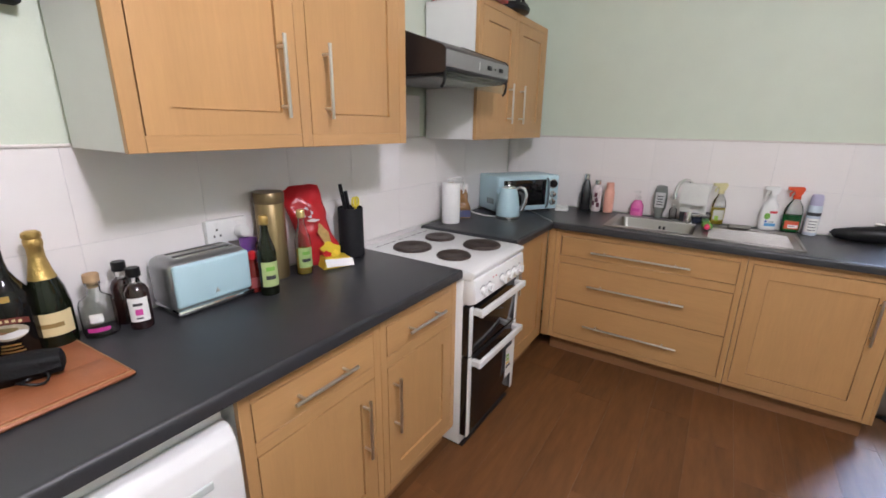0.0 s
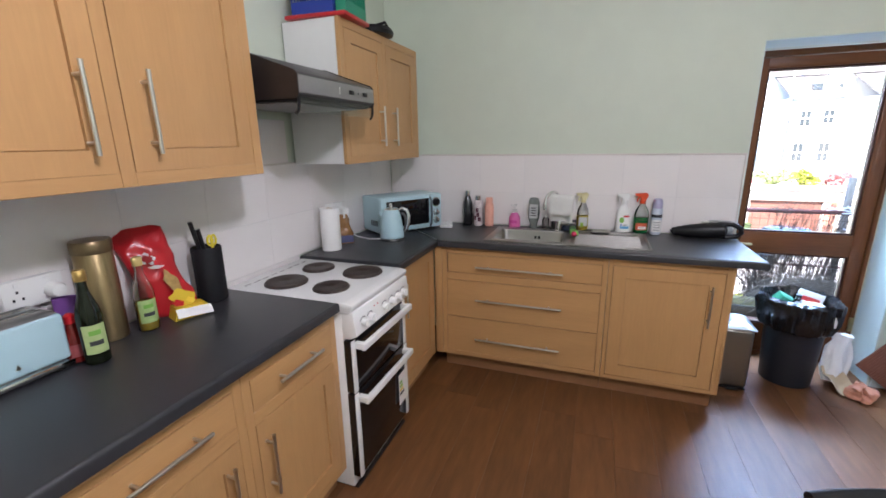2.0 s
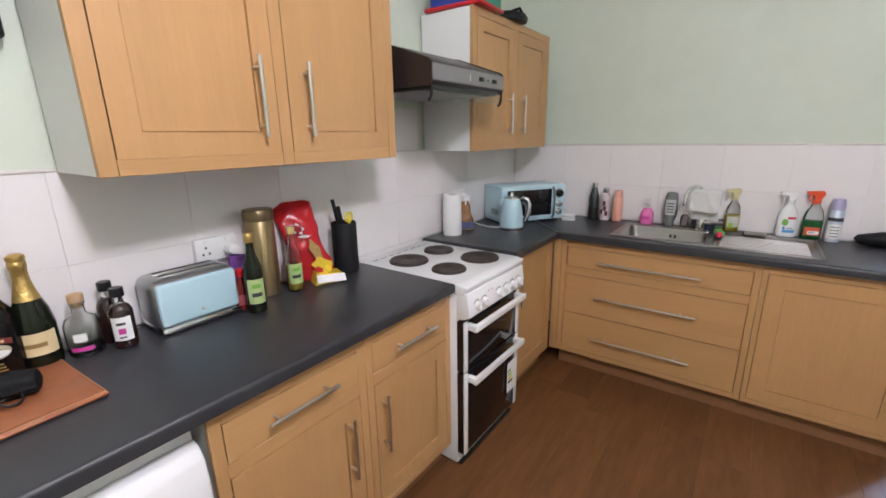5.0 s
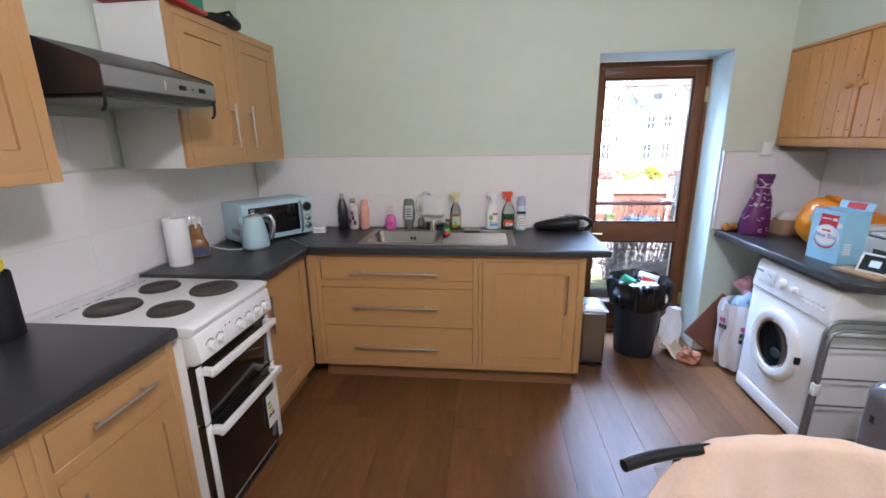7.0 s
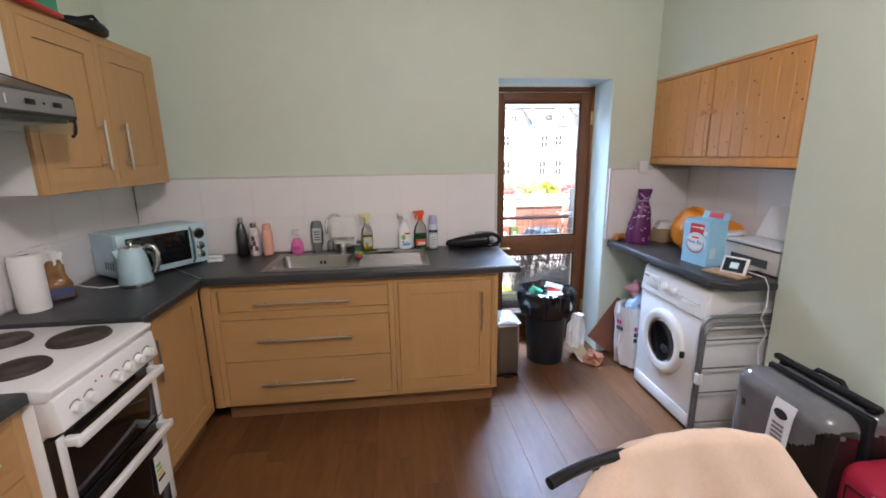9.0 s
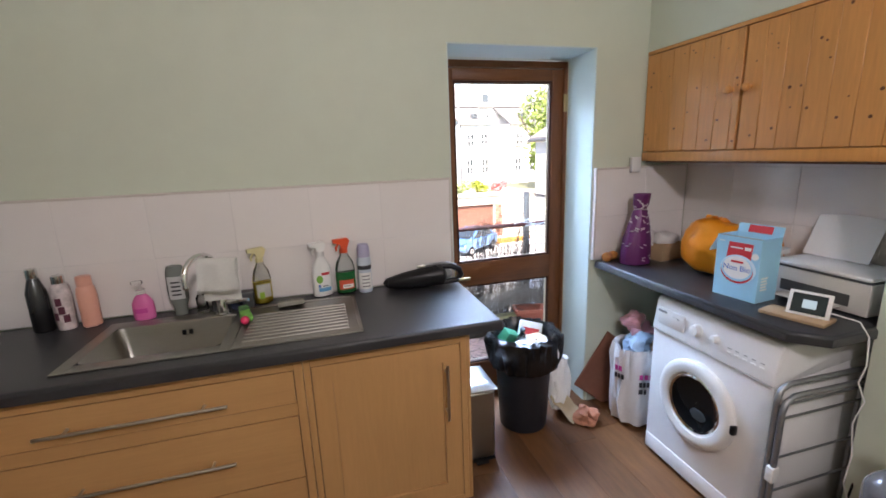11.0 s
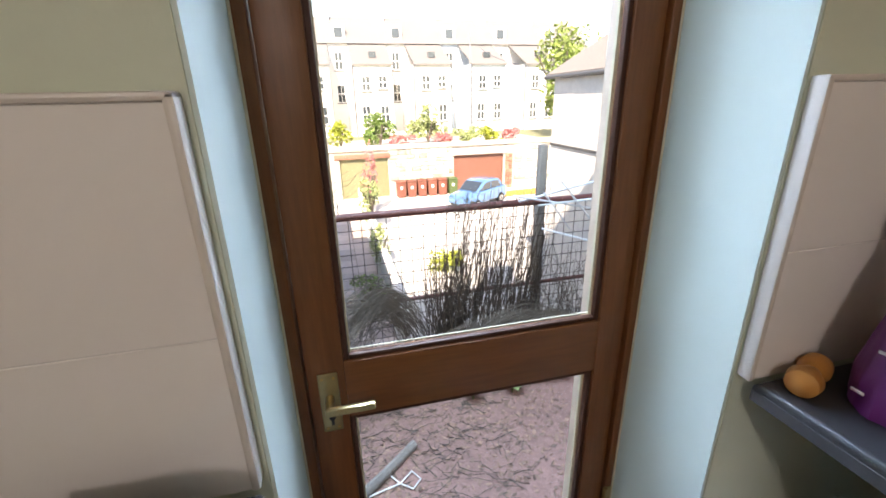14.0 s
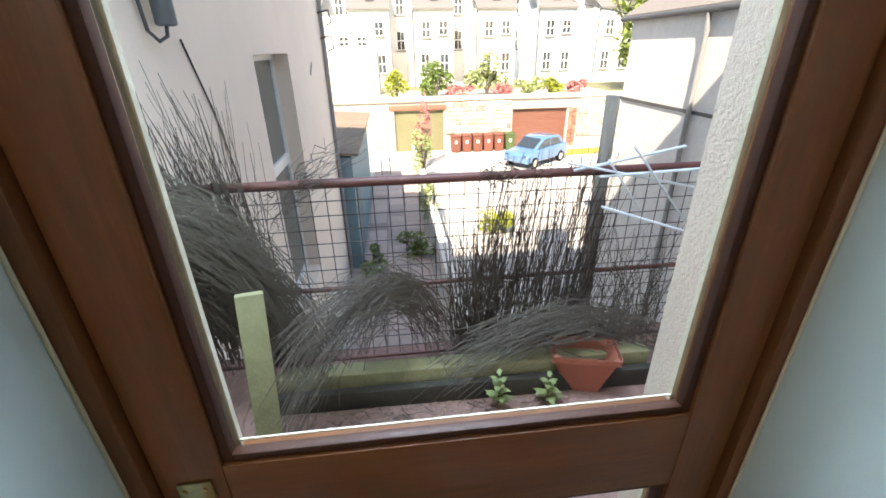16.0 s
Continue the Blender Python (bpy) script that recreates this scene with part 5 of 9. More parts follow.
# ---- things behind the sink ----
def flask(x, y, profile, material, cap, capz, label, cap_label=""):
    b = thing("drink_bottle", at(x, y), label, "bottle", "drink bottles beside the sink")
    bm = N()
    lathe(bm, profile, seg=30)
    part("body", bm, material, b)
    bm = N()
    z0, z1, r = capz
    lathe(bm, [(r, z0), (r * 1.02, z0 + 0.003), (r, z1 - 0.003), (r * 0.8, z1)], seg=24)
    part("cap", bm, cap, b, cap_label)
    return b


two = mat("grey_to_black_metal", (0.10, 0.105, 0.11), 0.25, 0.7, noise_scale=10, var=0.1)
b = flask(-0.375, 3.430, [(0.028, 0), (0.033, 0.004), (0.034, 0.13), (0.033, 0.165), (0.022, 0.205), (0.017, 0.222)], two, CHROME, (0.222, 0.262, 0.019), "grey and black metal drink bottle")
bm = N()
lathe(bm, [(0.0335, 0.004), (0.0346, 0.010), (0.0346, 0.090)], seg=30, close=False)
part("black_dip", bm, BLACK, b, "gloss black lower half")
b = flask(-0.295, 3.430, [(0.028, 0), (0.032, 0.004), (0.033, 0.15), (0.031, 0.178), (0.022, 0.192)], mat("patterned_white_metal", (0.62, 0.55, 0.55), 0.3, noise_scale=36, var=0.75), CHROME, (0.192, 0.226, 0.021), "white patterned metal drink bottle")
for a, z in ((-90, 0.12), (-120, 0.06), (-60, 0.05), (-80, 0.085)):
    label_patch(b, 0.0331, z - 0.016, z + 0.016, a - 18, a + 18, mat("plum_print", (0.10, 0.02, 0.04), 0.4), "printed_patch")
flask(-0.210, 3.430, [(0.028, 0), (0.033, 0.004), (0.034, 0.14), (0.030, 0.165), (0.025, 0.172)], PEACH, PEACH, (0.172, 0.213, 0.026), "peach coloured metal drink bottle")


def spray_bottle(x, y, rz, body, head, h, lab, label, liquid=None, lz=(0.10, 0.44), wx=0.040, wy=0.024, group="cleaning sprays by the sink"):
    b = thing("spray_bottle", at(x, y, CT + 0.0005, rz), label, "spray bottle", group)
    bm = N()
    lathe(bm, [(wx * 0.7, 0), (wx * 0.96, 0.004), (wx, 0.02), (wx, h * 0.45), (wx * 0.85, h * 0.58), (wx * 0.42, h * 0.70), (wx * 0.36, h * 0.76)], seg=28, sy=wy / wx)
    part("body", bm, body, b)
    if liquid:
        bm = N()
        lathe(bm, [(wx * 0.66, 0.003), (wx * 0.93, 0.006), (wx * 0.97, 0.02), (wx * 0.97, h * 0.40)], seg=28, sy=wy / wx * 0.97)
        part("liquid", bm, liquid, b)
    bm = N()
    lathe(bm, [(wx * 0.40, h * 0.74), (wx * 0.42, h * 0.75), (wx * 0.40, h * 0.82)], seg=20)
    prism(bm, [(-0.048, h * 0.93), (-0.048, h * 0.985), (0.020, h), (0.030, h * 0.95), (0.016, h * 0.82), (-0.012, h * 0.82), (-0.016, h * 0.90)], 1, -0.013, 0.013)
    part("spray_head", bm, head, b)
    bm = N()
    tube(bm, [(-0.022, 0, h * 0.90), (-0.034, 0, h * 0.84), (-0.032, 0, h * 0.78)], 0.005, 8)
    part("trigger", bm, head, b)
    if lab:
        label_patch(b, wx, h * lz[0], h * lz[1], -138, -42, lab[0], sy=wy / wx)
        for m_, z0, z1, a0, a1 in lab[1:]:
            label_patch(b, wx, h * z0, h * z1, a0, a1, m_, "print_patch", 0.0012, sy=wy / wx)
    return b


white_bottle = mat("white_bottle_plastic", (0.80, 0.80, 0.78), 0.3, noise_scale=20, var=0.02)
clear_plastic = glass("clear_spray_plastic", (0.93, 0.95, 0.95), 0.08)
# pink hand soap
b = thing("soap_dispenser", at(-0.018, 3.425), "clear pump bottle of pink hand soap", "soap bottle")
bm = N()
lathe(bm, [(0.030, 0), (0.040, 0.004), (0.042, 0.03), (0.040, 0.075), (0.026, 0.102), (0.015, 0.112)], seg=28, sy=0.65)
part("body", bm, PINK, b)
bm = N()
lathe(bm, [(0.016, 0.111), (0.017, 0.113), (0.017, 0.132), (0.006, 0.134), (0.006, 0.155)], seg=20)
box(bm, -0.030, 0.012, -0.008, 0.008, 0.155, 0.170, 0.004)
part("pump", bm, clear_plastic, b)
label_patch(b, 0.041, 0.035, 0.055, -130, -60, PRINT_PINK, "print_patch", 0.0015, sy=0.66)
# dish soap bottle standing on its cap
b = thing("dish_soap_bottle", at(0.118, 3.432), "clear dish soap bottle with a grey cap and dark label", "bottle")
bm = N()
lathe(bm, [(0.024, 0.0), (0.026, 0.004), (0.026, 0.036), (0.038, 0.070), (0.041, 0.12), (0.038, 0.19), (0.030, 0.218), (0.010, 0.222)], seg=28, sy=0.55)
part("body", bm, mat("smoky_grey_plastic", (0.20, 0.22, 0.20), 0.2, noise_scale=14, var=0.15), b)
label_patch(b, 0.041, 0.075, 0.175, -135, -45, mat("pale_grey_label", (0.55, 0.56, 0.55), 0.4, noise_scale=40, var=0.15), "label", 0.001, sy=0.57)
for k in range(4):
    label_patch(b, 0.041, 0.092 + k * 0.018, 0.099 + k * 0.018, -115, -65, PRINT_DARK, "print_line", 0.002, sy=0.58)
# small clear bottle
b = thing("small_bottle", at(0.205, 3.420), "small clear bottle of washing-up liquid", "bottle")
bm = N()
lathe(bm, [(0.018, 0), (0.022, 0.003), (0.022, 0.07), (0.012, 0.085)], seg=20)
part("body", bm, clear_plastic, b)
bm = N()
lathe(bm, [(0.012, 0.085), (0.013, 0.087), (0.012, 0.100), (0.005, 0.103)], seg=16)
part("cap", bm, white_bottle, b)
# caddy behind the tap
c = thing("sponge_caddy", at(0.330, 3.435), "dark plastic sink caddy holding sponges", "caddy")
bm = N()
box(bm, -0.085, 0.085, -0.030, 0.035, 0, 0.070, 0.006)
part("tray", bm, DARKGREY, c)
bm = N()
lathe(bm, [(0.028, 0), (0.030, 0.006), (0.024, 0.030), (0.010, 0.034)], seg=20)
o = part("scourer", bm, mat("dark_navy_scourer", (0.02, 0.03, 0.06), 0.6, noise_scale=60, var=0.3), c)
o.matrix_local = pose(0.02, -0.032, 0.03, 90)
# towel hung over the tap
bm = N()


def drape(u, v):
    s = (v - 0.42) * 0.34
    x = (u - 0.5) * 0.150 + 0.004 * math.sin(5 * v)
    r = 0.020
    if abs(s) < r * 1.57:
        a = s / r
        y, z = r * math.sin(a), r * math.cos(a)
    else:
        k = math.copysign(1, s)
        y, z = k * r + k * 0.05 * (abs(s) - r * 1.57), -(abs(s) - r * 1.57)
    return (x, y + 0.003 * math.sin(7 * u + 3 * v), z)


sheet(bm, drape, 16, 30, 0.003)
single("tap_cloth", crumple(bm, 0.004, 24), WHITECLOTH, pose(0.318, 3.275, CT + 0.248, 0, 0, -12), "white cloth hung over the tap to dry", "cloth")
spray_bottle(0.452, 3.452, 20, clear_plastic, mat("pale_yellow_plastic", (0.66, 0.60, 0.32), 0.4), 0.262,
             (mat("grey_white_label", (0.55, 0.54, 0.48), 0.5, noise_scale=40, var=0.15), (LIME, 0.10, 0.22, -120, -90)), "clear spray bottle with a pale yellow trigger head", mat("yellow_liquid", (0.55, 0.42, 0.05), 0.2), (0.12, 0.36))
white_spray = spray_bottle(0.715, 3.455, 10, white_bottle, white_bottle, 0.262,
             (PAPER, (PRINT_RED, 0.40, 0.45, -95, -45), (mat("sky_blue_print", (0.12, 0.38, 0.66), 0.5), 0.10, 0.17, -118, -42), (GREY, 0.19, 0.21, -95, -60), (PRINT_BLUE, 0.18, 0.23, -118, -104)), "white cleaner spray with green and blue label", wx=0.046)
oval_patch(white_spray, 0.046, 0.086, 0.019, 19, PRINT_GREEN, "round_print", 0.0016, -108, 0.024 / 0.046)
spray_bottle(0.825, 3.455, 8, clear_plastic, mat("orange_red_plastic", (0.72, 0.08, 0.02), 0.35), 0.270,
             (mat("orange_label", (0.62, 0.10, 0.04), 0.5, noise_scale=40, var=0.1), (PAPER, 0.11, 0.18, -115, -50), (PRINT_DARK, 0.14, 0.155, -110, -72)), "green cleaner spray with an orange trigger head", GREEN, (0.09, 0.26), wx=0.046)
b = thing("aerosol_can", at(0.915, 3.445), "white and pale blue air freshener can with a mauve cap", "spray can", "cleaning sprays by the sink")
bm = N()
lathe(bm, [(0.030, 0), (0.033, 0.003), (0.033, 0.165), (0.029, 0.175)], seg=28)
part("body", bm, mat("white_blue_can", (0.55, 0.62, 0.70), 0.3, 0.2, noise_scale=14, var=0.2), b)
bm = N()
lathe(bm, [(0.029, 0.174), (0.031, 0.176), (0.030, 0.215), (0.024, 0.235), (0.010, 0.238)], seg=24)
part("cap", bm, mat("mauve_plastic", (0.42, 0.40, 0.56), 0.3), b)
label_patch(b, 0.0331, 0.115, 0.135, -160, -20, PRINT_DARK, "printed_band")
label_patch(b, 0.0331, 0.020, 0.100, -150, -30, PAPER, "label")
for k in range(4):
    label_patch(b, 0.0334, 0.03 + k * 0.017, 0.036 + k * 0.017, -120, -55, GREY, "print_line")
# sponge holder and brush on the drainer
b = thing("dish_brush", at(0.408, 3.225, CT + 0.010, -72), "green and pink washing-up brush lying on the drainer", "brush")
bm = N()
box(bm, -0.03, 0.05, -0.022, 0.022, 0.004, 0.036, 0.010, 3)
part("head", crumple(bm, 0.004, 40), mat("green_sponge", (0.16, 0.42, 0.08), 0.8, noise_scale=60, var=0.3, bump=0.5, bump_scale=200), b)
bm = N()
ball(bm, (0.055, -0.012, 0.018), 0.017)
part("pink_end", bm, mat("hot_pink_plastic", (0.70, 0.03, 0.12), 0.35), b)
bm = N()
box(bm, -0.045, -0.015, -0.02, 0.02, 0.02, 0.052, 0.008, 2)
part("white_grip", bm, mat("dark_green_scourer", (0.05, 0.12, 0.04), 0.8), b)
bm = N()
box(bm, -0.055, 0.055, -0.03, 0.03, 0, 0.022, 0.004)
single("sponge_pad", bm, mat("grey_scouring_pad", (0.30, 0.29, 0.25), 0.9, noise_scale=60, var=0.25, bump=0.6, bump_scale=200), pose(0.575, 3.345, CT + 0.0085, -12, 0, 8), "grey scouring pad on the drainer's back edge", "sponge")


def hand_vacuum():
    v = thing("hand_vacuum", pose(1.195, 3.400, CT, 0, 0, -9), "black cordless hand vacuum with a loop handle", "vacuum cleaner")
    bm = N()
    pts = [(-0.175, 0.026), (-0.155, 0.030), (-0.10, 0.040), (-0.03, 0.046), (0.05, 0.048), (0.10, 0.044)]
    rings = []
    for x, r in pts:
        rings.append((r, x))
    lathe(bm, [(0.010, -0.180)] + rings + [(0.020, 0.115)], seg=24)
    o = part("body", bm, BLACK, v)
    o.matrix_local = pose(0, 0, 0.049, 0, 84, 0)
    bm = N()
    tube(bm, [(0.03, 0, 0.075), (0.08, 0, 0.100), (0.14, 0, 0.098), (0.180, 0, 0.078), (0.188, 0, 0.052), (0.165, 0, 0.026), (0.12, 0, 0.018), (0.06, 0, 0.022)], 0.015, 12)
    part("handle", bm, BLACK, v)
    bm = N()
    tube(bm, [(-0.02, 0, 0.102), (0.05, 0, 0.112), (0.12, 0, 0.113), (0.165, 0, 0.098)], 0.008, 10)
    part("grip_strip", bm, GREY, v, "grey strip along the handle")
    bm = N()
    box(bm, -0.03, 0.012, -0.012, 0.012, 0.098, 0.112, 0.004)
    part("switch", bm, NICKEL, v)
    bm = N()
    ball(bm, (0.105, 0, 0.060), 0.034, 1.2, 0.5, 0.8)
    part("filter_window", bm, mat("silver_grey_plastic", (0.32, 0.33, 0.35), 0.3, 0.4), v)
    bm = N()
    cyl(bm, (-0.185, 0, 0.020), (-0.165, 0, 0.040), 0.020, 0.024, seg=16)
    part("nozzle", bm, BLACK_MATT, v)
    return v


hand_vacuum()

# ---- things on top of the wall cabinet ----
TZ = 2.1405


def crate(m, w, d, h, material, label):
    c = thing("storage_crate", m, label, "crate", "plastic crates on the cabinet")
    bm = N()
    box(bm, 0, w, 0, d, 0, 0.006)
    part("base", bm, material, c)
    for a, b, e, f in ((0, w, 0, 0.004), (0, w, d - 0.004, d), (0, 0.004, 0.004, d - 0.004), (w - 0.004, w, 0.004, d - 0.004)):
        bm = N()
        box(bm, a, b, e, f, 0.006, h * 0.42)
        box(bm, a, b, e, f, h * 0.90, h)
        long_x = b - a > f - e
        n = 12 if long_x else 9
        for i in range(n + 1):
            k = i / n
            if long_x:
                xx = a + (b - a - 0.006) * k
                box(bm, xx, xx + 0.006, e, f, h * 0.42, h * 0.90)
            else:
                yy = e + (f - e - 0.006) * k
                box(bm, a, b, yy, yy + 0.006, h * 0.42, h * 0.90)
        part("slotted_side", bm, material, c, smooth=0)
    return c


crate(pose(-0.965, 2.330, TZ + 0.022, 0, 0, 4), 0.23, 0.24, 0.13, NAVY, "blue slotted plastic crate on the wall cabinet")
crate(pose(-0.730, 2.365, TZ + 0.022, 0, 0, 4), 0.055, 0.22, 0.13, TEAL, "green slotted plastic crate beside the blue one")
crate(pose(-0.955, 2.345, TZ + 0.153, 0, 0, 6), 0.22, 0.22, 0.10, YELLOW, "yellow slotted plastic crate stacked on top")
bm = N()
box(bm, -0.17, 0.17, -0.135, 0.135, 0, 0.020, 0.006)
single("red_tray", bm, RED, pose(-0.842, 2.462, TZ, 0, 0, 4), "red plastic tray under the crates", "tray")
b = thing("kitchen_appliance", pose(-0.745, 2.800, TZ, 0, 0, 80), "black appliance lying on top of the cabinet", "appliance")
bm = N()
lathe(bm, [(0.10, 0), (0.115, 0.006), (0.120, 0.025), (0.105, 0.045), (0.05, 0.052), (0.002, 0.053)], seg=32, sy=0.75)
part("body", bm, BLACK, b)
bm = N()
tube(bm, [(-0.05, -0.05, 0.045), (0.0, -0.065, 0.066), (0.05, -0.05, 0.045)], 0.008, 8)
part("grip", bm, BLACK_MATT, b)

# ---- things on the alcove worktop ----


def wrapped_bottle():
    b = thing("wrapped_gift", pose(2.415, 3.372, CT, 0, 0, 10) @ Matrix.Diagonal((1.15, 1.1, 1.0, 1)), "gift bottle wrapped in purple paper with silver dashes", "gift")
    prof = [(0.070, 0), (0.078, 0.004), (0.080, 0.06), (0.070, 0.14), (0.056, 0.22), (0.040, 0.285), (0.030, 0.305), (0.040, 0.33), (0.046, 0.385)]
    bm = N()
    lathe(bm, prof, seg=36, wob=0.16, freq=26, seed=4.0, sy=0.8, close=False)
    for v in bm.verts:
        v.co.x += 0.10 * max(0, v.co.z - 0.05) * 0.7
    part("paper", bm, PURPLE, b)
    rnd = random.Random(3)
    for i in range(46):
        z = rnd.uniform(0.02, 0.36)
        a = radians(rnd.uniform(150, 330))
        r = np.interp(z, [p[1] for p in prof], [p[0] for p in prof])
        k = 1 + 0.16 * noise.noise((math.cos(a) * 7.8 + 4.0, math.sin(a) * 7.8, z * 31.2 + 4.0))
        bm = N()
        box(bm, -0.011, 0.011, -0.0015, 0.0015, -0.0028, 0.0028, 0.001, 1)
        o = part("silver_dash", bm, SILVERPRINT, b)
        x = r * k * math.cos(a) + 0.10 * max(0, z - 0.05) * 0.7
        y = 0.8 * r * k * math.sin(a)
        o.matrix_local = Matrix.Translation((x, y, z)) @ pose(0, 0, 0, 0, 0, math.degrees(a) + 90) @ pose(0, 0, 0, 0, rnd.choice((-35, 20, 30, -10, 60)), 0)
    bm = N()
    tube(bm, [(0.033 * math.cos(a) + 0.018, 0.028 * math.sin(a), 0.303 + 0.004 * math.sin(2 * a)) for a in np.linspace(0, 6.283, 20)[:-1]], 0.003, 6, True)
    part("ribbon", bm, SILVERPRINT, b)
    bm = N()
    box(bm, 0.055, 0.057, -0.055, -0.005, 0.10, 0.19)
    part("tag", bm, PAPER, b)
    return b


wrapped_bottle()
bm = N()
lathe(bm, [(0.010, 0), (0.025, 0.008), (0.028, 0.028), (0.018, 0.048), (0.016, 0.058), (0.026, 0.076), (0.024, 0.100), (0.008, 0.112)], seg=24)
single("wooden_ornament", bm, mat("amber_wood", (0.50, 0.21, 0.05), 0.4, noise_scale=30, var=0.2), pose(2.268, 3.440, CT + 0.0275, 0, 90, 22), "orange-brown waisted wooden ornament lying in the corner", "ornament")
b = thing("tissue_box", at(2.635, 3.395, CT, 8), "brown carton with crumpled white tissue on top", "box")
bm = N()
box(bm, -0.09, 0.09, -0.06, 0.06, 0, 0.095, 0.002)
part("carton", bm, CARD, b)
bm = N()
ball(bm, (0, 0, 0.115), 0.085, 1.0, 0.65, 0.45, 24, 14)
part("tissue", crumple(bm, 0.022, 22), mat("thin_white_film", (0.70, 0.69, 0.68), 0.4), b)


def orange_bag():
    b = thing("carrier_bag", pose(2.655, 3.000, CT + 0.001, 0, 0, -72), "full orange plastic carrier bag with knotted handles", "bag")
    bm = N()
    bmesh.ops.create_icosphere(bm, subdivisions=5, radius=1.0)
    for v in bm.verts:
        c = v.co.copy()
        sq = 1 / max(abs(c.x) ** 3.2 + abs(c.y) ** 3.2 + abs(c.z) ** 3.2, 1e-6) ** (1 / 3.2)
        k = sq * (0.96 + 0.08 * noise.noise(c * 1.4 + Vector((2.3, 0, 0))))
        top = 1.0 - 0.20 * c.x - 0.10 * max(0.0, -c.x) ** 2
        v.co = Vector((c.x * 0.225 * k, c.y * 0.135 * k * (1.0 - 0.35 * max(0.0, c.z)), max(0.0, c.z * k * 0.5 + 0.48) * 0.27 * top))
    for v in crumple(crumple(bm, 0.014, 9, 2.3), 0.006, 24, 1.0).verts:
        v.co.z = max(0.0, v.co.z)
    part("sack", bm, ORANGE, b)
    for dx, lean in ((-0.10, 0.05), (-0.05, -0.02)):
        bm = N()
        sheet(bm, lambda u, v: (dx + (u - 0.5) * 0.07 * (1 - 0.4 * v) - 0.02 * v, lean * v + 0.006 * math.sin(8 * u), 0.255 + 0.075 * v - 0.05 * v * v), 8, 8, 0.002)
        part("handle", crumple(bm, 0.007, 30, dx), ORANGE, b, "crumpled tied handle")
    return b


orange_bag()


def detergent():
    b = thing("detergent_box", pose(2.372, 2.832, CT, 0, 0, -84), "opened pale blue and white washing powder carton", "carton")
    w, d, h = 0.180, 0.125, 0.262
    bm = N()
    for a in ((0, w, 0, 0.002), (0, w, d - 0.002, d), (0, 0.002, 0.002, d - 0.002), (w - 0.002, w, 0.002, d - 0.002)):
        box(bm, *a, 0, h)
    box(bm, 0.002, w - 0.002, 0.002, d - 0.002, 0, h * 0.8)
    part("carton", bm, PALEBLUE, b, smooth=0)
    inner = mat("grey_card_inside", (0.36, 0.31, 0.25), 0.85, noise_scale=30, var=0.1)
    bm = N()
    sheet(bm, lambda u, v: (w * u, d + 0.010 * v, h + 0.036 * v), 4, 3, 0.002)
    part("lid_flap", bm, PALEBLUE, b)
    bm = N()
    sheet(bm, lambda u, v: (0.045 + (w - 0.085) * u, d - 0.003 + 0.010 * v, h + 0.003 + 0.030 * v), 4, 3, 0.001)
    part("red_flap_print", bm, PRINT_RED, b)
    bm = N()
    sheet(bm, lambda u, v: (0.004 + (w - 0.008) * u, -0.001 + 0.042 * v, h + 0.001 - 0.012 * v * v), 4, 4, 0.0015)
    part("folded_flap", bm, inner, b, "grey cardboard flap folded inward")
    bm = N()
    sheet(bm, lambda u, v: (-0.004 - 0.036 * v, 0.008 + (d - 0.016) * u, h - 0.006 - 0.075 * v), 4, 4, 0.0015)
    part("side_flap", bm, PAPER, b, "torn pale side flap")
    bm = N()
    sheet(bm, lambda u, v: (0.052 + 0.098 * u - 0.008 * (1 - v), -0.0012, 0.150 + 0.088 * v), 4, 4, 0.0008)
    part("red_panel", bm, PRINT_RED, b)
    for x0, x1, z0, z1, m_ in ((0.060, 0.110, 0.213, 0.219, PAPER), (0.118, 0.143, 0.210, 0.223, PAPER), (0.012, 0.032, 0.236, 0.240, PAPER)):
        bm = N()
        box(bm, x0, x1, -0.0024, -0.0010, z0, z1)
        part("print_bar", bm, m_, b)
    pale = mat("pale_swirl_print", (0.62, 0.78, 0.88), 0.5, noise_scale=30, var=0.08)
    for r, z, m_, o, cx in ((0.072, 0.128, pale, 0.0014, 0.54), (0.066, 0.120, PRINT_RED, 0.0018, 0.52), (0.064, 0.127, PALEBLUE, 0.0022, 0.52), (0.058, 0.132, PAPER, 0.0027, 0.52)):
        bm = N()
        lathe(bm, [(r, 0), (r, o), (0.0005, o)], seg=40, sy=0.82)
        k = part("round_print", bm, m_, b)
        k.matrix_local = pose(w * cx, 0.0, z, 90)
    bm = N()
    lathe(bm, [(0.013, 0), (0.013, 0.0032), (0.0005, 0.0032)], seg=20)
    k = part("round_badge", bm, PAPER, b)
    k.matrix_local = pose(w - 0.020, 0.0, 0.190, 90)
    words("title_text", "Non Bio", 0.033, PRINT_BLUE, b, pose(w * 0.52, -0.0031, 0.130, 90))
    for zz, ww in ((0.153, 0.05),):
        bm = N()
        box(bm, w * 0.52 - ww / 2, w * 0.52 + ww / 2, -0.0036, -0.0026, zz, zz + 0.009)
        part("brand_bar", bm, PRINT_RED, b)
    bm = N()
    for i in range(5):
        box(bm, w, w + 0.0008, 0.02, 0.06 - 0.004 * (i % 2), 0.05 + i * 0.012, 0.056 + i * 0.012)
    part("side_print", bm, PAPER, b)
    return b


detergent()
b = thing("white_carton", pose(2.560, 2.885, CT, 0, 0, -84), "plain white carton behind the washing powder", "carton")
bm = N()
box(bm, 0, 0.10, 0, 0.08, 0, 0.17, 0.002)
part("box", bm, PAPER, b)


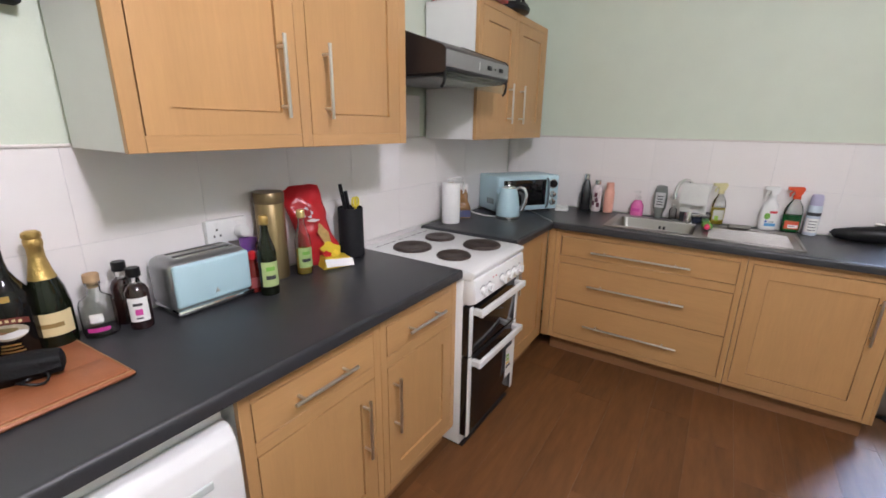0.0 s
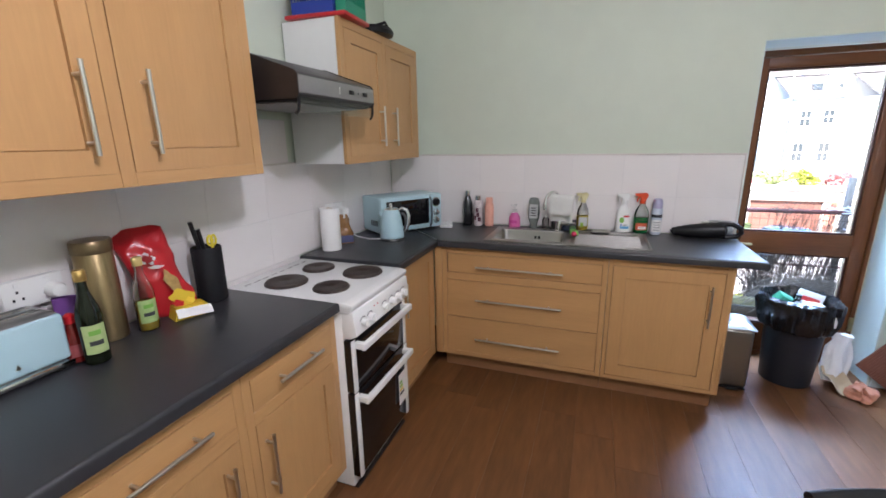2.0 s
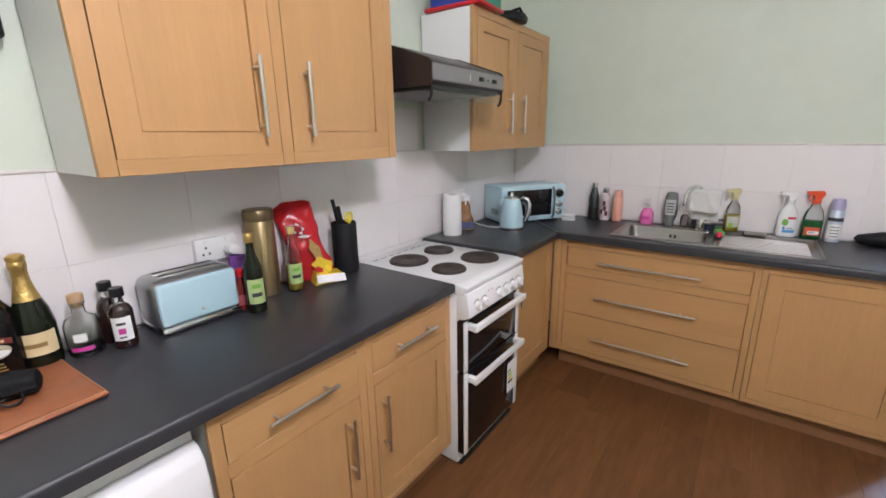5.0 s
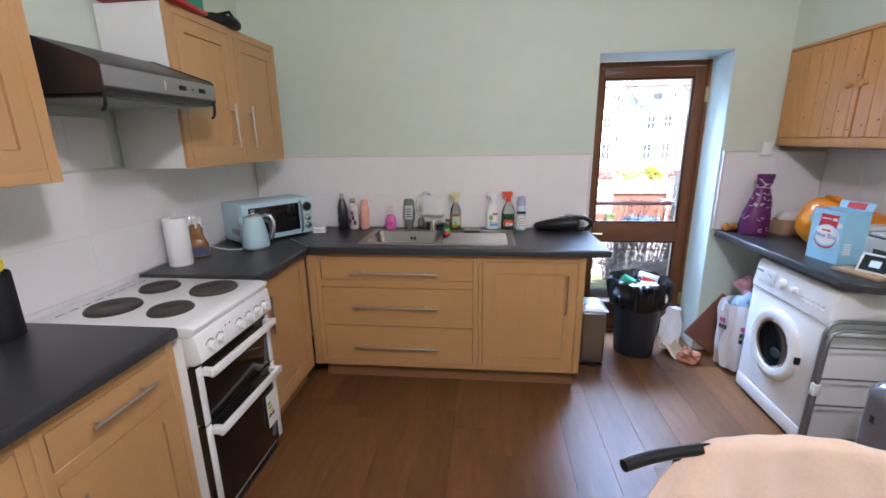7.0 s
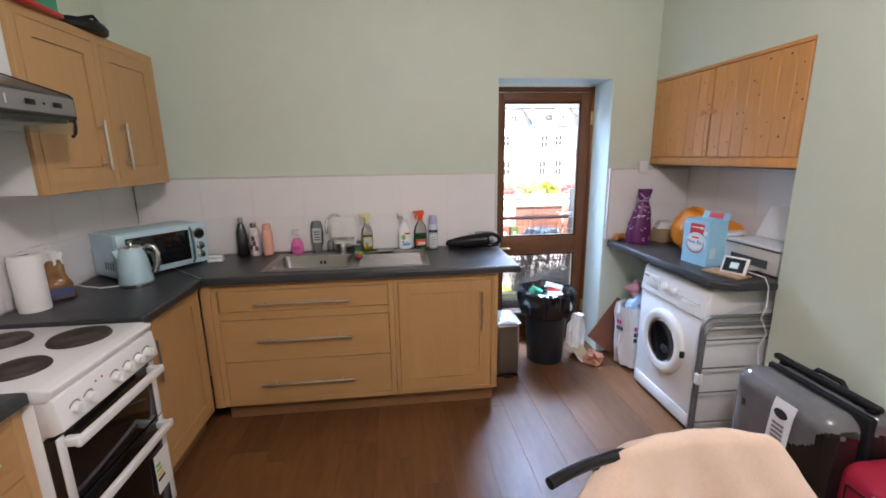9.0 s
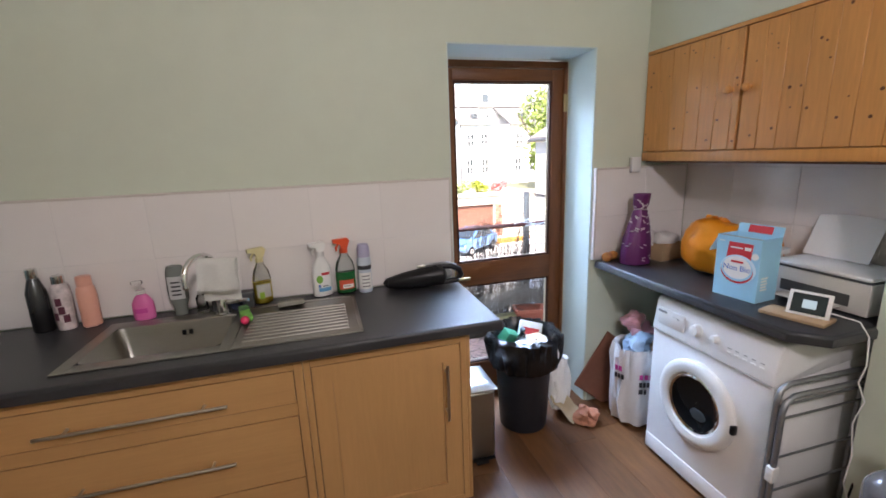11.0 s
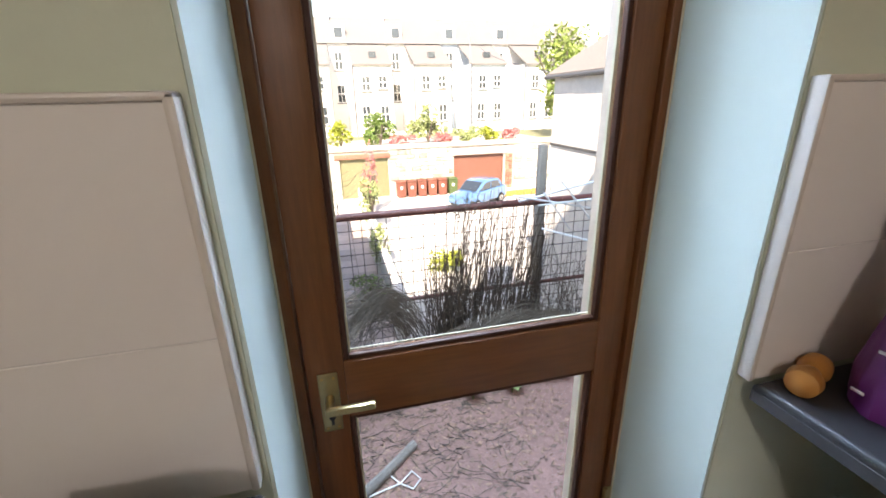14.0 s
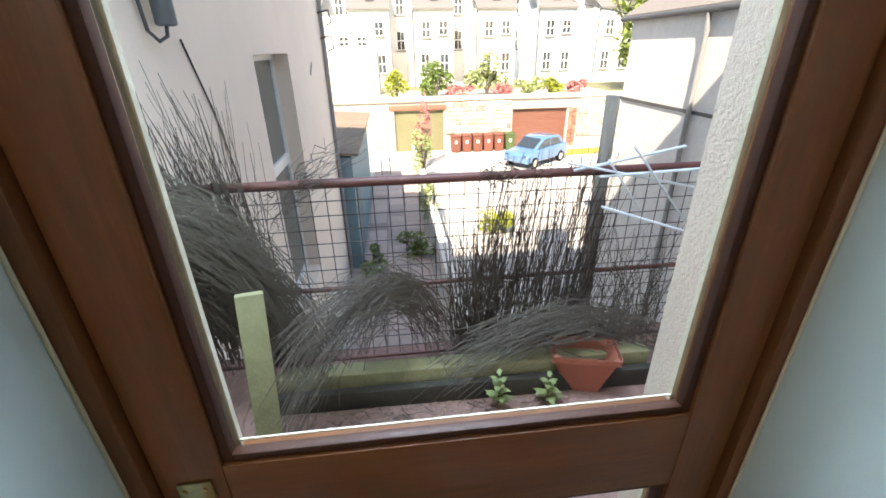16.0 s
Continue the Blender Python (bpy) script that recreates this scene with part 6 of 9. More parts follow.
def printer():
    p = thing("printer", pose(2.585, 2.760, CT, 0, 0, -90), "pale grey desktop printer with paper in its tray", "printer")
    w, d, h = 0.365, 0.250, 0.150
    light = mat("pale_grey_printer_plastic", (0.60, 0.58, 0.54), 0.42, noise_scale=40, var=0.04)
    bm = N()
    box(bm, 0, w, 0, d, 0.004, h - 0.022, 0.010, 2)
    part("body", bm, light, p)
    bm = N()
    box(bm, 0.005, w - 0.005, 0.008, d - 0.004, h - 0.018, h, 0.008, 2)
    part("scanner_lid", bm, WHITE_PLASTIC, p)
    bm = N()
    box(bm, 0.002, w - 0.002, 0.002, d, h - 0.022, h - 0.018)
    part("lid_gap", bm, DARKGREY, p)
    bm = N()
    box(bm, 0.06, w - 0.06, -0.002, 0.004, 0.03, 0.075)
    part("output_slot", bm, DARKGREY, p)
    bm = N()
    box(bm, 0.08, w - 0.08, -0.075, 0.002, 0.022, 0.027, 0.001)
    part("output_tray", bm, light, p)
    return p


printer()
bm = N()
sheet(bm, lambda u, v: (0.03 + 0.24 * u, 0.195 + 0.075 * v, 0.152 + 0.165 * v + 0.012 * math.sin(3 * u) * v), 10, 8, 0.0015)
single("paper_sheet", bm, PAPER, pose(2.585, 2.790, CT, 0, 0, -90), "white paper leaning in the printer's back tray", "paper")
b = thing("magazine", pose(2.640, 2.905, CT + 0.150, 0, 0, -80), "pale magazine pile lying on the boxes", "magazine")
bm = N()
box(bm, -0.06, 0.14, -0.07, 0.07, 0.0, 0.022, 0.002)
part("pages", bm, PAPER, b)
bm = N()
box(bm, -0.062, 0.142, -0.072, 0.072, 0.0222, 0.025, 0.001)
part("cover", bm, mat("grey_white_cover", (0.55, 0.56, 0.58), 0.4, noise_scale=20, var=0.3), b)
b = thing("support_box", pose(2.640, 2.905, CT, 0, 0, -80), "plain carton beneath the magazines", "carton")
bm = N()
box(bm, -0.05, 0.12, -0.06, 0.06, 0.0, 0.149, 0.002)
part("box", bm, PAPER, b)


def meter_display():
    b = thing("smart_meter_display", pose(2.400, 2.470, CT + 0.014, 0, 0, -68), "white in-home display with a dark screen", "display")
    bm = N()
    prism(bm, [(0.0, 0.0), (0.012, -0.003), (0.045, 0.080), (0.033, 0.085)], 0, -0.062, 0.062)
    bmesh.ops.bevel(bm, geom=bm.edges[:], offset=0.003, segments=2, affect="EDGES", profile=0.5)
    part("case", bm, WHITE_PLASTIC, b)
    bm = N()
    prism(bm, [(0.0025, 0.010), (0.0045, 0.0095), (0.0315, 0.0755), (0.0295, 0.0763)], 0, -0.050, 0.050)
    for v in bm.verts:
        v.co.y -= 0.0018
    sc = part("screen", bm, SCREEN, b)
    bm = N()
    prism(bm, [(0.010, 0.028), (0.012, 0.0275), (0.024, 0.056), (0.022, 0.057)], 0, -0.018, 0.022)
    for v in bm.verts:
        v.co.y -= 0.0030
    part("readout", bm, glow("screen_readout", (0.15, 0.20, 0.22), 0.5), sc)
    bm = N()
    prism(bm, [(0.018, 0.0), (0.075, 0.0), (0.040, 0.070)], 0, -0.012, 0.012)
    part("stand", bm, WHITE_PLASTIC, b)
    return b


meter_display()
bm = N()
box(bm, -0.10, 0.10, -0.055, 0.055, 0.0005, 0.013, 0.002)
single("brown_envelope", crumple(bm, 0.002, 20), CARD, pose(2.395, 2.500, CT, 0, 0, -75), "brown paper envelope lying on the worktop's end", "envelope")
bm = N()
tube(bm, [(2.46, 2.44, CT + 0.03), (2.49, 2.36, CT + 0.02), (2.485, 2.326, CT - 0.02), (2.48, 2.315, 0.80), (2.46, 2.318, 0.74), (2.50, 2.312, 0.66), (2.47, 2.318, 0.58), (2.49, 2.312, 0.45), (2.485, 2.318, 0.33), (2.50, 2.30, 0.25)], 0.0028, 6)
single("display_cable", bm, WHITE_PLASTIC, Matrix(), "kinked white cable hanging from the worktop", "cable")
bm = N()
tube(bm, [(2.80, 2.36, 0.84), (2.70, 2.342, 0.70), (2.60, 2.33, 0.45), (2.52, 2.32, 0.2), (2.46, 2.30, 0.02)], 0.004, 6)
single("appliance_cable", bm, BLACK, Matrix(), "black mains cable hanging behind the clothes airer", "cable")


# ---- beside the washing machine ----
def airer():
    a = thing("clothes_airer", pose(2.210, 2.405, 0.0, 0, 0, 0), "folded grey tubular clothes airer against the washing machine", "clothes airer")
    for y, h, w in ((0.0, 0.725, 0.44), (-0.022, 0.690, 0.43)):
        bm = N()
        pts = [(0.0, y, 0.010), (0.010, y, h - 0.06), (0.022, y, h - 0.018), (0.06, y, h), (w, y, h - 0.01)]
        tube(bm, pts, 0.010, 10)
        part("frame_tube", bm, ALU, a)
        bm = N()
        tube(bm, [(w, y, h - 0.01), (w, y, 0.010)], 0.009, 10)
        part("frame_tube", bm, ALU, a)
    for z in (0.12, 0.30, 0.44, 0.60, 0.655):
        bm = N()
        tube(bm, [(0.004, -0.011, z), (0.44, -0.011, z - 0.008)], 0.0045, 8)
        part("rail", bm, ALU, a)
    bm = N()
    box(bm, -0.012, 0.020, -0.036, -0.008, 0.36, 0.42, 0.004)
    part("hinge_clip", bm, WHITE_PLASTIC, a)
    bm = N()
    cyl(bm, (0.0, -0.011, 0.0), (0.0, -0.011, 0.03), 0.013, seg=10)
    part("rubber_foot", bm, BLACK, a)
    return a


airer()


def suitcase():
    s = thing("suitcase", pose(2.190, 2.160, 0.0, 0, 0, -92), "grey and black printed hard-shell suitcase with a white tag", "suitcase")
    w, d, h = 0.480, 0.290, 0.615
    split = 0.180
    for name, y0, y1, inset, radius in (("front_shell", 0.0, split - 0.005, 0.0, 0.080), ("back_shell", split + 0.005, d, 0.004, 0.048)):
        # the lower right-hand part is printed black along a ragged line
        bmx = N()
        box(bmx, inset, w - inset, y0, y1, 0.045, h, radius, 8)
        for ax, n in ((0, 44), (2, 52)):
            for i in range(1, n):
                no = [0, 0, 0]
                no[ax] = 1
                co = [0, 0, 0]
                co[ax] = (w if ax == 0 else h) * i / n
                bmesh.ops.bisect_plane(bmx, geom=bmx.verts[:] + bmx.edges[:] + bmx.faces[:], plane_co=co, plane_no=no)
        for f in bmx.faces:
            c = f.calc_center_median()
            f.material_index = 1 if c.z < 0.17 + 0.78 * c.x + 0.06 * noise.noise(c * 16) else 0
        ob = part(name, bmx, CASEGREY, s)
        ob.data.materials.append(CASEDARK)
    bm = N()
    box(bm, 0.010, w - 0.010, split - 0.014, split + 0.014, 0.055, h - 0.008, 0.013, 3)
    part("zip_band", bm, BLACK_MATT, s)
    bm = N()
    box(bm, 0.005, w - 0.020, split + 0.012, split + 0.044, h + 0.004, h + 0.030, 0.010, 3)
    for x in (0.04, w - 0.07):
        box(bm, x, x + 0.03, split + 0.016, split + 0.040, h - 0.008, h + 0.008, 0.003)
    part("pull_handle", bm, BLACK, s, "black telescopic handle, pushed in")
    bm = N()
    tube(bm, [(0.15, split + 0.062, h - 0.006), (0.18, split + 0.062, h + 0.030), (w - 0.20, split + 0.062, h + 0.030), (w - 0.17, split + 0.062, h - 0.006)], 0.011, 10)
    part("carry_handle", bm, BLACK, s)
    bm = N()
    sheet(bm, lambda u, v: (0.225 + 0.098 * u + 0.02 * v, -0.003 + 0.055 * max(0, v - 0.72) ** 1.6, 0.355 + 0.235 * v - 0.04 * max(0, v - 0.72)), 6, 14, 0.001)
    t = part("airline_tag", bm, PAPER, s, "white paper baggage tag")
    bm = N()
    lathe(bm, [(0.026, 0), (0.026, 0.001), (0.0005, 0.001)], seg=24, sx=1.2, sy=0.8)
    o = part("tag_oval", bm, PRINT_DARK, t)
    o.matrix_local = pose(0.283, -0.0035, 0.520, 90)
    for i in range(5):
        bm = N()
        box(bm, 0.250, 0.305, -0.0045, -0.0032, 0.385 + i * 0.020, 0.396 + i * 0.020)
        part("tag_print", bm, GREY, t)
    bm = N()
    lathe(bm, [(0.075, 0), (0.075, 0.002), (0.060, 0.002), (0.060, 0)], seg=36, close=False)
    for i in range(7):
        box(bm, -0.045 + i * 0.014, -0.038 + i * 0.014, -0.055, 0.055, 0, 0.002)
    o = part("embossed_badge", bm, DARKGREY, s, "embossed dark round emblem")
    o.matrix_local = pose(0.125, -0.0005, 0.25, 90)
    bm = N()
    box(bm, 0.085, 0.105, -0.0012, 0.001, 0.445, 0.475)
    part("maker_mark", bm, BLACK, s)
    for x in (0.05, w - 0.05):
        for y in (0.05, d - 0.05):
            bm = N()
            cyl(bm, (x - 0.012, y, 0.022), (x + 0.012, y, 0.022), 0.022, seg=16)
            box(bm, x - 0.016, x + 0.016, y - 0.012, y + 0.012, 0.028, 0.050, 0.003)
            part("wheel", bm, BLACK, s)
    return s


suitcase()


def red_case():
    s = thing("suitcase", pose(2.215, 1.690, 0.0, 0, 0, -90), "crimson soft-sided suitcase standing by the wall", "suitcase")
    w, d, h = 0.50, 0.27, 0.475
    bm = N()
    box(bm, 0, w, 0, d, 0.03, h, 0.07, 6)
    part("shell", crumple(bm, 0.006, 9), CASERED, s)
    bm = N()
    tube(bm, [(0.16, d / 2, h - 0.01), (0.19, d / 2, h + 0.022), (0.31, d / 2, h + 0.022), (0.34, d / 2, h - 0.01)], 0.012, 10)
    part("carry_handle", bm, CASERED, s)
    bm = N()
    tube(bm, [(0.06, -0.004, 0.10), (0.06, -0.004, 0.40), (0.44, -0.004, 0.40), (0.44, -0.004, 0.10)], 0.004, 6)
    part("pocket_zip", bm, BLACK, s)
    bm = N()
    box(bm, 0.14, 0.20, -0.006, 0.004, 0.41, 0.425, 0.002)
    part("badge_bar", bm, NICKEL, s)
    for x in (0.06, w - 0.06):
        bm = N()
        cyl(bm, (x, 0.05, 0.02), (x, 0.09, 0.02), 0.02, seg=14)
        cyl(bm, (x, 0.18, 0.02), (x, 0.22, 0.02), 0.02, seg=14)
        part("wheel", bm, BLACK, s)
    return s


red_case()


# ---- chair with a towel ----
def rail_y(x):
    return -0.075 - 0.075 * (x / 0.315) ** 2


def rail_z(x):
    return 0.806 - 0.006 * abs(x / 0.315) ** 2


def chair():
    c = thing("chair", pose(1.320, 1.500, -0.012, 0, 0, 0), "black tubular metal chair with a curved back", "chair")
    bm = N()
    pts = []
    for x in np.linspace(-0.315, 0.315, 22):
        pts.append((x, rail_y(x), rail_z(x)))
    tube(bm, pts, 0.0145, 12)
    part("back_rail", bm, BLACK, c, "gloss black curved back rail")
    for x in (-0.17, 0.17):
        bm = N()
        y = rail_y(x)
        tube(bm, [(x, y, rail_z(x) - 0.01), (x * 0.9, y - 0.02, 0.45), (x, y + 0.03, 0.01)], 0.011, 10)
        part("back_leg", bm, BLACK, c)
        bm = N()
        tube(bm, [(x * 0.92, -0.44, 0.44), (x, -0.46, 0.01)], 0.011, 10)
        part("front_leg", bm, BLACK, c)
    bm = N()
    box(bm, -0.20, 0.20, -0.47, -0.09, 0.44, 0.475, 0.015, 3)
    part("seat", bm, BLACK_MATT, c)
    return c


chair()


def towel(u, v):
    """Hangs over the back rail and spreads out on the side of the seat."""
    x = -0.105 + 0.375 * u
    ry_, rz_ = rail_y(x), rail_z(min(abs(x), 0.17)) + 0.004 + 0.022 * u - 0.03 * (1 - u) ** 3
    s = (v - 0.30) * 0.95
    r = 0.028
    if abs(s) < r * 1.57:
        a = s / r
        y, z = -r * math.sin(a), r * math.cos(a)
    else:
        k = math.copysign(1, s)
        l = abs(s) - r * 1.57
        y, z = -k * (r + (0.42 if s > 0 else 0.05) * l), -l
    f = (0.014 * math.sin(11 * u + 3 * v) + 0.009 * math.sin(27 * u - 5 * v)) * min(1, abs(s) * 6)
    q = max(0.0, s)
    x += (1 - u) * -0.16 * min(1.0, q / 0.14) ** 0.6 + u * u * 0.52 * q
    return (x + 0.015 * math.sin(5 * v) * v, ry_ + y + f, rz_ + z + 0.005 * math.sin(9 * u + 1))


bm = N()
sheet(bm, towel, 60, 70, 0.006)
single("towel", crumple(crumple(bm, 0.010, 6), 0.004, 17, 2), TOWEL, pose(1.320, 1.500, -0.008), "peach terry towel hung over the chair's back", "towel")


# ---- by the door ----
def dustbin():
    b = thing("waste_bin", pose(1.772, 3.468, 0), "black plastic bin with an overflowing black liner", "bin")
    bm = N()
    lathe(bm, [(0.125, 0), (0.135, 0.004), (0.160, 0.45), (0.165, 0.455), (0.155, 0.455), (0.130, 0.02)], seg=40, close=False)
    part("bucket", bm, mat("black_ribbed_plastic", (0.012, 0.014, 0.020), 0.45, noise_scale=30, var=0.2), b)
    bm = N()
    lathe(bm, [(0.172, 0.385), (0.194, 0.40), (0.204, 0.46), (0.212, 0.53), (0.206, 0.575), (0.186, 0.588), (0.164, 0.560), (0.148, 0.49)], seg=72, close=False, wob=0.13, freq=34, seed=1.0)
    part("liner", crumple(bm, 0.012, 26), BINBAG, b, "crinkled black bin liner folded over the rim")
    rnd = random.Random(8)
    bm = N()
    lathe(bm, [(0.145, 0.47), (0.08, 0.50), (0.001, 0.51)], seg=24, close=False)
    part("rubbish_bed", crumple(bm, 0.02, 20), DARKGREY, b)
    def junk(name, fn, m, mx):
        bm = N()
        fn(bm)
        o = part(name, bm, m, b)
        o.matrix_local = mx
    junk("green_carton", lambda q: box(q, -0.05, 0.05, -0.03, 0.03, -0.05, 0.05, 0.004), mat("green_carton_card", (0.02, 0.20, 0.10), 0.5), pose(-0.070, 0.055, 0.540, 22, 28, 20))
    junk("plastic_bottle", lambda q: lathe(q, [(0.030, -0.07), (0.034, -0.06), (0.034, 0.02), (0.014, 0.055), (0.013, 0.075)], seg=20), CLEAR, pose(0.0, 0.010, 0.535, 14, -6, 0))
    junk("bottle_cap", lambda q: cyl(q, (0, 0, 0), (0, 0, 0.016), 0.015, seg=16), BLACK, pose(-0.008, -0.009, 0.605, 14, -6, 0))
    junk("milk_carton", lambda q: box(q, -0.065, 0.065, -0.018, 0.018, -0.06, 0.06, 0.002), PAPER, pose(0.075, 0.065, 0.555, -28, 14, -18))
    junk("carton_print", lambda q: box(q, -0.045, 0.045, -0.0195, 0.0195, -0.02, 0.02), PRINT_RED, pose(0.078, 0.064, 0.557, -28, 14, -18))
    junk("egg_tray", lambda q: crumple(box(q, -0.055, 0.055, -0.035, 0.035, -0.014, 0.014, 0.008), 0.004, 40), CARD, pose(0.070, -0.030, 0.560, 8, 12, 25))
    junk("foam_tray", lambda q: box(q, -0.065, 0.065, -0.045, 0.045, -0.013, 0.013, 0.008), WHITE_PLASTIC, pose(-0.055, -0.060, 0.535, 10, -18, -12))
    junk("paper_scrap", lambda q: crumple(sheet(q, lambda u, v: ((u - 0.5) * 0.12, (v - 0.5) * 0.09, 0.01 * math.sin(9 * u)), 10, 8, 0.002), 0.015, 30), PAPER, pose(0.040, -0.105, 0.560, 30, 10, 0))
    junk("tie_strap", lambda q: sheet(q, lambda u, v: (0.018 * u, -0.006 * math.sin(3 * v), -0.11 * v), 3, 8, 0.002), PAPER, pose(0.125, -0.150, 0.580, 0, 0, 20))
    for o in b.children:
        if not o.name.startswith("bucket"):
            o.location.z -= 0.014 if o.name.startswith("liner") else 0.034
    return b


dustbin()


def pedal_bin():
    b = thing("pedal_bin", pose(1.330, 3.215, 0), "small brushed steel pedal bin beside the cabinet", "bin")
    bm = N()
    box(bm, 0, 0.165, 0, 0.235, 0.012, 0.400, 0.022, 4)
    part("body", bm, STEEL, b)
    bm = N()
    sheet(bm, lambda u, v: (-0.004 + 0.176 * u, -0.006 + 0.246 * v, 0.408 + 0.030 * (1 - (2 * u - 1) ** 4) * (1 - (2 * v - 1) ** 4)), 14, 18)
    box(bm, -0.004, 0.172, -0.006, 0.240, 0.400, 0.4085, 0.003)
    part("lid", bm, mat("pale_steel_lid", (0.62, 0.64, 0.66), 0.3, 0.7, noise_scale=30, var=0.08), b)
    bm = N()
    box(bm, 0.004, 0.161, 0.004, 0.231, 0.0, 0.013)
    part("base_ring", bm, BLACK, b)
    bm = N()
    box(bm, 0.05, 0.115, -0.03, 0.006, 0.008, 0.016, 0.003)
    part("pedal", bm, BLACK, b)
    return b


pedal_bin()


def rubbish_bag():
    s = thing("rubbish_sack", pose(2.420, 3.285, 0), "stuffed white plastic shopping bag with printed letters", "bag")
    bm = N()
    lathe(bm, [(0.11, 0), (0.150, 0.02), (0.162, 0.15), (0.156, 0.30), (0.166, 0.41), (0.156, 0.475), (0.135, 0.455)], seg=60, wob=0.20, freq=18, seed=9.0, close=False, sy=0.78)
    crumple(bm, 0.010, 16, 2)
    for v in bm.verts:
        v.co.z = max(0.002, v.co.z)
    part("bag", bm, BAGFILM, s)
    rnd = random.Random(4)
    def bars(name, m_, rows, a0, z0):
        for i in range(rows):
            a = radians(a0)
            bm = N()
            n = rnd.randint(2, 3)
            x = -0.04
            for _ in range(n):
                ww = rnd.uniform(0.018, 0.028)
                box(bm, x, x + ww * 0.8, -0.002, 0.0, 0, 0.030, 0.001, 1)
                x += ww
            o = part(name, bm, m_, s)
            z = z0 - i * 0.042
            o.matrix_local = pose(0.169 * math.cos(a), 0.134 * math.sin(a), z, 0, 0, a0 + 90)
    bars("pink_print", PRINT_PINK, 1, 200, 0.34)
    bars("dark_print", PRINT_DARK, 1, 200, 0.295)
    bars("pink_print", PRINT_PINK, 1, 250, 0.31)
    bars("dark_print", PRINT_DARK, 2, 250, 0.265)
    for k, (x, y, z, m_, r) in enumerate(((-0.03, -0.02, 0.46, colour_plastic("pale_blue_film", (0.35, 0.50, 0.66), 0.3), 0.075), (0.03, 0.03, 0.52, colour_plastic("pink_film", (0.62, 0.30, 0.36), 0.3), 0.070), (0.06, -0.05, 0.47, CARD, 0.060), (0.0, 0.06, 0.56, mat("red_white_film", (0.58, 0.26, 0.27), 0.3, noise_scale=18, var=0.6), 0.060))):
        bm = N()
        bmesh.ops.create_icosphere(bm, subdivisions=4, radius=r)
        crumple(bm, 0.035, 14, k * 3.0)
        o = part("packaging_wad", crumple(bm, 0.010, 45, k), m_, s)
        o.matrix_local = pose(x, y, z)
    return s


rubbish_bag()
# cardboard leaning in the corner and paper rubbish on the floor
bm = N()
RIBBED = mat("ribbed_red_brown_card", (0.22, 0.085, 0.05), 0.8, noise_scale=30, var=0.15)
box(bm, -0.215, 0.215, -0.005, 0.005, 0.0, 0.39)
card_ribs = []
for i in range(27):
    x = -0.208 + i * 0.0155
    rib = N()
    card_ribs.append(box(rib, x, x + 0.008, -0.0075, -0.005, 0.01, 0.38))
o = single("cardboard_sheet", bm, RIBBED, pose(2.300, 3.475, 0.012, -7, 38, -6), "ribbed red-brown cardboard leaning on the wall", "cardboard", smooth=0)
for rib in card_ribs:
    part("rib", rib, RIBBED, o, smooth=0)
bm = N()
lathe(bm, [(0.066, 0.0), (0.078, 0.02), (0.082, 0.09), (0.076, 0.16), (0.082, 0.22), (0.066, 0.27), (0.074, 0.30), (0.060, 0.285), (0.055, 0.20)], seg=64, sy=0.45, wob=0.30, freq=9, seed=3.0, close=False)
crumple(crumple(bm, 0.022, 13, 5), 0.008, 40, 2)
single("paper_bag", bm, PAPER, pose(2.030, 3.480, 0.022, -10, 10, 20), "crumpled white paper bag leaning by the door", "paper bag")
bm = N()
bmesh.ops.create_icosphere(bm, subdivisions=4, radius=0.062)
for v in bm.verts:
    v.co.z = v.co.z * 0.8 + 0.045
for v in crumple(crumple(bm, 0.040, 17, 2), 0.012, 50).verts:
    v.co.z = max(0.001, v.co.z)
single("paper_wad", bm, mat("salmon_paper", (0.55, 0.24, 0.15), 0.7, noise_scale=30, var=0.4), pose(2.100, 3.330, 0.0), "crumpled salmon-pink paper on the floor", "paper")
bm = N()
sheet(bm, lambda u, v: (0.12 * (u - 0.5), 0.16 * (v - 0.5), 0.02 + 0.10 * v), 10, 12, 0.003)
for v in crumple(bm, 0.03, 12, 8).verts:
    v.co.z = max(0.001, v.co.z)
single("card_scrap", bm, mat("buff_card", (0.50, 0.40, 0.26), 0.8, noise_scale=20, var=0.15), pose(2.030, 3.420, 0.0, 0, 0, 30), "bent buff cardboard scrap by the bin", "cardboard")

# ---- wall calendar ----
c = thing("wall_calendar", pose(XR - 0.001, 1.790, 1.320, 0, 0, -90), "wall calendar with a picture above a white page", "calendar")
bm = N()
box(bm, 0, 0.30, -0.004, 0, 0, 0.290)
part("page", bm, PAPER, c)
bm = N()
box(bm, 0, 0.30, -0.005, 0, 0.292, 0.582)
part("picture", bm, mat("dark_green_gold_print", (0.12, 0.10, 0.03), 0.4, noise_scale=12, var=0.7, big=0.5), c)
words("month_text", "May", 0.042, PRINT_GREEN, c, pose(0.058, -0.0046, 0.258, 90))
for i in range(5):
    bm = N()
    box(bm, 0.02, 0.28, -0.0048, -0.0042, 0.04 + i * 0.038, 0.0412 + i * 0.038)
    part("ruled_line", bm, GREY, c)

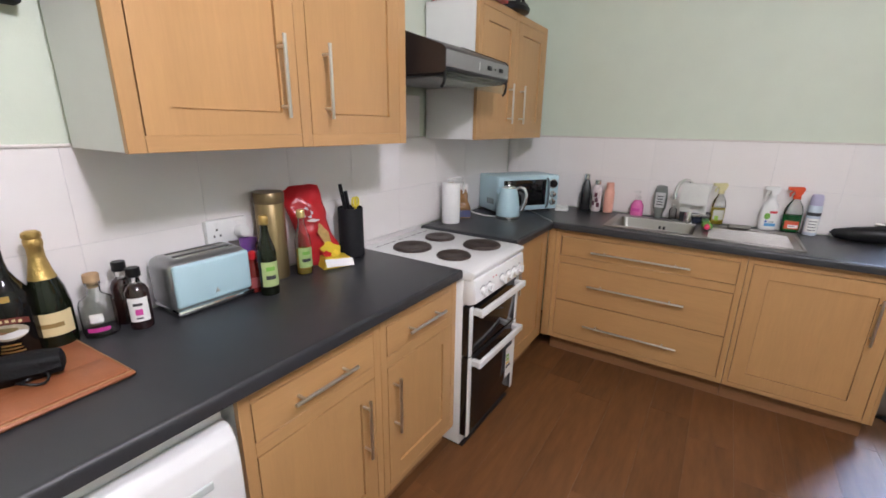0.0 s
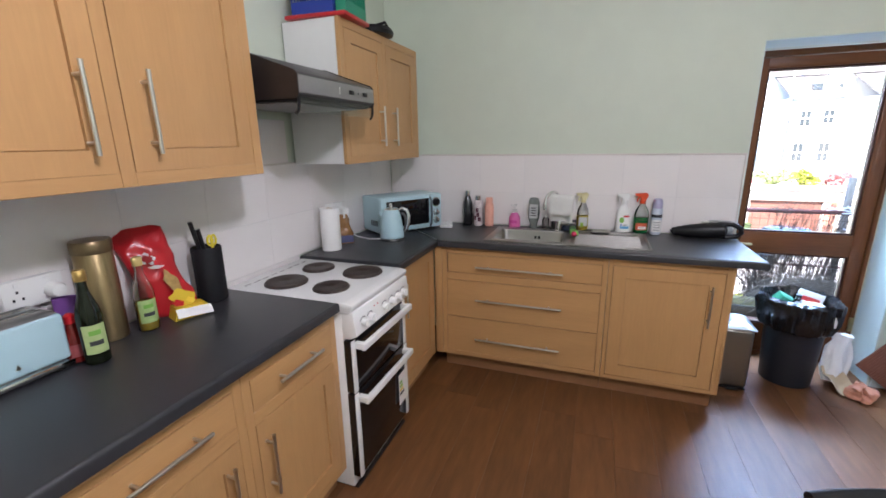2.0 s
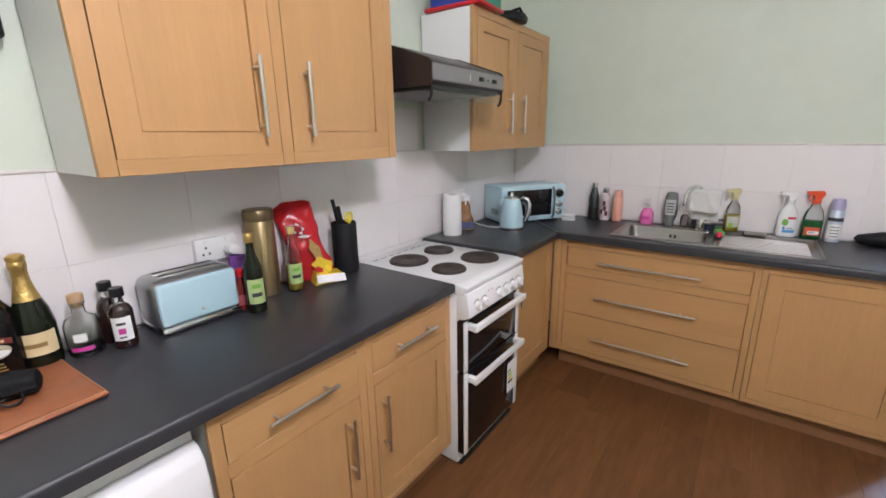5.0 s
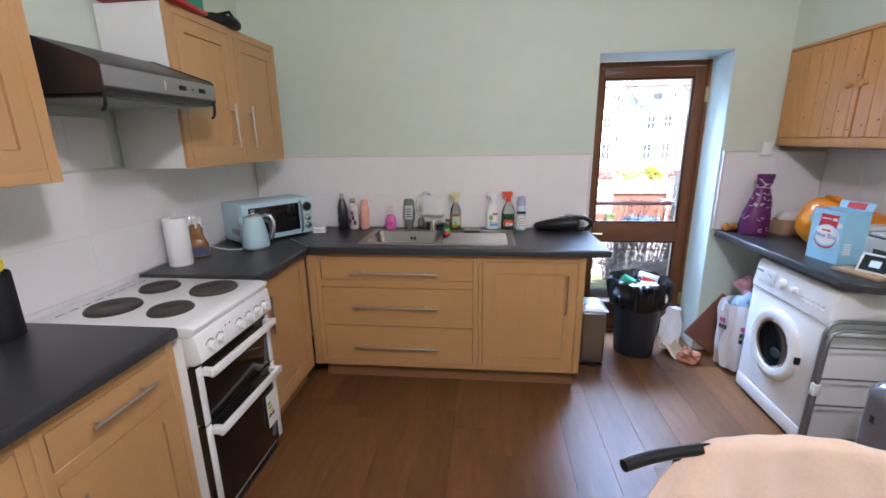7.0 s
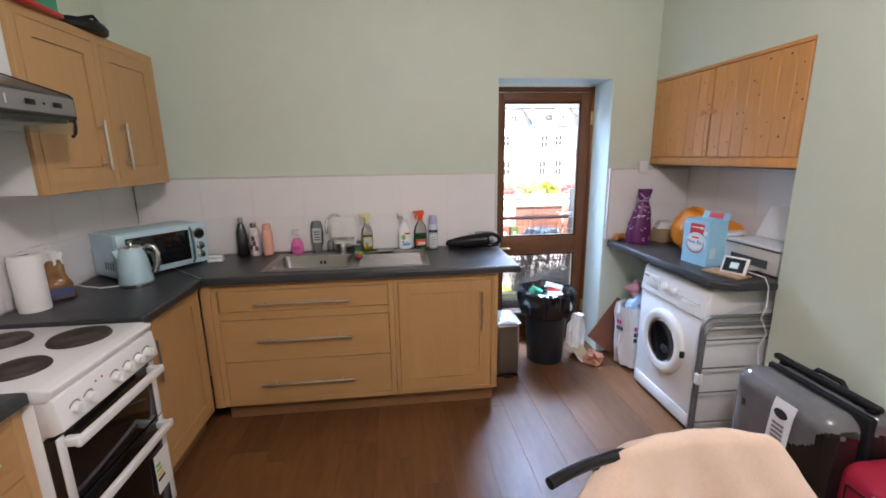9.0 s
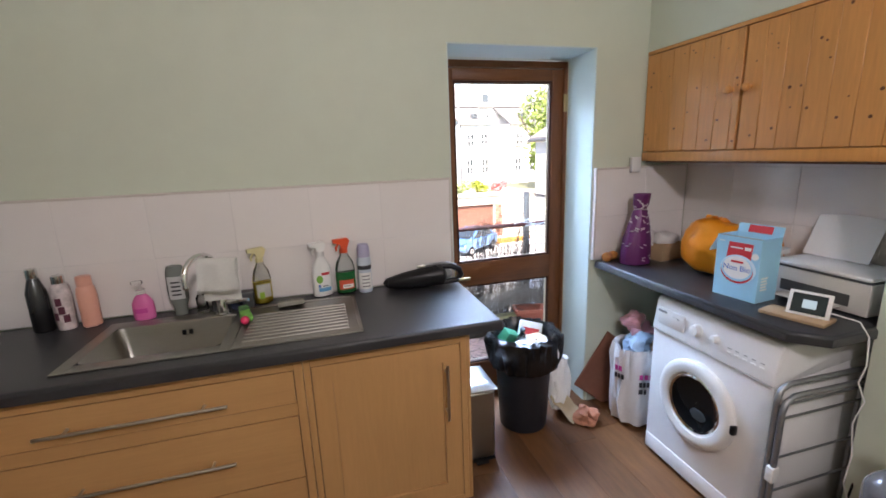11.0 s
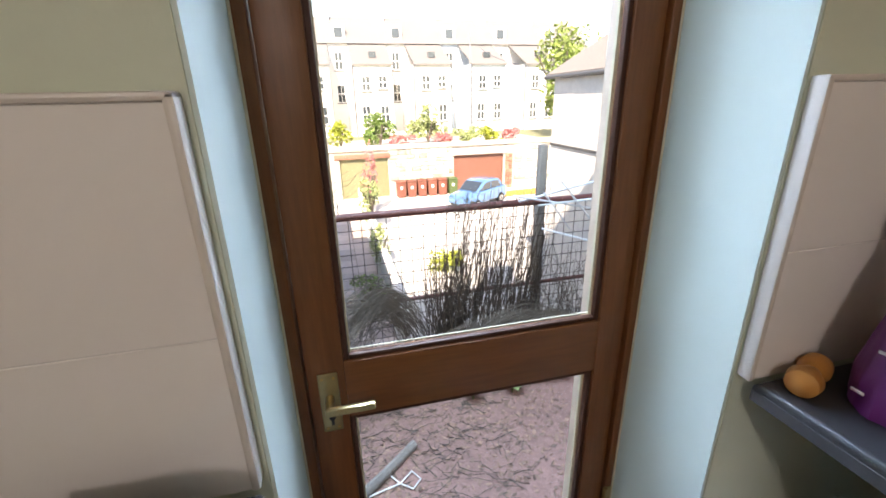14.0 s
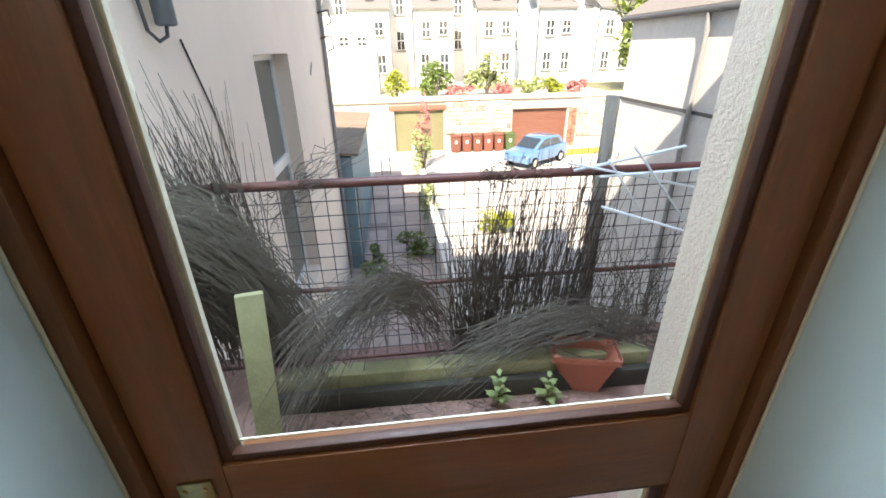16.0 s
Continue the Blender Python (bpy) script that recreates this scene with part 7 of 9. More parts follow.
# ---- short ceiling pendant over the middle of the room ----
p = thing("ceiling_light", pose(1.05, 0.55, ZC), "white short pendant light with a bare bulb", "ceiling light")
bm = N()
lathe(bm, [(0.05, 0.0), (0.05, -0.02), (0.01, -0.03)], seg=24)
part("rose", bm, WHITE_PLASTIC, p)
bm = N()
tube(bm, [(0, 0, -0.03), (0, 0, -0.20)], 0.004, 8)
part("flex", bm, WHITE_PLASTIC, p)
bm = N()
lathe(bm, [(0.02, -0.16), (0.022, -0.18), (0.018, -0.185)], seg=20)
part("lamp_holder", bm, WHITE_PLASTIC, p)

# ---- outside: the balcony ----
G0 = -4.4
RUST = mat("red_brown_railing_paint", (0.115, 0.036, 0.030), 0.45, noise_scale=40, var=0.3, bump=0.2, bump_scale=90)
WIRE = mat("rusty_dark_wire", (0.045, 0.030, 0.026), 0.6, noise_scale=60, var=0.3)
OLDWOOD = mat("weathered_grey_timber", (0.24, 0.22, 0.195), 0.85, noise_scale=16, var=0.3, stretch=(4, 4, 0.4), bump=0.4, bump_scale=60)
MOSSWOOD = mat("mossy_green_timber", (0.26, 0.24, 0.125), 0.9, noise_scale=9, var=0.45, big=0.35, bump=0.5, bump_scale=50)
DARKWOOD = mat("dark_wet_timber", (0.045, 0.040, 0.030), 0.9, noise_scale=12, var=0.4, bump=0.4, bump_scale=50)
TWIG = mat("grey_brown_brushwood", (0.080, 0.060, 0.046), 0.85, noise_scale=30, var=0.45)
TWIG_PALE = mat("bleached_brushwood", (0.110, 0.090, 0.070), 0.85, noise_scale=30, var=0.4)
RENDER_N = mat("cream_smooth_render", (0.78, 0.67, 0.58), 0.85, noise_scale=3, var=0.06, big=0.08, bump=0.2, bump_scale=30)
SLAB = mat("red_brown_balcony_coating", (0.27, 0.155, 0.128), 0.8, noise_scale=24, var=0.45, big=0.3, bump=0.6, bump_scale=60)

bm = N()
box(bm, 0.30, 3.6, 4.03, 5.32, -0.30, -0.12)
single("balcony_floor", bm, SLAB, Matrix(), "worn red-brown balcony floor strewn with twigs", "balcony floor", kind="structure")

r = thing("balcony_railing", pose(0, 5.20, 0), "red-brown painted railing with square wire mesh", "railing")
for z, rad, x0, x1 in ((0.852, 0.021, 0.62, 3.35), (0.335, 0.012, 0.62, 3.35), (-0.085, 0.010, 0.62, 3.35)):
    bm = N()
    cyl(bm, (x0, 0, z), (x1, 0, z), rad, seg=14)
    part("rail", bm, RUST, r)
bm = N()
cyl(bm, (0, 0, -0.085), (0, 0, 0.85), 0.0022, seg=5)
wire_v = solid("wire", bm, WIRE)
for i in range(41):
    o = new("wire", wire_v)
    o.parent = r
    o.matrix_local = pose(0.63 + i * 0.067, 0.004, 0)
bm = N()
cyl(bm, (0.62, 0, 0), (3.35, 0, 0), 0.0022, seg=5)
wire_h = solid("wire", bm, WIRE)
for i in range(13):
    o = new("wire", wire_h)
    o.parent = r
    o.matrix_local = pose(0, 0.0, -0.03 + i * 0.067)
for x in (0.66, 3.20):
    bm = N()
    box(bm, x - 0.014, x + 0.014, -0.014, 0.014, -0.12, 0.852, 0.003)
    part("upright", bm, RUST, r)
bm = N()
box(bm, -0.024, 0.024, -0.024, 0.024, -0.12, 1.165, 0.005)
single("fence_post", bm, OLDWOOD, pose(2.715, 5.285, 0), "tall weathered grey timber post behind the railing", "post")
bm = N()
box(bm, -0.022, 0.022, -0.022, 0.022, -0.12, 1.25, 0.005)
single("fence_post", bm, OLDWOOD, pose(0.80, 5.12, 0, 0, -2, 0), "thin grey timber post among the brushwood", "post")
bm = N()
box(bm, 0, 1.75, -0.045, 0.045, -0.12, 0.035, 0.008)
single("planter_sleeper", crumple(bm, 0.004, 8), MOSSWOOD, pose(1.15, 4.985, 0, 0, 0, -1), "mossy green timber edging a planting bed", "timber")
bm = N()
box(bm, 0, 1.9, -0.02, 0.02, -0.12, -0.02, 0.005)
single("planter_board", bm, DARKWOOD, pose(1.10, 4.905, 0, 0, 0, -1), "dark rotten board below the mossy timber", "timber")
bm = N()
box(bm, -0.045, 0.045, -0.018, 0.018, -0.12, 0.62, 0.005)
single("leaning_plank", bm, MOSSWOOD, pose(1.205, 4.615, 0.012, -8, 4, 18), "mossy plank leaning beside the brushwood", "plank")
bm = N()
box(bm, -0.035, 0.035, -0.02, 0.02, -0.12, 0.72, 0.005)
single("leaning_plank", bm, OLDWOOD, pose(1.03, 4.56, 0.012, -10, -6, 30), "weathered grey plank leaning by the railing", "plank")


def brushwood(name, n, seed, start, lean, length, curve, material, label, r=0.0022):
    """Many thin bent sticks; start(), lean() and curve() draw one stick's foot, way and bend."""
    rnd = random.Random(seed)
    verts, faces = [], []
    for _ in range(n):
        p, d, c, l = Vector(start(rnd)), Vector(lean(rnd)), Vector(curve(rnd)), length * rnd.uniform(0.55, 1.1)
        rr = r * rnd.uniform(0.6, 1.3)
        k0 = len(verts)
        steps = 7
        for i in range(steps):
            t = i / (steps - 1)
            q = p + d * (l * t) + c * (l * t * t) + Vector((rnd.gauss(0, 1), rnd.gauss(0, 1), rnd.gauss(0, 1))) * 0.010
            q.z = max(q.z, -0.118)
            w = rr * (1 - 0.6 * t)
            for a in range(3):
                verts.append(q + Vector((math.cos(a * 2.094) * w, math.sin(a * 2.094) * w * 0.8, math.sin(a * 2.094 + 0.7) * w)))
        for i in range(steps - 1):
            for a in range(3):
                b = (a + 1) % 3
                faces.append((k0 + i * 3 + a, k0 + i * 3 + b, k0 + i * 3 + 3 + b, k0 + i * 3 + 3 + a))
    me = bpy.data.meshes.new(name)
    me.from_pydata(verts, [], faces)
    me.materials.append(material)
    return tagged(new(name, me), label, "brushwood screen", "collapsed brushwood screening", "stuff")


brushwood("brushwood_screen", 240, 1, lambda q: (q.uniform(2.02, 2.62), q.uniform(5.12, 5.18), -0.10), lambda q: (q.uniform(0.02, 0.22), 0.0, 1.0), 0.98, lambda q: (q.uniform(-0.06, 0.10), 0.03, 0), TWIG, "upright brushwood screen hanging behind the mesh", 0.0036)
brushwood("brushwood_screen", 420, 2, lambda q: (q.uniform(0.78, 1.16), q.uniform(5.10, 5.16), q.uniform(-0.05, 0.35)), lambda q: (q.uniform(-0.16, 0.04), q.uniform(-0.02, 0.04), 1.0), 0.92, lambda q: (q.uniform(-0.18, 0.06), 0.02, 0.0), TWIG, "dark brushwood standing at the railing's end", 0.0030)


def brush_arch(n, seed, ends, spread, material, label, r=0.0019):
    """Thin sticks that flow along one bent way; each keeps its own offset from it and covers a stretch of it."""
    rnd = random.Random(seed)
    verts, faces = [], []
    for _ in range(n):
        off = Vector((rnd.gauss(0, 0.55), rnd.gauss(0, 0.55), rnd.gauss(0, 0.55)))
        c = [Vector(p) + Vector((off.x * k[0], off.y * k[1], off.z * k[2])) + Vector((rnd.gauss(0, 0.045), rnd.gauss(0, 0.035), rnd.gauss(0, 0.050))) for p, k in zip(ends, spread)]
        t0, t1 = rnd.uniform(-0.03, 0.45), rnd.uniform(0.55, 1.06)
        rr, k0, steps = r * rnd.uniform(0.6, 1.3), len(verts), 9
        for i in range(steps):
            t = t0 + (t1 - t0) * i / (steps - 1)
            u = 1 - t
            q = c[0] * u ** 3 + c[1] * (3 * u * u * t) + c[2] * (3 * u * t * t) + c[3] * t ** 3
            q += Vector((rnd.gauss(0, 1), rnd.gauss(0, 1), rnd.gauss(0, 1))) * 0.009
            q.z = max(q.z, -0.116)
            w = rr * (1 - 0.5 * i / steps)
            for a in range(3):
                verts.append(q + Vector((math.cos(a * 2.094) * w, math.sin(a * 2.094) * w * 0.8, math.sin(a * 2.094 + 0.7) * w)))
        for i in range(steps - 1):
            for a in range(3):
                b = (a + 1) % 3
                faces.append((k0 + i * 3 + a, k0 + i * 3 + b, k0 + i * 3 + 3 + b, k0 + i * 3 + 3 + a))
    me = bpy.data.meshes.new("brushwood_screen")
    me.from_pydata(verts, [], faces)
    me.materials.append(material)
    return tagged(new("brushwood_screen", me), label, "brushwood screen", "collapsed brushwood screening", "stuff")


brush_arch(300, 3, ((0.66, 4.98, 0.72), (0.98, 4.92, 0.98), (1.20, 4.96, 0.66), (1.34, 5.02, 0.06)), ((0.14, 0.10, 0.16), (0.08, 0.10, 0.12), (0.08, 0.08, 0.08), (0.10, 0.08, 0.08)), TWIG_PALE, "pale brushwood drooping over the railing's end")
brush_arch(480, 13, ((0.72, 5.08, 0.55), (0.95, 5.05, 0.62), (1.12, 5.04, 0.40), (1.25, 5.06, -0.02)), ((0.12, 0.06, 0.16), (0.08, 0.06, 0.14), (0.10, 0.06, 0.12), (0.14, 0.06, 0.06)), TWIG, "dark brushwood slumped inside the mesh")
brush_arch(40, 14, ((1.18, 5.14, 0.66), (1.28, 5.15, 0.84), (1.42, 5.15, 0.95), (1.60, 5.13, 1.02)), ((0.05, 0.03, 0.04), (0.04, 0.03, 0.04), (0.04, 0.03, 0.04), (0.06, 0.03, 0.05)), TWIG, "small bundle of twigs poking over the rail")
brush_arch(190, 4, ((1.14, 4.64, -0.08), (1.40, 4.84, 0.46), (1.76, 4.97, 0.78), (1.90, 5.06, 0.02)), ((0.22, 0.12, 0.05), (0.12, 0.10, 0.12), (0.07, 0.05, 0.07), (0.10, 0.06, 0.05)), TWIG_PALE, "bleached brushwood arching over the mossy timber")
brush_arch(90, 15, ((1.50, 5.02, 0.10), (1.62, 5.04, 0.52), (1.74, 5.06, 0.52), (1.96, 5.08, 0.06)), ((0.10, 0.04, 0.06), (0.06, 0.04, 0.06), (0.06, 0.04, 0.06), (0.08, 0.04, 0.04)), TWIG, "dark brushwood folded under the arch")
brush_arch(180, 5, ((1.92, 4.90, 0.00), (2.24, 4.95, 0.26), (2.62, 4.97, 0.34), (3.05, 5.0, -0.04)), ((0.14, 0.10, 0.05), (0.10, 0.08, 0.06), (0.10, 0.08, 0.08), (0.14, 0.10, 0.12)), TWIG_PALE, "bleached brushwood lying along the planting bed")
brushwood("brushwood_screen", 130, 16, lambda q: (q.uniform(1.98, 2.20), q.uniform(5.08, 5.15), -0.06), lambda q: (q.uniform(-0.14, 0.10), 0.0, 1.0), 0.70, lambda q: (q.uniform(-0.10, 0.10), 0.02, 0), TWIG, "dense dark brushwood at the foot of the screen", 0.0030)
brushwood("brushwood_screen", 110, 6, lambda q: (q.uniform(2.55, 3.05), q.uniform(5.0, 5.18), q.uniform(-0.1, 0.05)), lambda q: (q.uniform(-0.25, 0.25), 0.0, 1.0), 0.62, lambda q: (q.uniform(-0.3, 0.3), 0, -0.1), TWIG, "loose brushwood standing in the corner", 0.0026)
brushwood("brushwood_screen", 26, 7, lambda q: (q.uniform(2.1, 2.5), q.uniform(5.14, 5.22), q.uniform(0.80, 0.86)), lambda q: (q.uniform(-0.5, 0.9), 0.0, q.uniform(0.1, 0.4)), 0.30, lambda q: (0, 0, -0.1), TWIG, "broken brushwood ends over the rail", 0.0026)
brushwood("fallen_twigs", 150, 8, lambda q: (q.uniform(1.35, 2.3), q.uniform(4.15, 4.85), -0.112), lambda q: (q.uniform(-1, 1), q.uniform(-0.6, 0.6), 0.01), 0.26, lambda q: (q.uniform(-0.3, 0.3), q.uniform(-0.3, 0.3), 0), TWIG_PALE, "dry twigs lying on the balcony floor", 0.0017)
bm = N()
tube(bm, [(1.48, 4.33, -0.105), (1.60, 4.42, -0.100), (1.76, 4.56, -0.104)], 0.022, 8)
single("dead_branch", crumple(bm, 0.008, 20), OLDWOOD, Matrix(), "grey dead branch on the balcony floor", "branch")
bm = N()
tube(bm, [(1.52, 4.34, -0.112), (1.66, 4.37, -0.112), (1.72, 4.42, -0.112), (1.75, 4.37, -0.112), (1.71, 4.33, -0.112), (1.66, 4.37, -0.112), (1.60, 4.46, -0.112), (1.52, 4.34, -0.112)], 0.004, 6)
single("clothes_hanger", bm, WHITE_PLASTIC, Matrix(), "white plastic clothes hanger on the floor", "hanger")


def planter():
    p = thing("plant_pot", pose(2.560, 4.905, -0.118, 0, 0, -14), "terracotta coloured plastic trough pot", "pot")
    bm = N()
    b_, t_ = [(-0.085, -0.055), (0.085, -0.055), (0.085, 0.055), (-0.085, 0.055)], [(-0.145, -0.085), (0.145, -0.085), (0.145, 0.085), (-0.145, 0.085)]
    rings = []
    for pts, z, k in ((b_, 0, 1), (t_, 0.185, 0.96), (t_, 0.186, 1.06), (t_, 0.215, 1.06), (t_, 0.214, 0.92), (b_, 0.02, 0.92)):
        rings.append([bm.verts.new((x * k, y * k, z)) for x, y in pts])
    for a, b in zip(rings, rings[1:]):
        for i in range(4):
            bm.faces.new((a[i], a[(i + 1) % 4], b[(i + 1) % 4], b[i]))
    bm.faces.new(list(reversed(rings[0])))
    bm.faces.new(rings[-1])
    bmesh.ops.bevel(bm, geom=[e for e in bm.edges if abs(e.verts[0].co.z - e.verts[1].co.z) > 0.02], offset=0.02, segments=3, affect="EDGES", profile=0.5)
    part("pot", bm, TERRACOTTA, p)
    bm = N()
    box(bm, -0.11, 0.11, -0.06, 0.06, 0.05, 0.13)
    part("soil", bm, DARKWOOD, p)
    return p


planter()


def leaf_cloud(bm, n, seed, centre, radii, size, lumps=7):
    """Small leaf quads gathered in clumps, with an uneven outline."""
    rnd = random.Random(seed)
    c0 = Vector(centre)
    clumps = []
    for _ in range(lumps):
        d = Vector((rnd.gauss(0, 1), rnd.gauss(0, 1), rnd.gauss(0, 1))).normalized() * rnd.uniform(0.35, 0.8)
        clumps.append((c0 + Vector((d.x * radii[0], d.y * radii[1], d.z * radii[2])), rnd.uniform(0.32, 0.6)))
    for _ in range(n):
        c, k = rnd.choice(clumps)
        d = Vector((rnd.gauss(0, 1), rnd.gauss(0, 1), rnd.gauss(0, 1))).normalized() * (rnd.uniform(0.3, 1.0) ** 0.5) * k
        p = c + Vector((d.x * radii[0], d.y * radii[1], d.z * radii[2]))
        a = Vector((rnd.gauss(0, 1), rnd.gauss(0, 1), rnd.gauss(0, 0.7))).normalized()
        b = a.cross(Vector((rnd.gauss(0, 1), rnd.gauss(0, 1), rnd.gauss(0, 1)))).normalized()
        s = size * rnd.uniform(0.6, 1.3)
        vs = [bm.verts.new(p + a * s), bm.verts.new(p + b * s * 0.55), bm.verts.new(p - a * s), bm.verts.new(p - b * s * 0.55)]
        bm.faces.new(vs)
    return bm


def leaf_mat(name, colour):
    m = mat(name, colour, 0.6, noise_scale=4, var=0.4, big=0.2)
    n, l = m.node_tree.nodes, m.node_tree.links
    g = n.new("ShaderNodeNewGeometry")
    hs = n.new("ShaderNodeHueSaturation")
    src = n["Principled BSDF"].inputs["Base Color"].links[0].from_socket
    l.new(src, hs.inputs["Color"])
    mm = n.new("ShaderNodeMath")
    mm.operation = "MULTIPLY_ADD"
    mm.inputs[1].default_value, mm.inputs[2].default_value = 0.9, 0.55
    l.new(g.outputs["Random Per Island"], mm.inputs[0])
    l.new(mm.outputs[0], hs.inputs["Value"])
    l.new(hs.outputs[0], n["Principled BSDF"].inputs["Base Color"])
    return m


LEAF = leaf_mat("mid_green_leaves", (0.11, 0.18, 0.035))
LEAF_Y = leaf_mat("yellow_green_leaves", (0.30, 0.34, 0.04))
LEAF_P = leaf_mat("pale_green_leaves", (0.26, 0.31, 0.12))
BLOOM = leaf_mat("pink_red_blooms", (0.42, 0.16, 0.15))
BARK = mat("grey_bark", (0.10, 0.08, 0.06), 0.9, noise_scale=20, var=0.3, bump=0.5)


def shrub(x, y, z, rx, ry, rz, n, seed, size, material, label, name="shrub"):
    s = thing(name, pose(x, y, z), label, "shrub", "garden shrubs")
    bm = N()
    for k in range(4):
        tube(bm, [(0, 0, 0), (0.2 * rx * math.cos(k * 1.7), 0.2 * ry * math.sin(k * 1.7), rz * 0.6), (0.5 * rx * math.cos(k * 1.7), 0.5 * ry * math.sin(k * 1.7), rz * 1.1)], 0.03 * rz + 0.004, 6)
    part("stems", bm, BARK, s)
    bm = N()
    leaf_cloud(bm, n, seed, (0, 0, rz * 0.95), (rx, ry, rz), size)
    part("leaves", bm, material, s, smooth=0)
    return s


for x, y, h in ((2.13, 4.80, 0.21), (2.36, 4.80, 0.17)):
    s = thing("weed", pose(x, y, -0.119), "small yellow-green weed growing on the balcony", "plant", "balcony weeds")
    bm = N()
    tube(bm, [(0, 0, 0), (0.01, 0, h)], 0.003, 6)
    part("stem", bm, LEAF, s)
    rnd = random.Random(int(x * 100))
    for k in range(12):
        a, z = k * 2.4, h * (0.15 + 0.07 * k)
        bm = N()
        l = 0.072 * (1.1 - 0.05 * k)
        sheet(bm, lambda u, v: (l * u, (v - 0.5) * l * 0.6 * math.sin(math.pi * min(1, u + 0.08)), 0.4 * l * u * (1 - u)), 5, 2)
        o = part("leaf", bm, LEAF_P, s)
        o.matrix_local = pose(0, 0, z, 0, rnd.uniform(-30, 5), math.degrees(a))

# dry leaves and scraps blown over the balcony floor
LITTER = leaf_mat("dry_leaf_litter", (0.24, 0.145, 0.10))
rnd = random.Random(64)
bm = N()
for _ in range(1500):
    x, y, l = rnd.uniform(1.2, 2.6), rnd.uniform(4.1, 4.88), rnd.uniform(0.006, 0.020)
    a, k = rnd.uniform(0, 6.283), rnd.uniform(0.3, 0.7)
    c, d_ = math.cos(a), math.sin(a)
    tip = rnd.uniform(0.0005, 0.009)
    bm.faces.new([bm.verts.new((x + l * c, y + l * d_, -0.1185 + tip)), bm.verts.new((x - l * k * d_, y + l * k * c, -0.1175)),
                  bm.verts.new((x - l * c, y - l * d_, -0.1185)), bm.verts.new((x + l * k * d_, y - l * k * c, -0.1175))])
single("leaf_litter", bm, LITTER, Matrix(), "dry brown leaf litter strewn on the balcony", "leaf litter", kind="stuff", smooth=0)

# folded rotary drier over the rail
a = thing("laundry_rack", pose(0, 0, 0), "pale grey folding laundry rack hooked over the rail", "laundry rack")
PALEBAR = mat("pale_grey_plastic_bar", (0.50, 0.53, 0.56), 0.45, noise_scale=20, var=0.1)
for p0, p1 in (((2.46, 5.10, 0.92), (3.05, 5.02, 0.80)), ((2.60, 5.08, 0.86), (3.10, 5.0, 0.90)), ((2.72, 5.06, 0.99), (3.02, 5.0, 0.62)), ((2.63, 5.08, 0.93), (2.78, 5.04, 0.72)), ((2.62, 5.06, 0.73), (3.05, 4.98, 0.60)), ((2.50, 5.12, 0.88), (2.95, 5.06, 0.98))):
    bm = N()
    q = (Vector(p1) - Vector(p0))
    box(bm, 0, q.length, -0.011, 0.011, -0.004, 0.004, 0.002)
    o = part("bar", bm, PALEBAR, a)
    o.matrix_local = Matrix.Translation(p0) @ q.to_track_quat("X", "Z").to_matrix().to_4x4()

# ---- outside: neighbour's wing on the left ----
w = thing("neighbour_wing", Matrix(), "cream rendered rear wing with a tall sash window", "house", kind="")
XN = 0.25
bm = N()
WY0, WY1, WZ0, WZ1 = 8.75, 10.55, -2.2, 1.33
for y0, y1, z0, z1 in ((4.03, WY0, G0, 3.3), (WY1, 14.4, G0, 3.3), (WY0, WY1, G0, WZ0), (WY0, WY1, WZ1, 3.3)):
    box(bm, XN - 0.42, XN, y0, y1, z0, z1)
part("wall", bm, RENDER_N, w, smooth=0)
bm = N()
box(bm, XN - 4.5, XN - 0.42, 4.03, 14.4, G0, 3.3)
part("core", bm, RENDER_N, w)
bm = N()
for y0, y1, z0, z1 in ((WY0, WY0 + 0.07, WZ0, WZ1), (WY1 - 0.07, WY1, WZ0, WZ1), (WY0 + 0.07, WY1 - 0.07, WZ1 - 0.08, WZ1), (WY0 + 0.07, WY1 - 0.07, WZ0, WZ0 + 0.09), (WY0 + 0.07, WY1 - 0.07, -0.28, -0.12)):
    box(bm, XN - 0.30, XN - 0.22, y0, y1, z0, z1, 0.005)
wf = part("window_frame", bm, WHITE_PLASTIC, w, "white window frame")
for z0, z1 in ((-0.12, WZ1 - 0.08), (WZ0 + 0.09, -0.28)):
    bm = N()
    box(bm, XN - 0.27, XN - 0.26, WY0 + 0.07, WY1 - 0.07, z0, z1)
    part("pane", bm, mat("dim_window_glass", (0.10, 0.12, 0.11), 0.05, coat=0.6, noise_scale=2, var=0.4), wf)
bm = N()
box(bm, XN - 0.25, XN + 0.03, WY0 - 0.03, WY1 + 0.03, WZ0 - 0.08, WZ0 - 0.001, 0.01)
part("sill", bm, RENDER_N, w)
bm = N()
tube(bm, [(XN + 0.06, 14.25, G0), (XN + 0.06, 14.25, 3.3)], 0.05, 10)
part("downpipe", bm, GREY, w, "grey downpipe on the corner")
for z in (1.6, 2.1):
    bm = N()
    tube(bm, [(XN, 14.2, z), (XN + 0.25, 14.1, z + 0.05), (XN + 0.3, 14.0, z - 0.2), (XN + 0.2, 13.9, z - 0.25)], 0.02, 6)
    part("cable_bracket", bm, DARKGREY, w)
l = thing("outdoor_light", pose(XN, 6.68, 1.52), "dark grey outdoor wall light with a bent cable", "wall light")
bm = N()
lathe(bm, [(0.05, 0.0), (0.065, 0.01), (0.065, 0.20), (0.055, 0.21), (0.060, 0.24), (0.060, 0.42), (0.03, 0.44)], (0.085, 0, 0), 20)
part("housing", bm, mat("slate_grey_plastic", (0.10, 0.11, 0.125), 0.5), l)
bm = N()
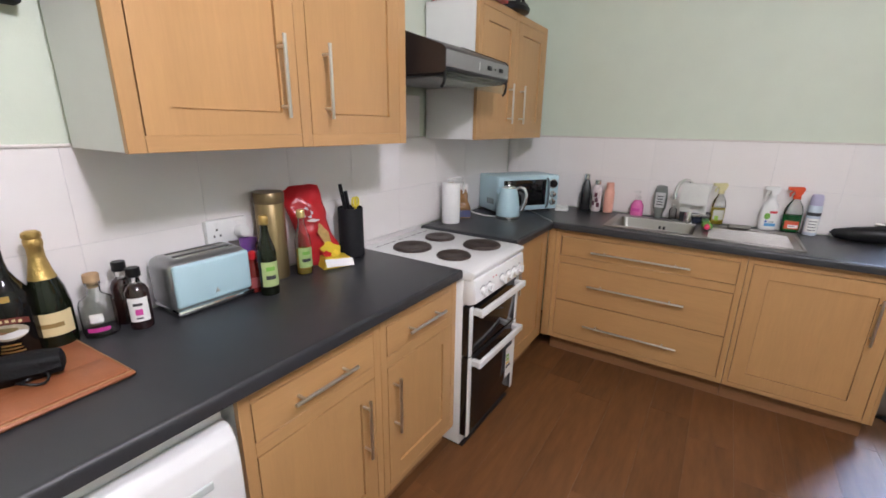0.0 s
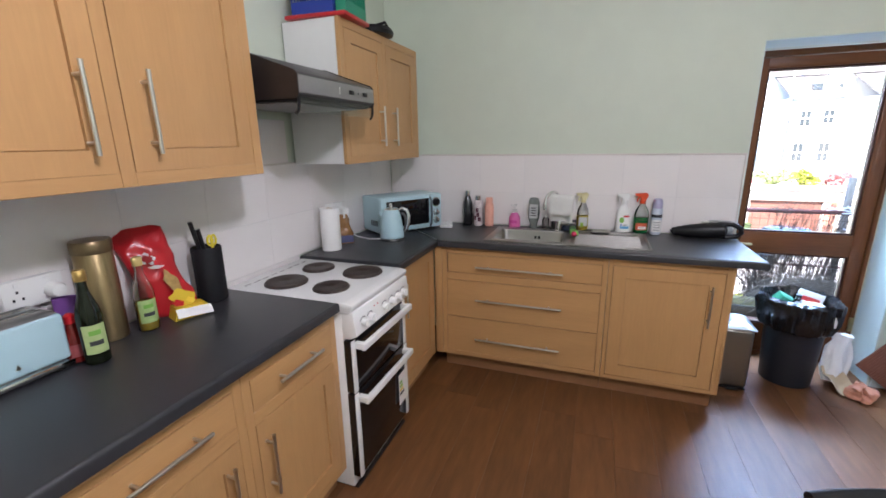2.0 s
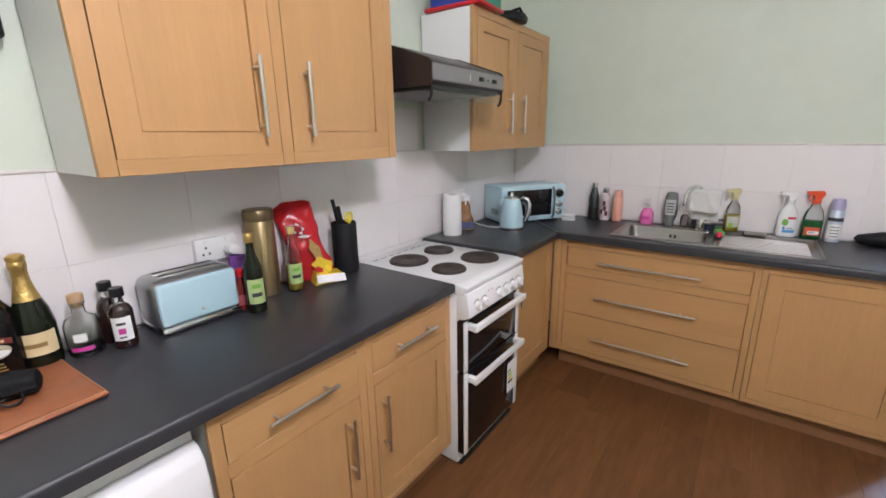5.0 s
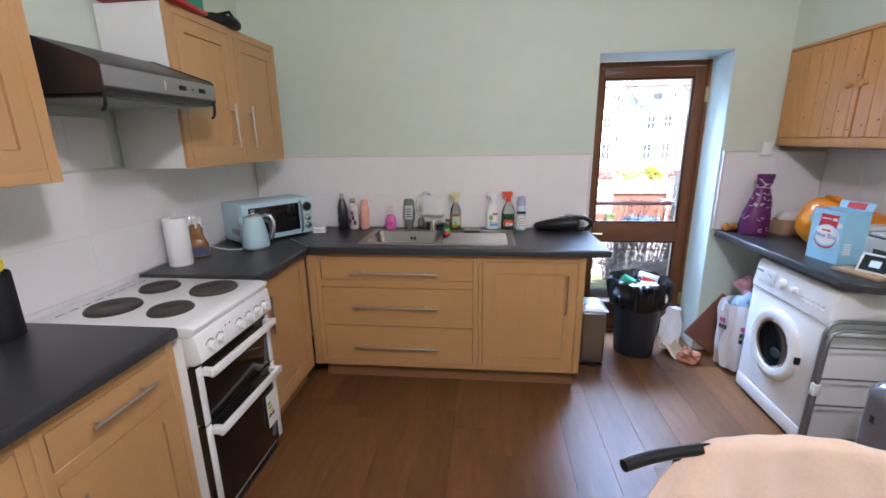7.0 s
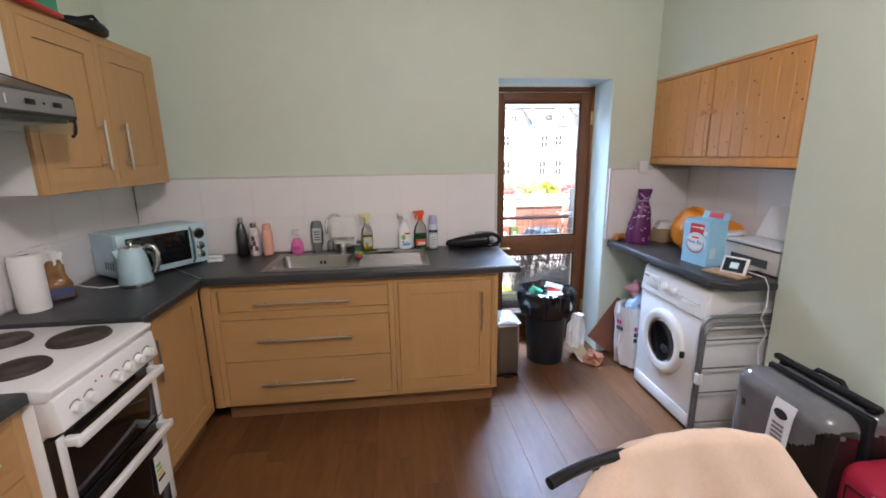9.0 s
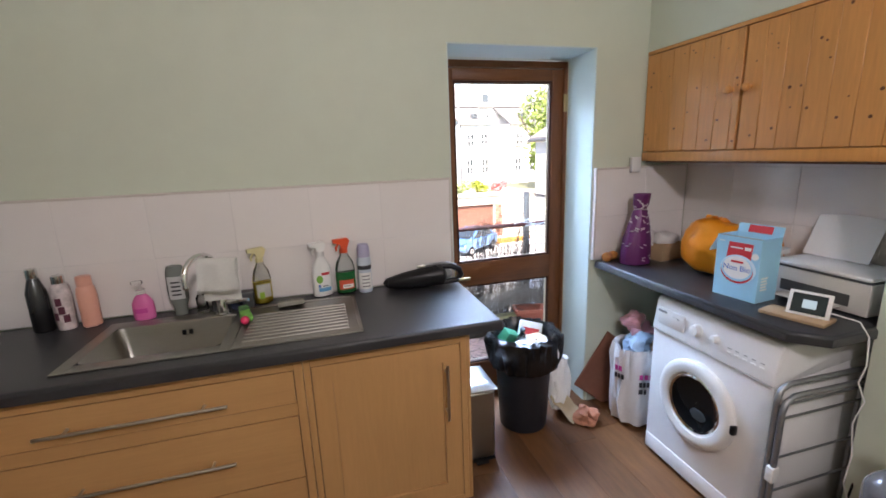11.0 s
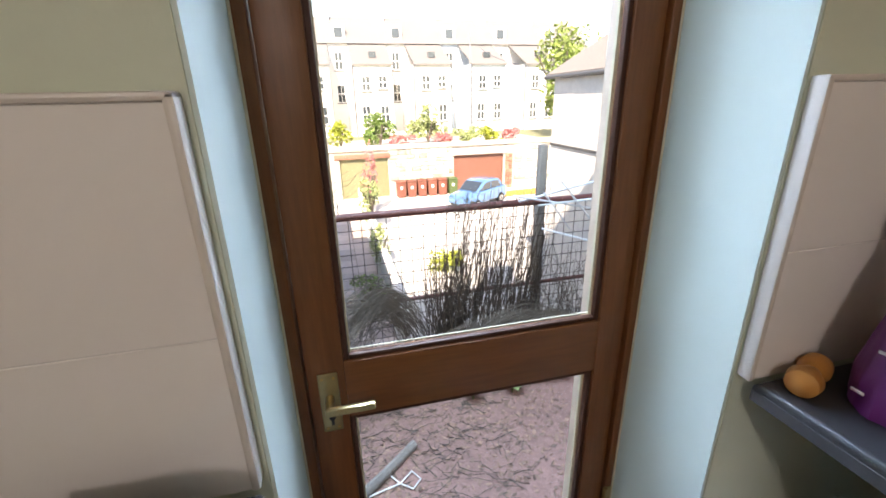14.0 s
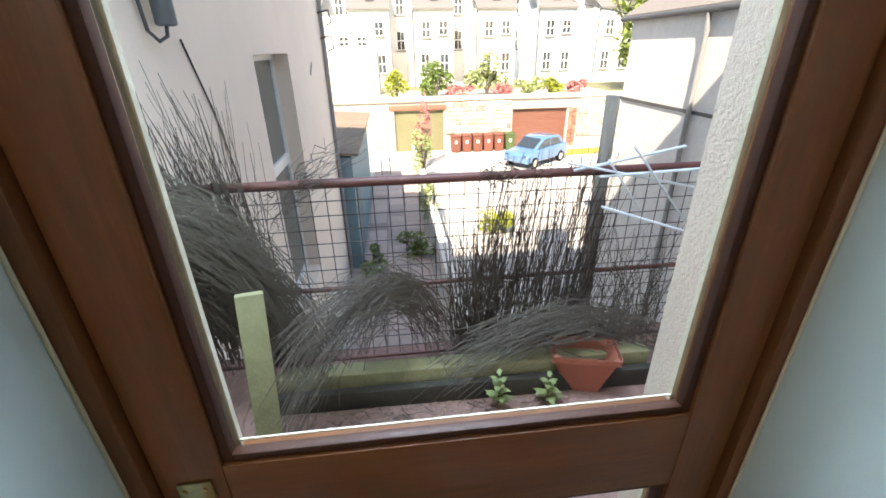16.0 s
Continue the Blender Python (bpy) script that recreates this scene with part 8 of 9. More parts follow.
tube(bm, [(0.085, 0, 0.02), (0.08, -0.02, -0.06), (0.06, -0.10, -0.09), (0.03, -0.15, -0.03), (0.02, -0.16, 0.2), (0.015, -0.16, 0.6)], 0.012, 8)
part("cable", bm, DARKGREY, l)
bm = N()
tube(bm, [(XN + 0.012, 7.0, 1.45), (XN + 0.012, 7.3, 0.9), (XN + 0.012, 7.5, 0.3), (XN + 0.012, 7.62, -0.4)], 0.008, 6)
single("wall_cable", bm, BLACK, Matrix(), "thin dark cable down the rendered wall", "cable")
bm = N()
box(bm, 0, 0.012, -0.16, 0.16, -0.03, 0.03)
single("wall_bracket", bm, DARKGREY, pose(XN, 12.4, 1.05, 35, 0, 0), "small dark bracket on the rendered wall", "bracket")

# ---- outside: yard, lane and garages ----
GRAVEL = mat("pale_concrete_ground", (0.50, 0.48, 0.44), 0.9, noise_scale=0.9, var=0.18, big=0.2, bump=0.3, bump_scale=20)
bm = N()
box(bm, -150, 150, -60, 300, G0 - 0.4, G0)
single("ground", bm, GRAVEL, Matrix(), "pale concrete yard and lane behind the houses", "ground", kind="structure")
PAVE = mat("pinkish_paving_slab", (0.46, 0.38, 0.34), 0.9, noise_scale=6, var=0.2, per_object=0.3, bump=0.3)
pv = single("pavement", box(N(), 0.66, 2.64, 8.0, 25.0, G0, G0 + 0.02), mat("path_bed", (0.20, 0.17, 0.14), 0.9, noise_scale=10, var=0.2), Matrix(), "garden path of pinkish concrete slabs", "path", kind="structure")
bm = N()
box(bm, 0.01, 0.64, 0.01, 0.64, 0, 0.045, 0.01, 1)
slab_me = solid("slab", bm, PAVE)
rnd = random.Random(21)
for j in range(26):
    for i in range(3):
        o = new("slab", slab_me)
        o.parent = pv
        o.matrix_local = pose(0.67 + i * 0.655, 8.0 + j * 0.655, G0 + 0.012 + rnd.uniform(0, 0.006))
WHITEWALL = mat("whitewashed_low_wall", (0.70, 0.68, 0.62), 0.9, noise_scale=3, var=0.15, big=0.15, bump=0.5, bump_scale=20)
bm = N()
box(bm, 2.78, 3.06, 8.5, 28.8, G0, G0 + 0.85, 0.04)
single("garden_wall", crumple(bm, 0.03, 2), WHITEWALL, Matrix(), "low whitewashed wall along the garden path", "wall", kind="structure")
shrub(2.2, 15.0, G0, 0.6, 0.5, 0.45, 700, 31, 0.06, LEAF, "low green shrub beside the path")
shrub(0.95, 14.2, G0, 0.45, 0.6, 0.40, 600, 37, 0.06, LEAF, "green shrub against the rendered wall")
shrub(4.85, 16.4, G0, 0.75, 0.6, 0.45, 900, 32, 0.07, LEAF_Y, "bright yellow-green shrub in the yard")
shrub(2.9, 17.5, G0 + 0.3, 0.4, 0.9, 0.8, 600, 33, 0.06, LEAF_P, "straggling weeds on the low wall")
shrub(3.0, 22.5, G0 + 0.4, 0.5, 1.2, 1.2, 700, 34, 0.07, LEAF_P, "tall straggling weeds on the low wall")
shrub(3.3, 25.5, G0 + 0.2, 0.5, 0.6, 1.7, 700, 35, 0.07, BLOOM, "tall pink-flowered weed beside the wall")

# lean-to shed beyond the wing
s = thing("lean_to_shed", pose(0, 0, 0), "lean-to shed with a brown felt roof and blue wall", "shed")
bm = N()
box(bm, -1.6, 0.62, 14.45, 22.0, G0, -1.15)
part("wall", bm, mat("blue_grey_boards", (0.16, 0.26, 0.30), 0.7, noise_scale=8, var=0.2, stretch=(1, 6, 1)), s)
bm = N()
prism(bm, [(-1.7, -0.95), (0.80, -1.12), (0.80, -1.04), (-1.7, -0.87)], 1, 14.42, 22.2)
part("roof", bm, mat("brown_mossy_felt", (0.20, 0.155, 0.11), 0.95, noise_scale=3, var=0.35, big=0.3, bump=0.4, bump_scale=8), s)
bm = N()
box(bm, 0.62, 0.625, 15.0, 16.2, G0 + 0.1, G0 + 2.2)
part("door", bm, mat("grey_door_boards", (0.16, 0.17, 0.18), 0.7, noise_scale=8, var=0.2), s)
l = thing("ladder", pose(1.05, 24.2, G0, -12, 0, 0), "old wooden ladder leaning at the lane", "ladder")
for x in (0, 0.42):
    bm = N()
    box(bm, x - 0.03, x + 0.03, -0.02, 0.02, 0, 2.4)
    part("stile", bm, OLDWOOD, l)
for i in range(8):
    bm = N()
    cyl(bm, (0, 0, 0.25 + i * 0.28), (0.42, 0, 0.25 + i * 0.28), 0.02, seg=8)
    part("rung", bm, OLDWOOD, l)

# garage wall
STONE = mat("limestone_rubble", (0.42, 0.38, 0.31), 0.95, noise_scale=1.6, var=0.45, big=0.25, bump=1.0, bump_scale=5, per_object=0.5)
MORTAR = mat("pale_mortar", (0.38, 0.35, 0.30), 0.95, noise_scale=3, var=0.2)
BRICK = mat("red_brick", (0.30, 0.13, 0.085), 0.9, noise_scale=6, var=0.3, per_object=0.35)
GY = 29.5
gw = thing("garage_wall", pose(0, GY, 0), "rubble stone garage wall with two roller doors", "wall")
D1, D2 = (9.05, 12.5, -2.05), (1.85, 4.8, -1.95)
bm = N()
for x0, x1, z0, z1 in ((-3.0, D2[0], G0, -1.25), (D2[1], D1[0], G0, -1.25), (D1[1], 16.5, G0, -1.25), (D2[0], D2[1], D2[2], -1.25), (D1[0], D1[1], D1[2], -1.25)):
    box(bm, x0, x1, 0.05, 0.6, z0, z1)
part("backing", bm, MORTAR, gw, smooth=0)
bm = N()
box(bm, -3.0, 16.5, 0.6, 7.0, G0, -1.45)
part("roof_deck", bm, MORTAR, gw)
rnd = random.Random(13)
stone_me = []
for k in range(6):
    bm = N()
    box(bm, -0.5, 0.5, -0.5, 0.5, -0.5, 0.5, 0.14, 2)
    stone_me.append(solid("stone", crumple(bm, 0.10, 2.2, k * 2.0), STONE))


def stones(x0, x1, z0, z1):
    z = z0
    while z < z1 - 0.08:
        h = min(rnd.uniform(0.20, 0.34), z1 - z)
        x = x0
        while x < x1 - 0.1:
            wd = min(rnd.uniform(0.28, 0.62), x1 - x)
            o = new("stone", rnd.choice(stone_me))
            o.parent = gw
            o.matrix_local = Matrix.Translation((x + wd / 2, 0.04, z + h / 2)) @ Matrix.Diagonal((wd * 0.96, 0.16, h * 0.94, 1))
            x += wd
        z += h


stones(D2[1] + 0.1, D1[0] - 0.1, -3.4, -1.5)
stones(D1[1] + 0.75, 16.0, -3.8, -1.5)
for x0, x1, zt in (D1, D2):
    colr = mat("brown_roller_door", (0.20, 0.085, 0.055), 0.5, noise_scale=6, var=0.1) if x0 > 5 else mat("olive_roller_door", (0.20, 0.19, 0.10), 0.55, noise_scale=6, var=0.15)
    bm = N()
    box(bm, x0, x1, 0.22, 0.26, G0, zt)
    d_ = part("roller_door", bm, colr, gw)
    for i in range(22):
        bm = N()
        z = G0 + (zt - G0) * i / 22
        box(bm, x0, x1, 0.195, 0.219, z + 0.012, z + (zt - G0) / 22 - 0.012, 0.008, 1)
        part("slat", bm, colr, d_)
    bm = N()
    box(bm, x0 - 0.3, x1 + 0.3, -0.03, 0.2, zt + 0.002, zt + 0.30, 0.02)
    part("lintel", bm, BRICK if x0 < 5 else MORTAR, gw)
bm = N()
box(bm, -3.0, 16.5, -0.10, 0.65, -1.45, -1.22, 0.03)
part("coping", crumple(bm, 0.03, 3), STONE, gw, "uneven stone coping")
for i in range(9):
    for j in range(2):
        bm = N()
        box(bm, D1[1] + 0.12 + j * 0.26, D1[1] + 0.36 + j * 0.26, -0.04, 0.05, G0 + i * 0.26, G0 + i * 0.26 + 0.23, 0.01, 1)
        part("brick", bm, BRICK, gw)
# wheelie bins
BINBROWN = mat("brown_bin_plastic", (0.16, 0.055, 0.035), 0.5, noise_scale=10, var=0.1, per_object=0.2)


def wheelie(x, m, label):
    b = thing("wheelie_bin", pose(x, GY - 0.75, G0), label, "wheelie bin", "wheelie bins by the garages")
    bm = N()
    prism(bm, [(-0.24, 0.05), (0.24, 0.05), (0.29, 0.95), (-0.29, 0.95)], 1, 0.0, 0.55)
    part("body", bm, m, b)
    bm = N()
    box(bm, -0.30, 0.30, -0.04, 0.60, 0.952, 1.05, 0.03)
    part("lid", bm, m, b)
    bm = N()
    box(bm, -0.07, 0.07, -0.006, 0.004, 0.55, 0.72)
    part("sticker", bm, PAPER, b)
    for x_ in (-0.22, 0.22):
        bm = N()
        cyl(bm, (x_ - 0.03, 0.5, 0.10), (x_ + 0.03, 0.5, 0.10), 0.10, seg=14)
        part("wheel", bm, BLACK, b)
    return b


w0 = wheelie(5.45, BINBROWN, "brown wheelie bin in a row by the garage")
for i in range(1, 5):
    copy_thing(w0, pose(5.45 + i * 0.66, GY - 0.75, G0))
wheelie(8.78, mat("green_bin_plastic", (0.06, 0.09, 0.03), 0.5, noise_scale=10, var=0.1), "dark green wheelie bin at the row's end")


def car():
    c = thing("car", pose(9.40, 25.7, G0, 0, 0, 36), "small light blue hatchback parked in the yard", "car")
    paint = mat("light_blue_car_paint", (0.10, 0.21, 0.38), 0.2, 0.2, noise_scale=6, var=0.04, coat=0.8)
    dark = mat("car_glass", (0.03, 0.04, 0.05), 0.05, coat=0.5)
    bm = N()
    prism(bm, [(-1.80, 0.30), (-1.84, 0.62), (-1.70, 0.80), (-0.85, 0.94), (1.75, 0.98), (1.84, 0.75), (1.82, 0.30)], 1, -0.80, 0.80)
    bmesh.ops.bevel(bm, geom=bm.edges[:], offset=0.09, segments=4, affect="EDGES", profile=0.5)
    part("body", bm, paint, c)
    bm = N()
    prism(bm, [(-1.05, 0.90), (-0.35, 1.40), (0.15, 1.48), (1.10, 1.44), (1.70, 0.95)], 1, -0.68, 0.68)
    bmesh.ops.bevel(bm, geom=bm.edges[:], offset=0.10, segments=4, affect="EDGES", profile=0.5)
    part("roof", bm, paint, c)
    for s_ in (-1, 1):
        for pts in ([(-0.80, 0.98), (-0.30, 1.34), (0.22, 1.38), (0.22, 0.98)], [(0.30, 0.98), (0.30, 1.38), (0.98, 1.34), (1.28, 0.98)]):
            bm = N()
            prism(bm, pts, 1, s_ * 0.675, s_ * 0.692)
            part("side_window", bm, dark, c)
    bm = N()
    prism(bm, [(-0.98, 0.97), (-0.40, 1.39), (-0.42, 1.41), (-1.02, 0.99)], 1, -0.55, 0.55)
    part("windscreen", bm, dark, c)
    bm = N()
    prism(bm, [(1.62, 1.02), (1.20, 1.38), (1.22, 1.40), (1.66, 1.03)], 1, -0.55, 0.55)
    part("rear_window", bm, dark, c)
    for x in (-1.18, 1.18):
        for y in (-0.74, 0.74):
            bm = N()
            cyl(bm, (x, y - 0.09, 0.29), (x, y + 0.09, 0.29), 0.29, seg=24)
            t = part("tyre", bm, BLACK_MATT, c)
            bm = N()
            cyl(bm, (x, y - 0.095, 0.29), (x, y + 0.095, 0.29), 0.18, seg=20)
            part("hub", bm, NICKEL, t)
    for y in (-0.55, 0.55):
        bm = N()
        ball(bm, (-1.77, y, 0.66), 0.13, 0.5, 1, 0.8)
        part("headlight", bm, CLEAR, c)
    return c


car()

# terrace garden on the garage roofs
for k, (x, y, rx, rz, n, size, m_, lab) in enumerate((
        (2.1, 31.2, 0.75, 0.85, 900, 0.10, LEAF_Y, "yellow-green garden shrub above the garages"),
        (4.6, 31.4, 1.0, 1.25, 1500, 0.11, LEAF, "tall rounded green garden shrub"),
        (7.9, 31.8, 1.35, 1.25, 1700, 0.11, LEAF_P, "large pale green garden shrub"),
        (6.0, 30.6, 0.9, 0.45, 800, 0.08, BLOOM, "pink flowering plants spilling over the wall"),
        (8.3, 30.4, 1.0, 0.42, 800, 0.08, BLOOM, "pinkish flowering plants on the wall top"),
        (10.4, 30.7, 1.0, 0.62, 1000, 0.09, LEAF_P, "white-flowering shrub on the wall top"),
        (11.8, 30.9, 1.0, 0.60, 1000, 0.09, LEAF_Y, "yellow-green spreading shrub on the wall top"),
        (13.4, 30.9, 0.9, 0.45, 800, 0.09, BLOOM, "red flowering plants on the wall top"))):
    shrub(x, y, -1.40, rx, 0.7, rz, n, 50 + k, size, m_, lab)

# ---- outside: right-hand building ----
PEBBLE = mat("pebbledash", (0.62, 0.60, 0.56), 0.95, noise_scale=38, var=0.35, big=0.15, bump=1.0, bump_scale=45)
h = thing("pebbledash_house", Matrix(), "pebbledashed house with a slate roof and downpipe", "house")
bm = N()
box(bm, 7.0, 16.0, 2.0, 13.1, G0, 1.86)
part("wall", bm, PEBBLE, h)
bm = N()
prism(bm, [(6.93, 1.84), (6.93, 1.94), (11.5, 4.6), (16.25, 1.94), (16.25, 1.84)], 1, 1.8, 13.4)
part("roof", bm, mat("grey_brown_slate", (0.17, 0.155, 0.14), 0.8, noise_scale=5, var=0.3, stretch=(1, 4, 4), bump=0.4, bump_scale=12), h)
bm = N()
tube(bm, [(6.90, 1.8, 1.86), (6.90, 13.4, 1.86)], 0.05, 10)
part("gutter", bm, DARKGREY, h)
bm = N()
tube(bm, [(6.90, 10.6, 1.82), (6.93, 10.6, 1.55), (6.93, 10.6, G0)], 0.045, 10)
part("downpipe", bm, GREY, h)
bm = N()
box(bm, 6.975, 7.0, 2.0, 13.12, 0.24, 0.30)
part("drip_course", bm, DARKGREY, h)
bm = N()
box(bm, 0, 2.6, -0.05, 0.05, 0, 0.35, 0.02)
single("timber_stack", bm, mat("orange_timber", (0.50, 0.24, 0.05), 0.7, noise_scale=10, var=0.2), pose(11.6, 27.0, G0 + 0.0, 0, 0, 5), "stack of orange-brown timber by the garages", "timber")

# ---- outside: terrace across the lane ----
WHITEHOUSE = mat("white_painted_render", (0.76, 0.75, 0.71), 0.85, noise_scale=0.7, var=0.06, big=0.06, bump=0.1, bump_scale=8)
# bluish shade on one white house, put into its render colour
SHADEDHOUSE = mat("white_render_shade_tint", (0.62, 0.69, 0.73), 0.85, noise_scale=0.7, var=0.06)
SLATE = mat("grey_slate_roof", (0.155, 0.145, 0.135), 0.8, noise_scale=3, var=0.25, stretch=(1, 5, 5), bump=0.4, bump_scale=6)
WGLASS = mat("far_window_glass", (0.05, 0.06, 0.065), 0.08, coat=0.5, noise_scale=1, var=0.5)
HG = -2.2


def sash(parent, x, y, z, w, h):
    """A sash window set on a wall that faces -y."""
    bm = N()
    for a, b, c, e in ((x - w / 2, x - w / 2 + 0.09, z, z + h), (x + w / 2 - 0.09, x + w / 2, z, z + h), (x - w / 2, x + w / 2, z, z + 0.09), (x - w / 2, x + w / 2, z + h - 0.09, z + h), (x - w / 2, x + w / 2, z + h / 2 - 0.05, z + h / 2 + 0.05), (x - 0.03, x + 0.03, z, z + h)):
        box(bm, a, b, y - 0.05, y + 0.03, c, e)
    wn_ = part("window", bm, WHITE_PLASTIC, parent, smooth=0)
    bm = N()
    box(bm, x - w / 2 + 0.05, x + w / 2 - 0.05, y - 0.02, y + 0.01, z + 0.05, z + h - 0.05)
    part("pane", bm, WGLASS, wn_)
    bm = N()
    box(bm, x - w / 2 - 0.1, x + w / 2 + 0.1, y - 0.14, y, z - 0.12, z - 0.01)
    part("sill", bm, parent.children[0].data.materials[0], wn_)


def terrace_house(x, w, colour, seed, label):
    rnd = random.Random(seed)
    h = thing("terrace_house", Matrix(), label, "house", "terrace across the lane")
    y0 = 55.0
    bm = N()
    box(bm, x, x + w, y0, y0 + 9, HG, 7.4)
    part("wall", bm, colour, h)
    bm = N()
    prism(bm, [(y0 - 0.35, 7.3), (y0 + 4.5, 10.6), (y0 + 9.3, 7.3)], 0, x - 0.02, x + w + 0.02)
    rf = part("roof", bm, SLATE, h)
    bm = N()
    box(bm, x + w - 0.8, x + w + 0.5, y0 + 3.6, y0 + 5.2, 8.2, 11.9)
    part("chimney", bm, colour, rf)
    bm = N()
    box(bm, x + 0.6, x + 2.0, y0 + 0.6, y0 + 2.6, 7.4, 9.3)
    dm = part("dormer", bm, colour, rf)
    bm = N()
    box(bm, x + 0.85, x + 1.75, y0 + 0.56, y0 + 0.6, 8.0, 9.0)
    part("dormer_pane", bm, WGLASS, dm)
    # rear wing
    wx = x + w * 0.36
    ww = w * 0.62
    bm = N()
    box(bm, wx, wx + ww, y0 - 5.0, y0 - 0.01, HG, 4.9)
    part("wing_wall", bm, colour, h)
    bm = N()
    prism(bm, [(y0 - 5.25, 4.75), (y0 - 5.25, 4.90), (y0, 7.30), (y0, 7.10)], 0, wx - 0.12, wx + ww + 0.12)
    rw = part("wing_roof", bm, SLATE, h)
    bm = N()
    box(bm, wx + ww * 0.45, wx + ww * 0.45 + 0.7, y0 - 3.9, y0 - 3.3, 5.6, 6.15)
    part("skylight", bm, WGLASS, rw)
    yw = y0 - 5.0
    sash(h, wx + ww * 0.30, yw, 2.3, 0.95, 1.5)
    sash(h, wx + ww * 0.74, yw, 2.5, 0.95, 1.3)
    sash(h, wx + ww * 0.26, yw, -0.9, 0.95, 1.8)
    sash(h, wx + ww * 0.76, yw, -0.9, 0.95, 1.8)
    sash(h, x + w * 0.17, y0, 4.6, 0.95, 1.9)
    sash(h, x + w * 0.17, y0, 1.2, 0.95, 1.9)
    bm = N()
    tube(bm, [(wx - 0.08, yw - 0.06, HG), (wx - 0.08, yw - 0.06, 4.8)], 0.06, 8)
    part("downpipe", bm, DARKGREY, h)
    bm = N()
    box(bm, x + w * 0.26, x + w * 0.26 + 0.02, y0 - 0.03, y0, HG, HG + 2.0)
    part("door", bm, BRICK, h)
    return h


xs = -10.5
for k, (w_, col_) in enumerate(((6.3, WHITEHOUSE), (6.3, WHITEHOUSE), (6.3, WHITEHOUSE), (6.3, WHITEHOUSE), (6.3, SHADEDHOUSE), (6.3, WHITEHOUSE), (6.3, WHITEHOUSE))):
    terrace_house(xs, w_, col_, k, "white painted terraced house tinted blue for its shade, rear side" if col_ is SHADEDHOUSE else "white painted terraced house with slate roofs, rear side")
    xs += w_ + 0.02
# stone outbuilding and back gardens
o = thing("outbuilding", Matrix(), "white outbuilding over a rubble stone wall", "outbuilding")
bm = N()
box(bm, -6.0, 1.0, 34.0, 40.0, G0, 1.1)
part("wall", bm, STONE, o)
bm = N()
box(bm, -6.0, 0.9, 36.0, 40.0, 1.1, 3.4)
part("upper_wall", bm, WHITEHOUSE, o)
for x in (-1.2, 0.0):
    sash(o, x, 36.0, 1.5, 0.8, 0.7)
bm = N()
box(bm, -30, 45, 36.6, 50.0, G0, HG)
single("garden_terrace", bm, mat("rough_garden_ground", (0.16, 0.16, 0.08), 0.95, noise_scale=1.0, var=0.4), Matrix(), "raised back gardens below the terrace", "garden", kind="structure")


def tree(x, y, z, h, r, seed, label):
    t = thing("tree", pose(x, y, z), label, "tree")
    bm = N()
    cyl(bm, (0, 0, 0), (0.1, 0, h * 0.45), 0.28, 0.16, seg=12)
    rnd = random.Random(seed)
    for k in range(6):
        a = k * 1.05
        tube(bm, [(0.08, 0, h * (0.25 + 0.04 * k)), (0.5 * r * math.cos(a), 0.5 * r * math.sin(a), h * 0.55), (0.8 * r * math.cos(a), 0.8 * r * math.sin(a), h * 0.75)], 0.07, 6)
    part("trunk", bm, BARK, t)
    bm = N()
    leaf_cloud(bm, 5200, seed, (0, 0, h * 0.62), (r, r, h * 0.42), 0.20, 16)
    part("crown", bm, leaf_mat("tree_leaves", (0.16, 0.22, 0.045)), t, smooth=0)
    return t


tree(22.6, 40.0, HG, 9.4, 3.6, 77, "leafy green tree beyond the pebbledashed house")
bm = N()
A, B = Vector((15.5, 46.0, 7.0)), Vector((7.05, 13.2, 1.95))
tube(bm, [A.lerp(B, t) + Vector((0, 0, -0.5 * math.sin(math.pi * t))) for t in np.linspace(0, 1, 10)], 0.016, 5)
single("overhead_cable", bm, BLACK, Matrix(), "overhead cable running from the pole to the house", "cable")
p = thing("telegraph_pole", pose(15.5, 46.0, HG), "tall slim pole before the terrace", "pole")
bm = N()
cyl(bm, (0, 0, 0), (0, 0, 9.5), 0.09, 0.07, seg=10)
part("pole", bm, GREY, p)

# ---- floor planks and wall tiles ----
rnd = random.Random(11)
PW, PL = 0.196, 1.21
plank_meshes = {}
x = XW - 0.012
col = 0
while x < XA:
    y = YS - rnd.uniform(0, PL)
    wd = min(PW, XA - x)
    ymax = 3.79
    while y < ymax:
        a, b = max(y, YS), min(y + PL, ymax)
        if b - a > 0.02:
            key = (round(wd, 3), round(b - a, 3))
            if key not in plank_meshes:
                bm = N()
                box(bm, 0.0003, wd - 0.0003, 0.0003, b - a - 0.0003, -0.006, 0.0, 0.0006, 1)
                plank_meshes[key] = solid("plank", bm, FLOOR, 0)
            o = new("plank", plank_meshes[key])
            o.parent = floor
            o.matrix_local = pose(x, a, 0)
        y += PL
    x += PW
    col += 1

tile_meshes = {}


